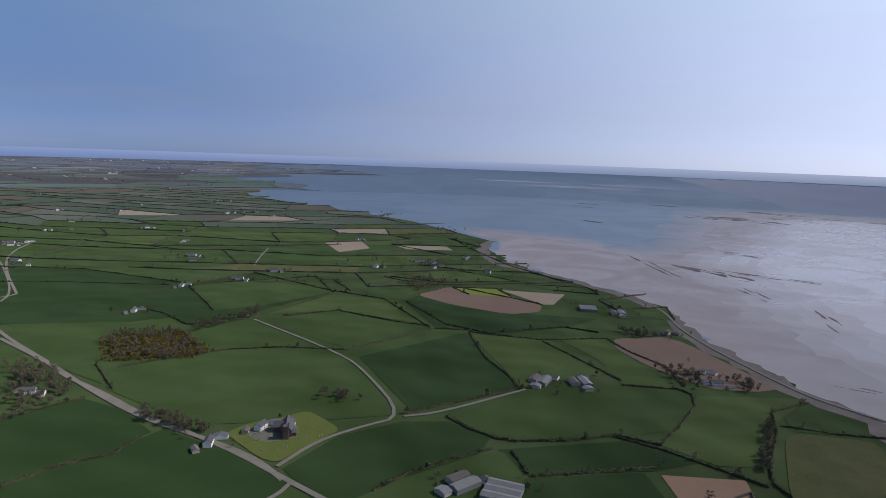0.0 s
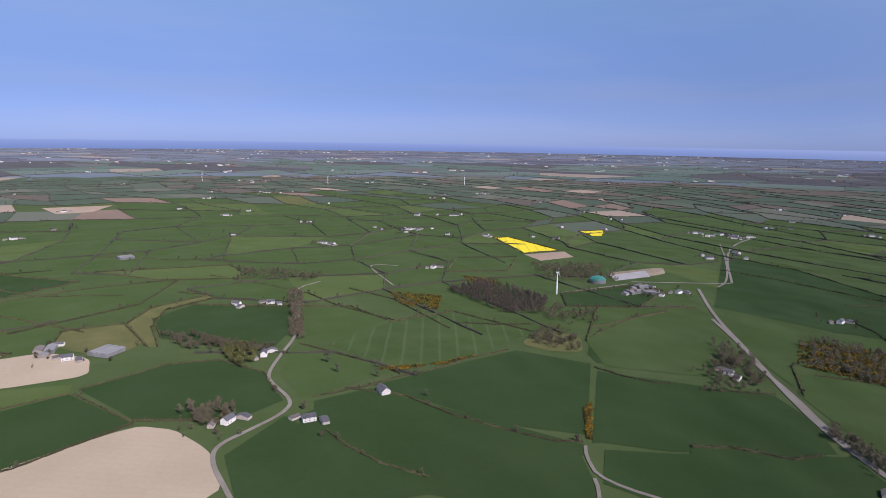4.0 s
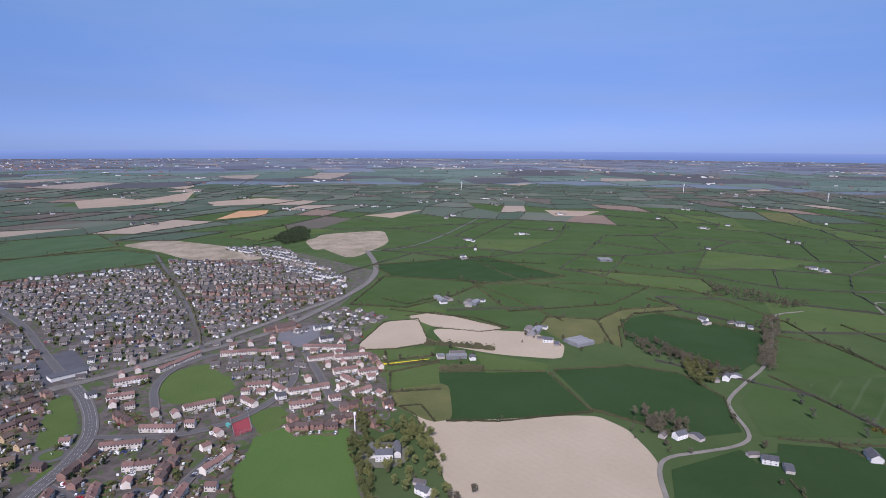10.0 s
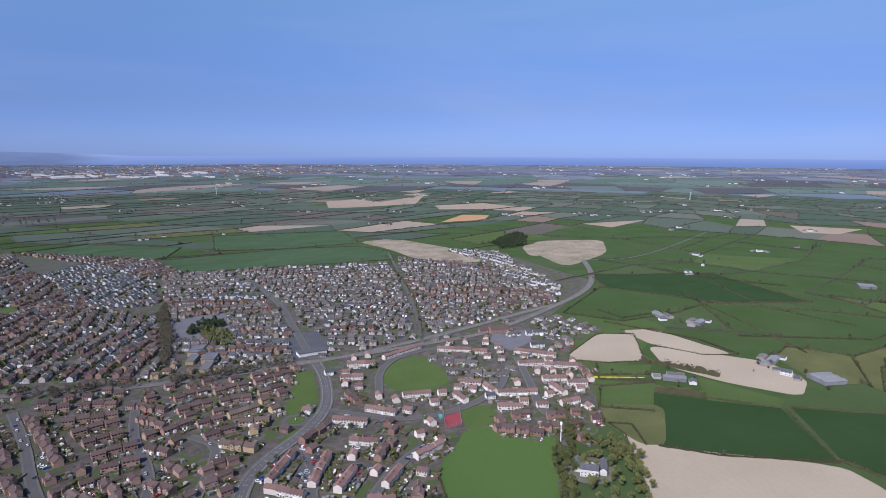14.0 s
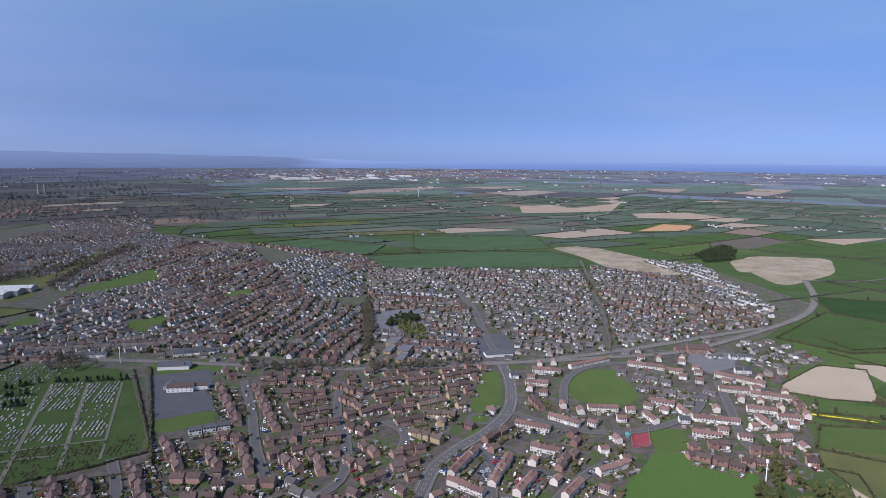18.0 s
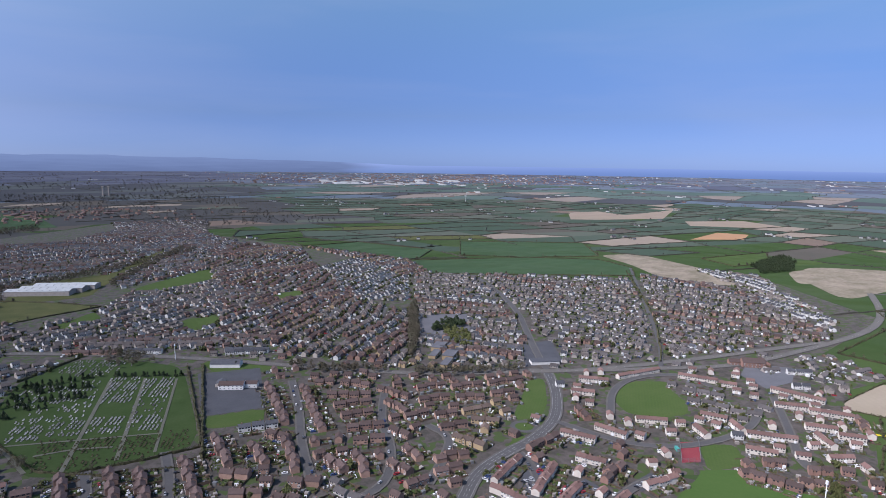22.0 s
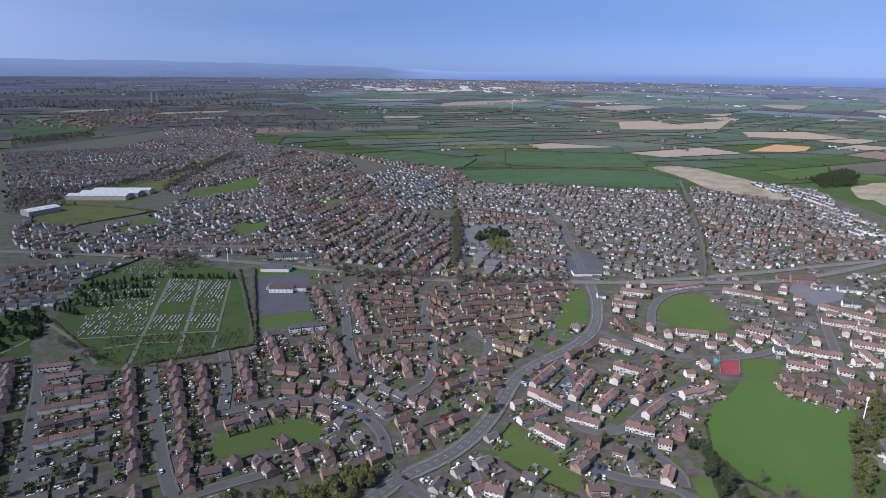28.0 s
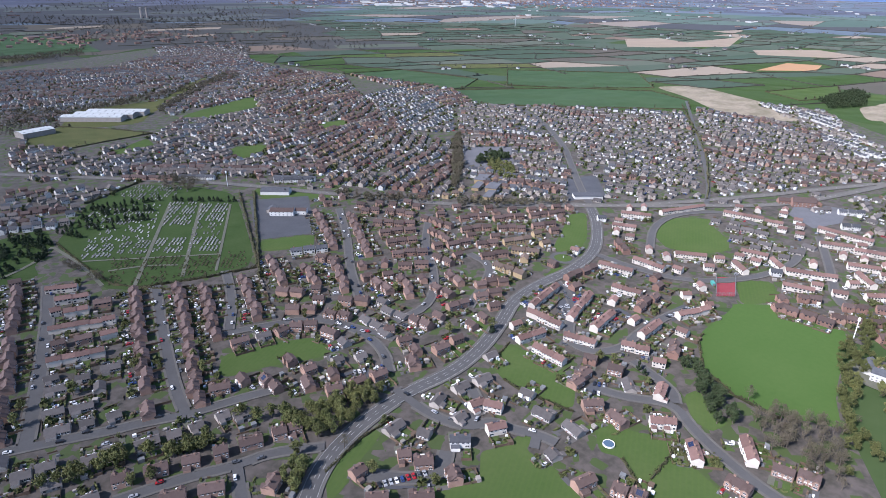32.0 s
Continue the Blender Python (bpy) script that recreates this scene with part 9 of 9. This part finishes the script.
hedge(2.0, (-283.5, 715), (-239.4, 746.8), (-161.8, 902.8))
hedge(2.0, (-99.7, 1045.1), (-48.8, 1005.9), (17.5, 1056.3))
hedge(2.0, (-49.3, 865.5), (7.6, 752.9), (55.4, 721.3), (158.2, 759.2), (196.2, 738.8))
hedge(2.0, (-330.6, 440.4), (-293.9, 487.7))
hedge(2.0, (-264.8, 348.5), (-249.7, 373.6), (-220.7, 394.9), (-214.1, 421.1))
hedge(2.0, (-394.6, 782.2), (-350.9, 759.1), (-302.8, 712.5))
hedge(2.0, (-659.6, 899.8), (-560.1, 917), (-415.6, 920.9))
hedge(2.0, (-298.8, 962.4), (-180.5, 1006.2), (-140, 925.9))
hedge(2.0, (199.5, 710.8), (211, 669.1), (236.6, 615.9), (234.2, 563.4))
hedge(2.0, (-329.8, 568.4), (-281, 507.8))
hedge(2.0, (-302.8, 712.5), (-283.5, 715))
hedge(2.0, (-36.5, 942.7), (-11.3, 1012.4), (45.9, 1022.3))
hedge(2.0, (22.6, 1601.9), (60.1, 1411.5), (130.8, 1202.4), (213.9, 1051.5))
hedge(1.7, (-473, 169.4), (-435.8, 207.2), (-386.3, 225.4), (-347.4, 246.7), (-316.7, 267.5), (-305.8, 285.9))
hedge(1.7, (-406.2, 131), (-379.2, 135), (-346, 146.8), (-314.8, 167.3))
hedge(1.7, (-467.1, 140), (-468.6, 190.8), (-475.2, 219.8), (-475.1, 252), (-486.4, 297.4), (-490.2, 349.9))
hedge(1.7, (-603.7, 167.4), (-553.9, 194.4), (-510, 218.2), (-480.8, 224.9))
hedge(1.7, (-413.8, 394.9), (-383.8, 402.7), (-360.4, 416.1), (-353, 428))
hedge(1.7, (-562, -32.8), (-502.9, -2.7), (-483.1, 8.4))
hedge(1.7, (-536, -132.3), (-550.2, -90.1), (-562.5, -35.4))
hedge(1.7, (-480.8, 8.3), (-446.6, -59.8), (-436.2, -102))
hedge(1.7, (-568.3, -28), (-598.6, 42.4), (-589.5, 86.9))
hedge(1.7, (-589.5, 86.9), (-538.4, 116.7), (-484.4, 115))
hedge(1.7, (-485.3, 8.4), (-469.5, 41.4), (-457.5, 67.2))
hedge(1.7, (-957.5, -207), (-836.7, -102.6), (-740.3, -27.5))
hedge(1.7, (-801.2, 237.4), (-723.5, 252.2), (-641.8, 286.4), (-629, 294.7))
hedge(1.7, (-806.1, 297.2), (-722.2, 329), (-580, 331.6))
hedge(1.7, (-596.9, 347.8), (-568.9, 386), (-550.6, 428.2))
hedge(1.7, (-484.2, 454.4), (-517, 546.6), (-522, 616.7))
hedge(1.7, (-973.6, 135), (-879.1, 198.4), (-801.2, 237.4))
hedge(1.7, (-1216.8, -19), (-1136.4, 83.9), (-1089.6, 182.3))
hedge(1.7, (-1151.5, -296.6), (-1107.2, -196.7), (-1110.4, -76))
hedge(1.7, (-1081.8, -192.5), (-933.2, -81.4), (-895.9, 16.2))
hedge(1.7, (-790.1, -276.5), (-769.5, -233.9), (-814.8, -207.9))
hedge(1.7, (-738.6, -248.3), (-726.4, -133.5), (-695.3, -87.1))

hedge_trees()
gardens()
far_country()
far_town(-100, -2600, 200, 160, 130, "bt")
distance()

# what lies past the rim is raised, and the whole plan brought to true size
for ob in [o for o in scene.objects if o.parent is None and o.type in ("MESH", "EMPTY")]:
    at = ob.matrix_basis.translation
    if ob.type == "MESH" and at.length == 0 and ob.name.split(".")[0] not in ("ground", "water", "mudflat", "shallows", "silt_flat", "backdrop"):
        co = np.empty(len(ob.data.vertices) * 3, np.float32)
        ob.data.vertices.foreach_get("co", co)
        co = co.reshape(-1, 3)
        if np.hypot(co[:, 0], co[:, 1]).max() > RIM:
            ob.data.vertices.foreach_set("co", rising(co).astype(np.float32).ravel())
            ob.data.update()
    elif math.hypot(at.x, at.y) > RIM:
        up = Vector(rising([at])[0])
        ob.matrix_basis = Matrix.Translation(up) @ Matrix.Scale((EYE - up.z) / EYE, 4) @ Matrix.Translation(-at) @ ob.matrix_basis
    ob.matrix_basis = Matrix.Scale(GROW, 4) @ ob.matrix_basis
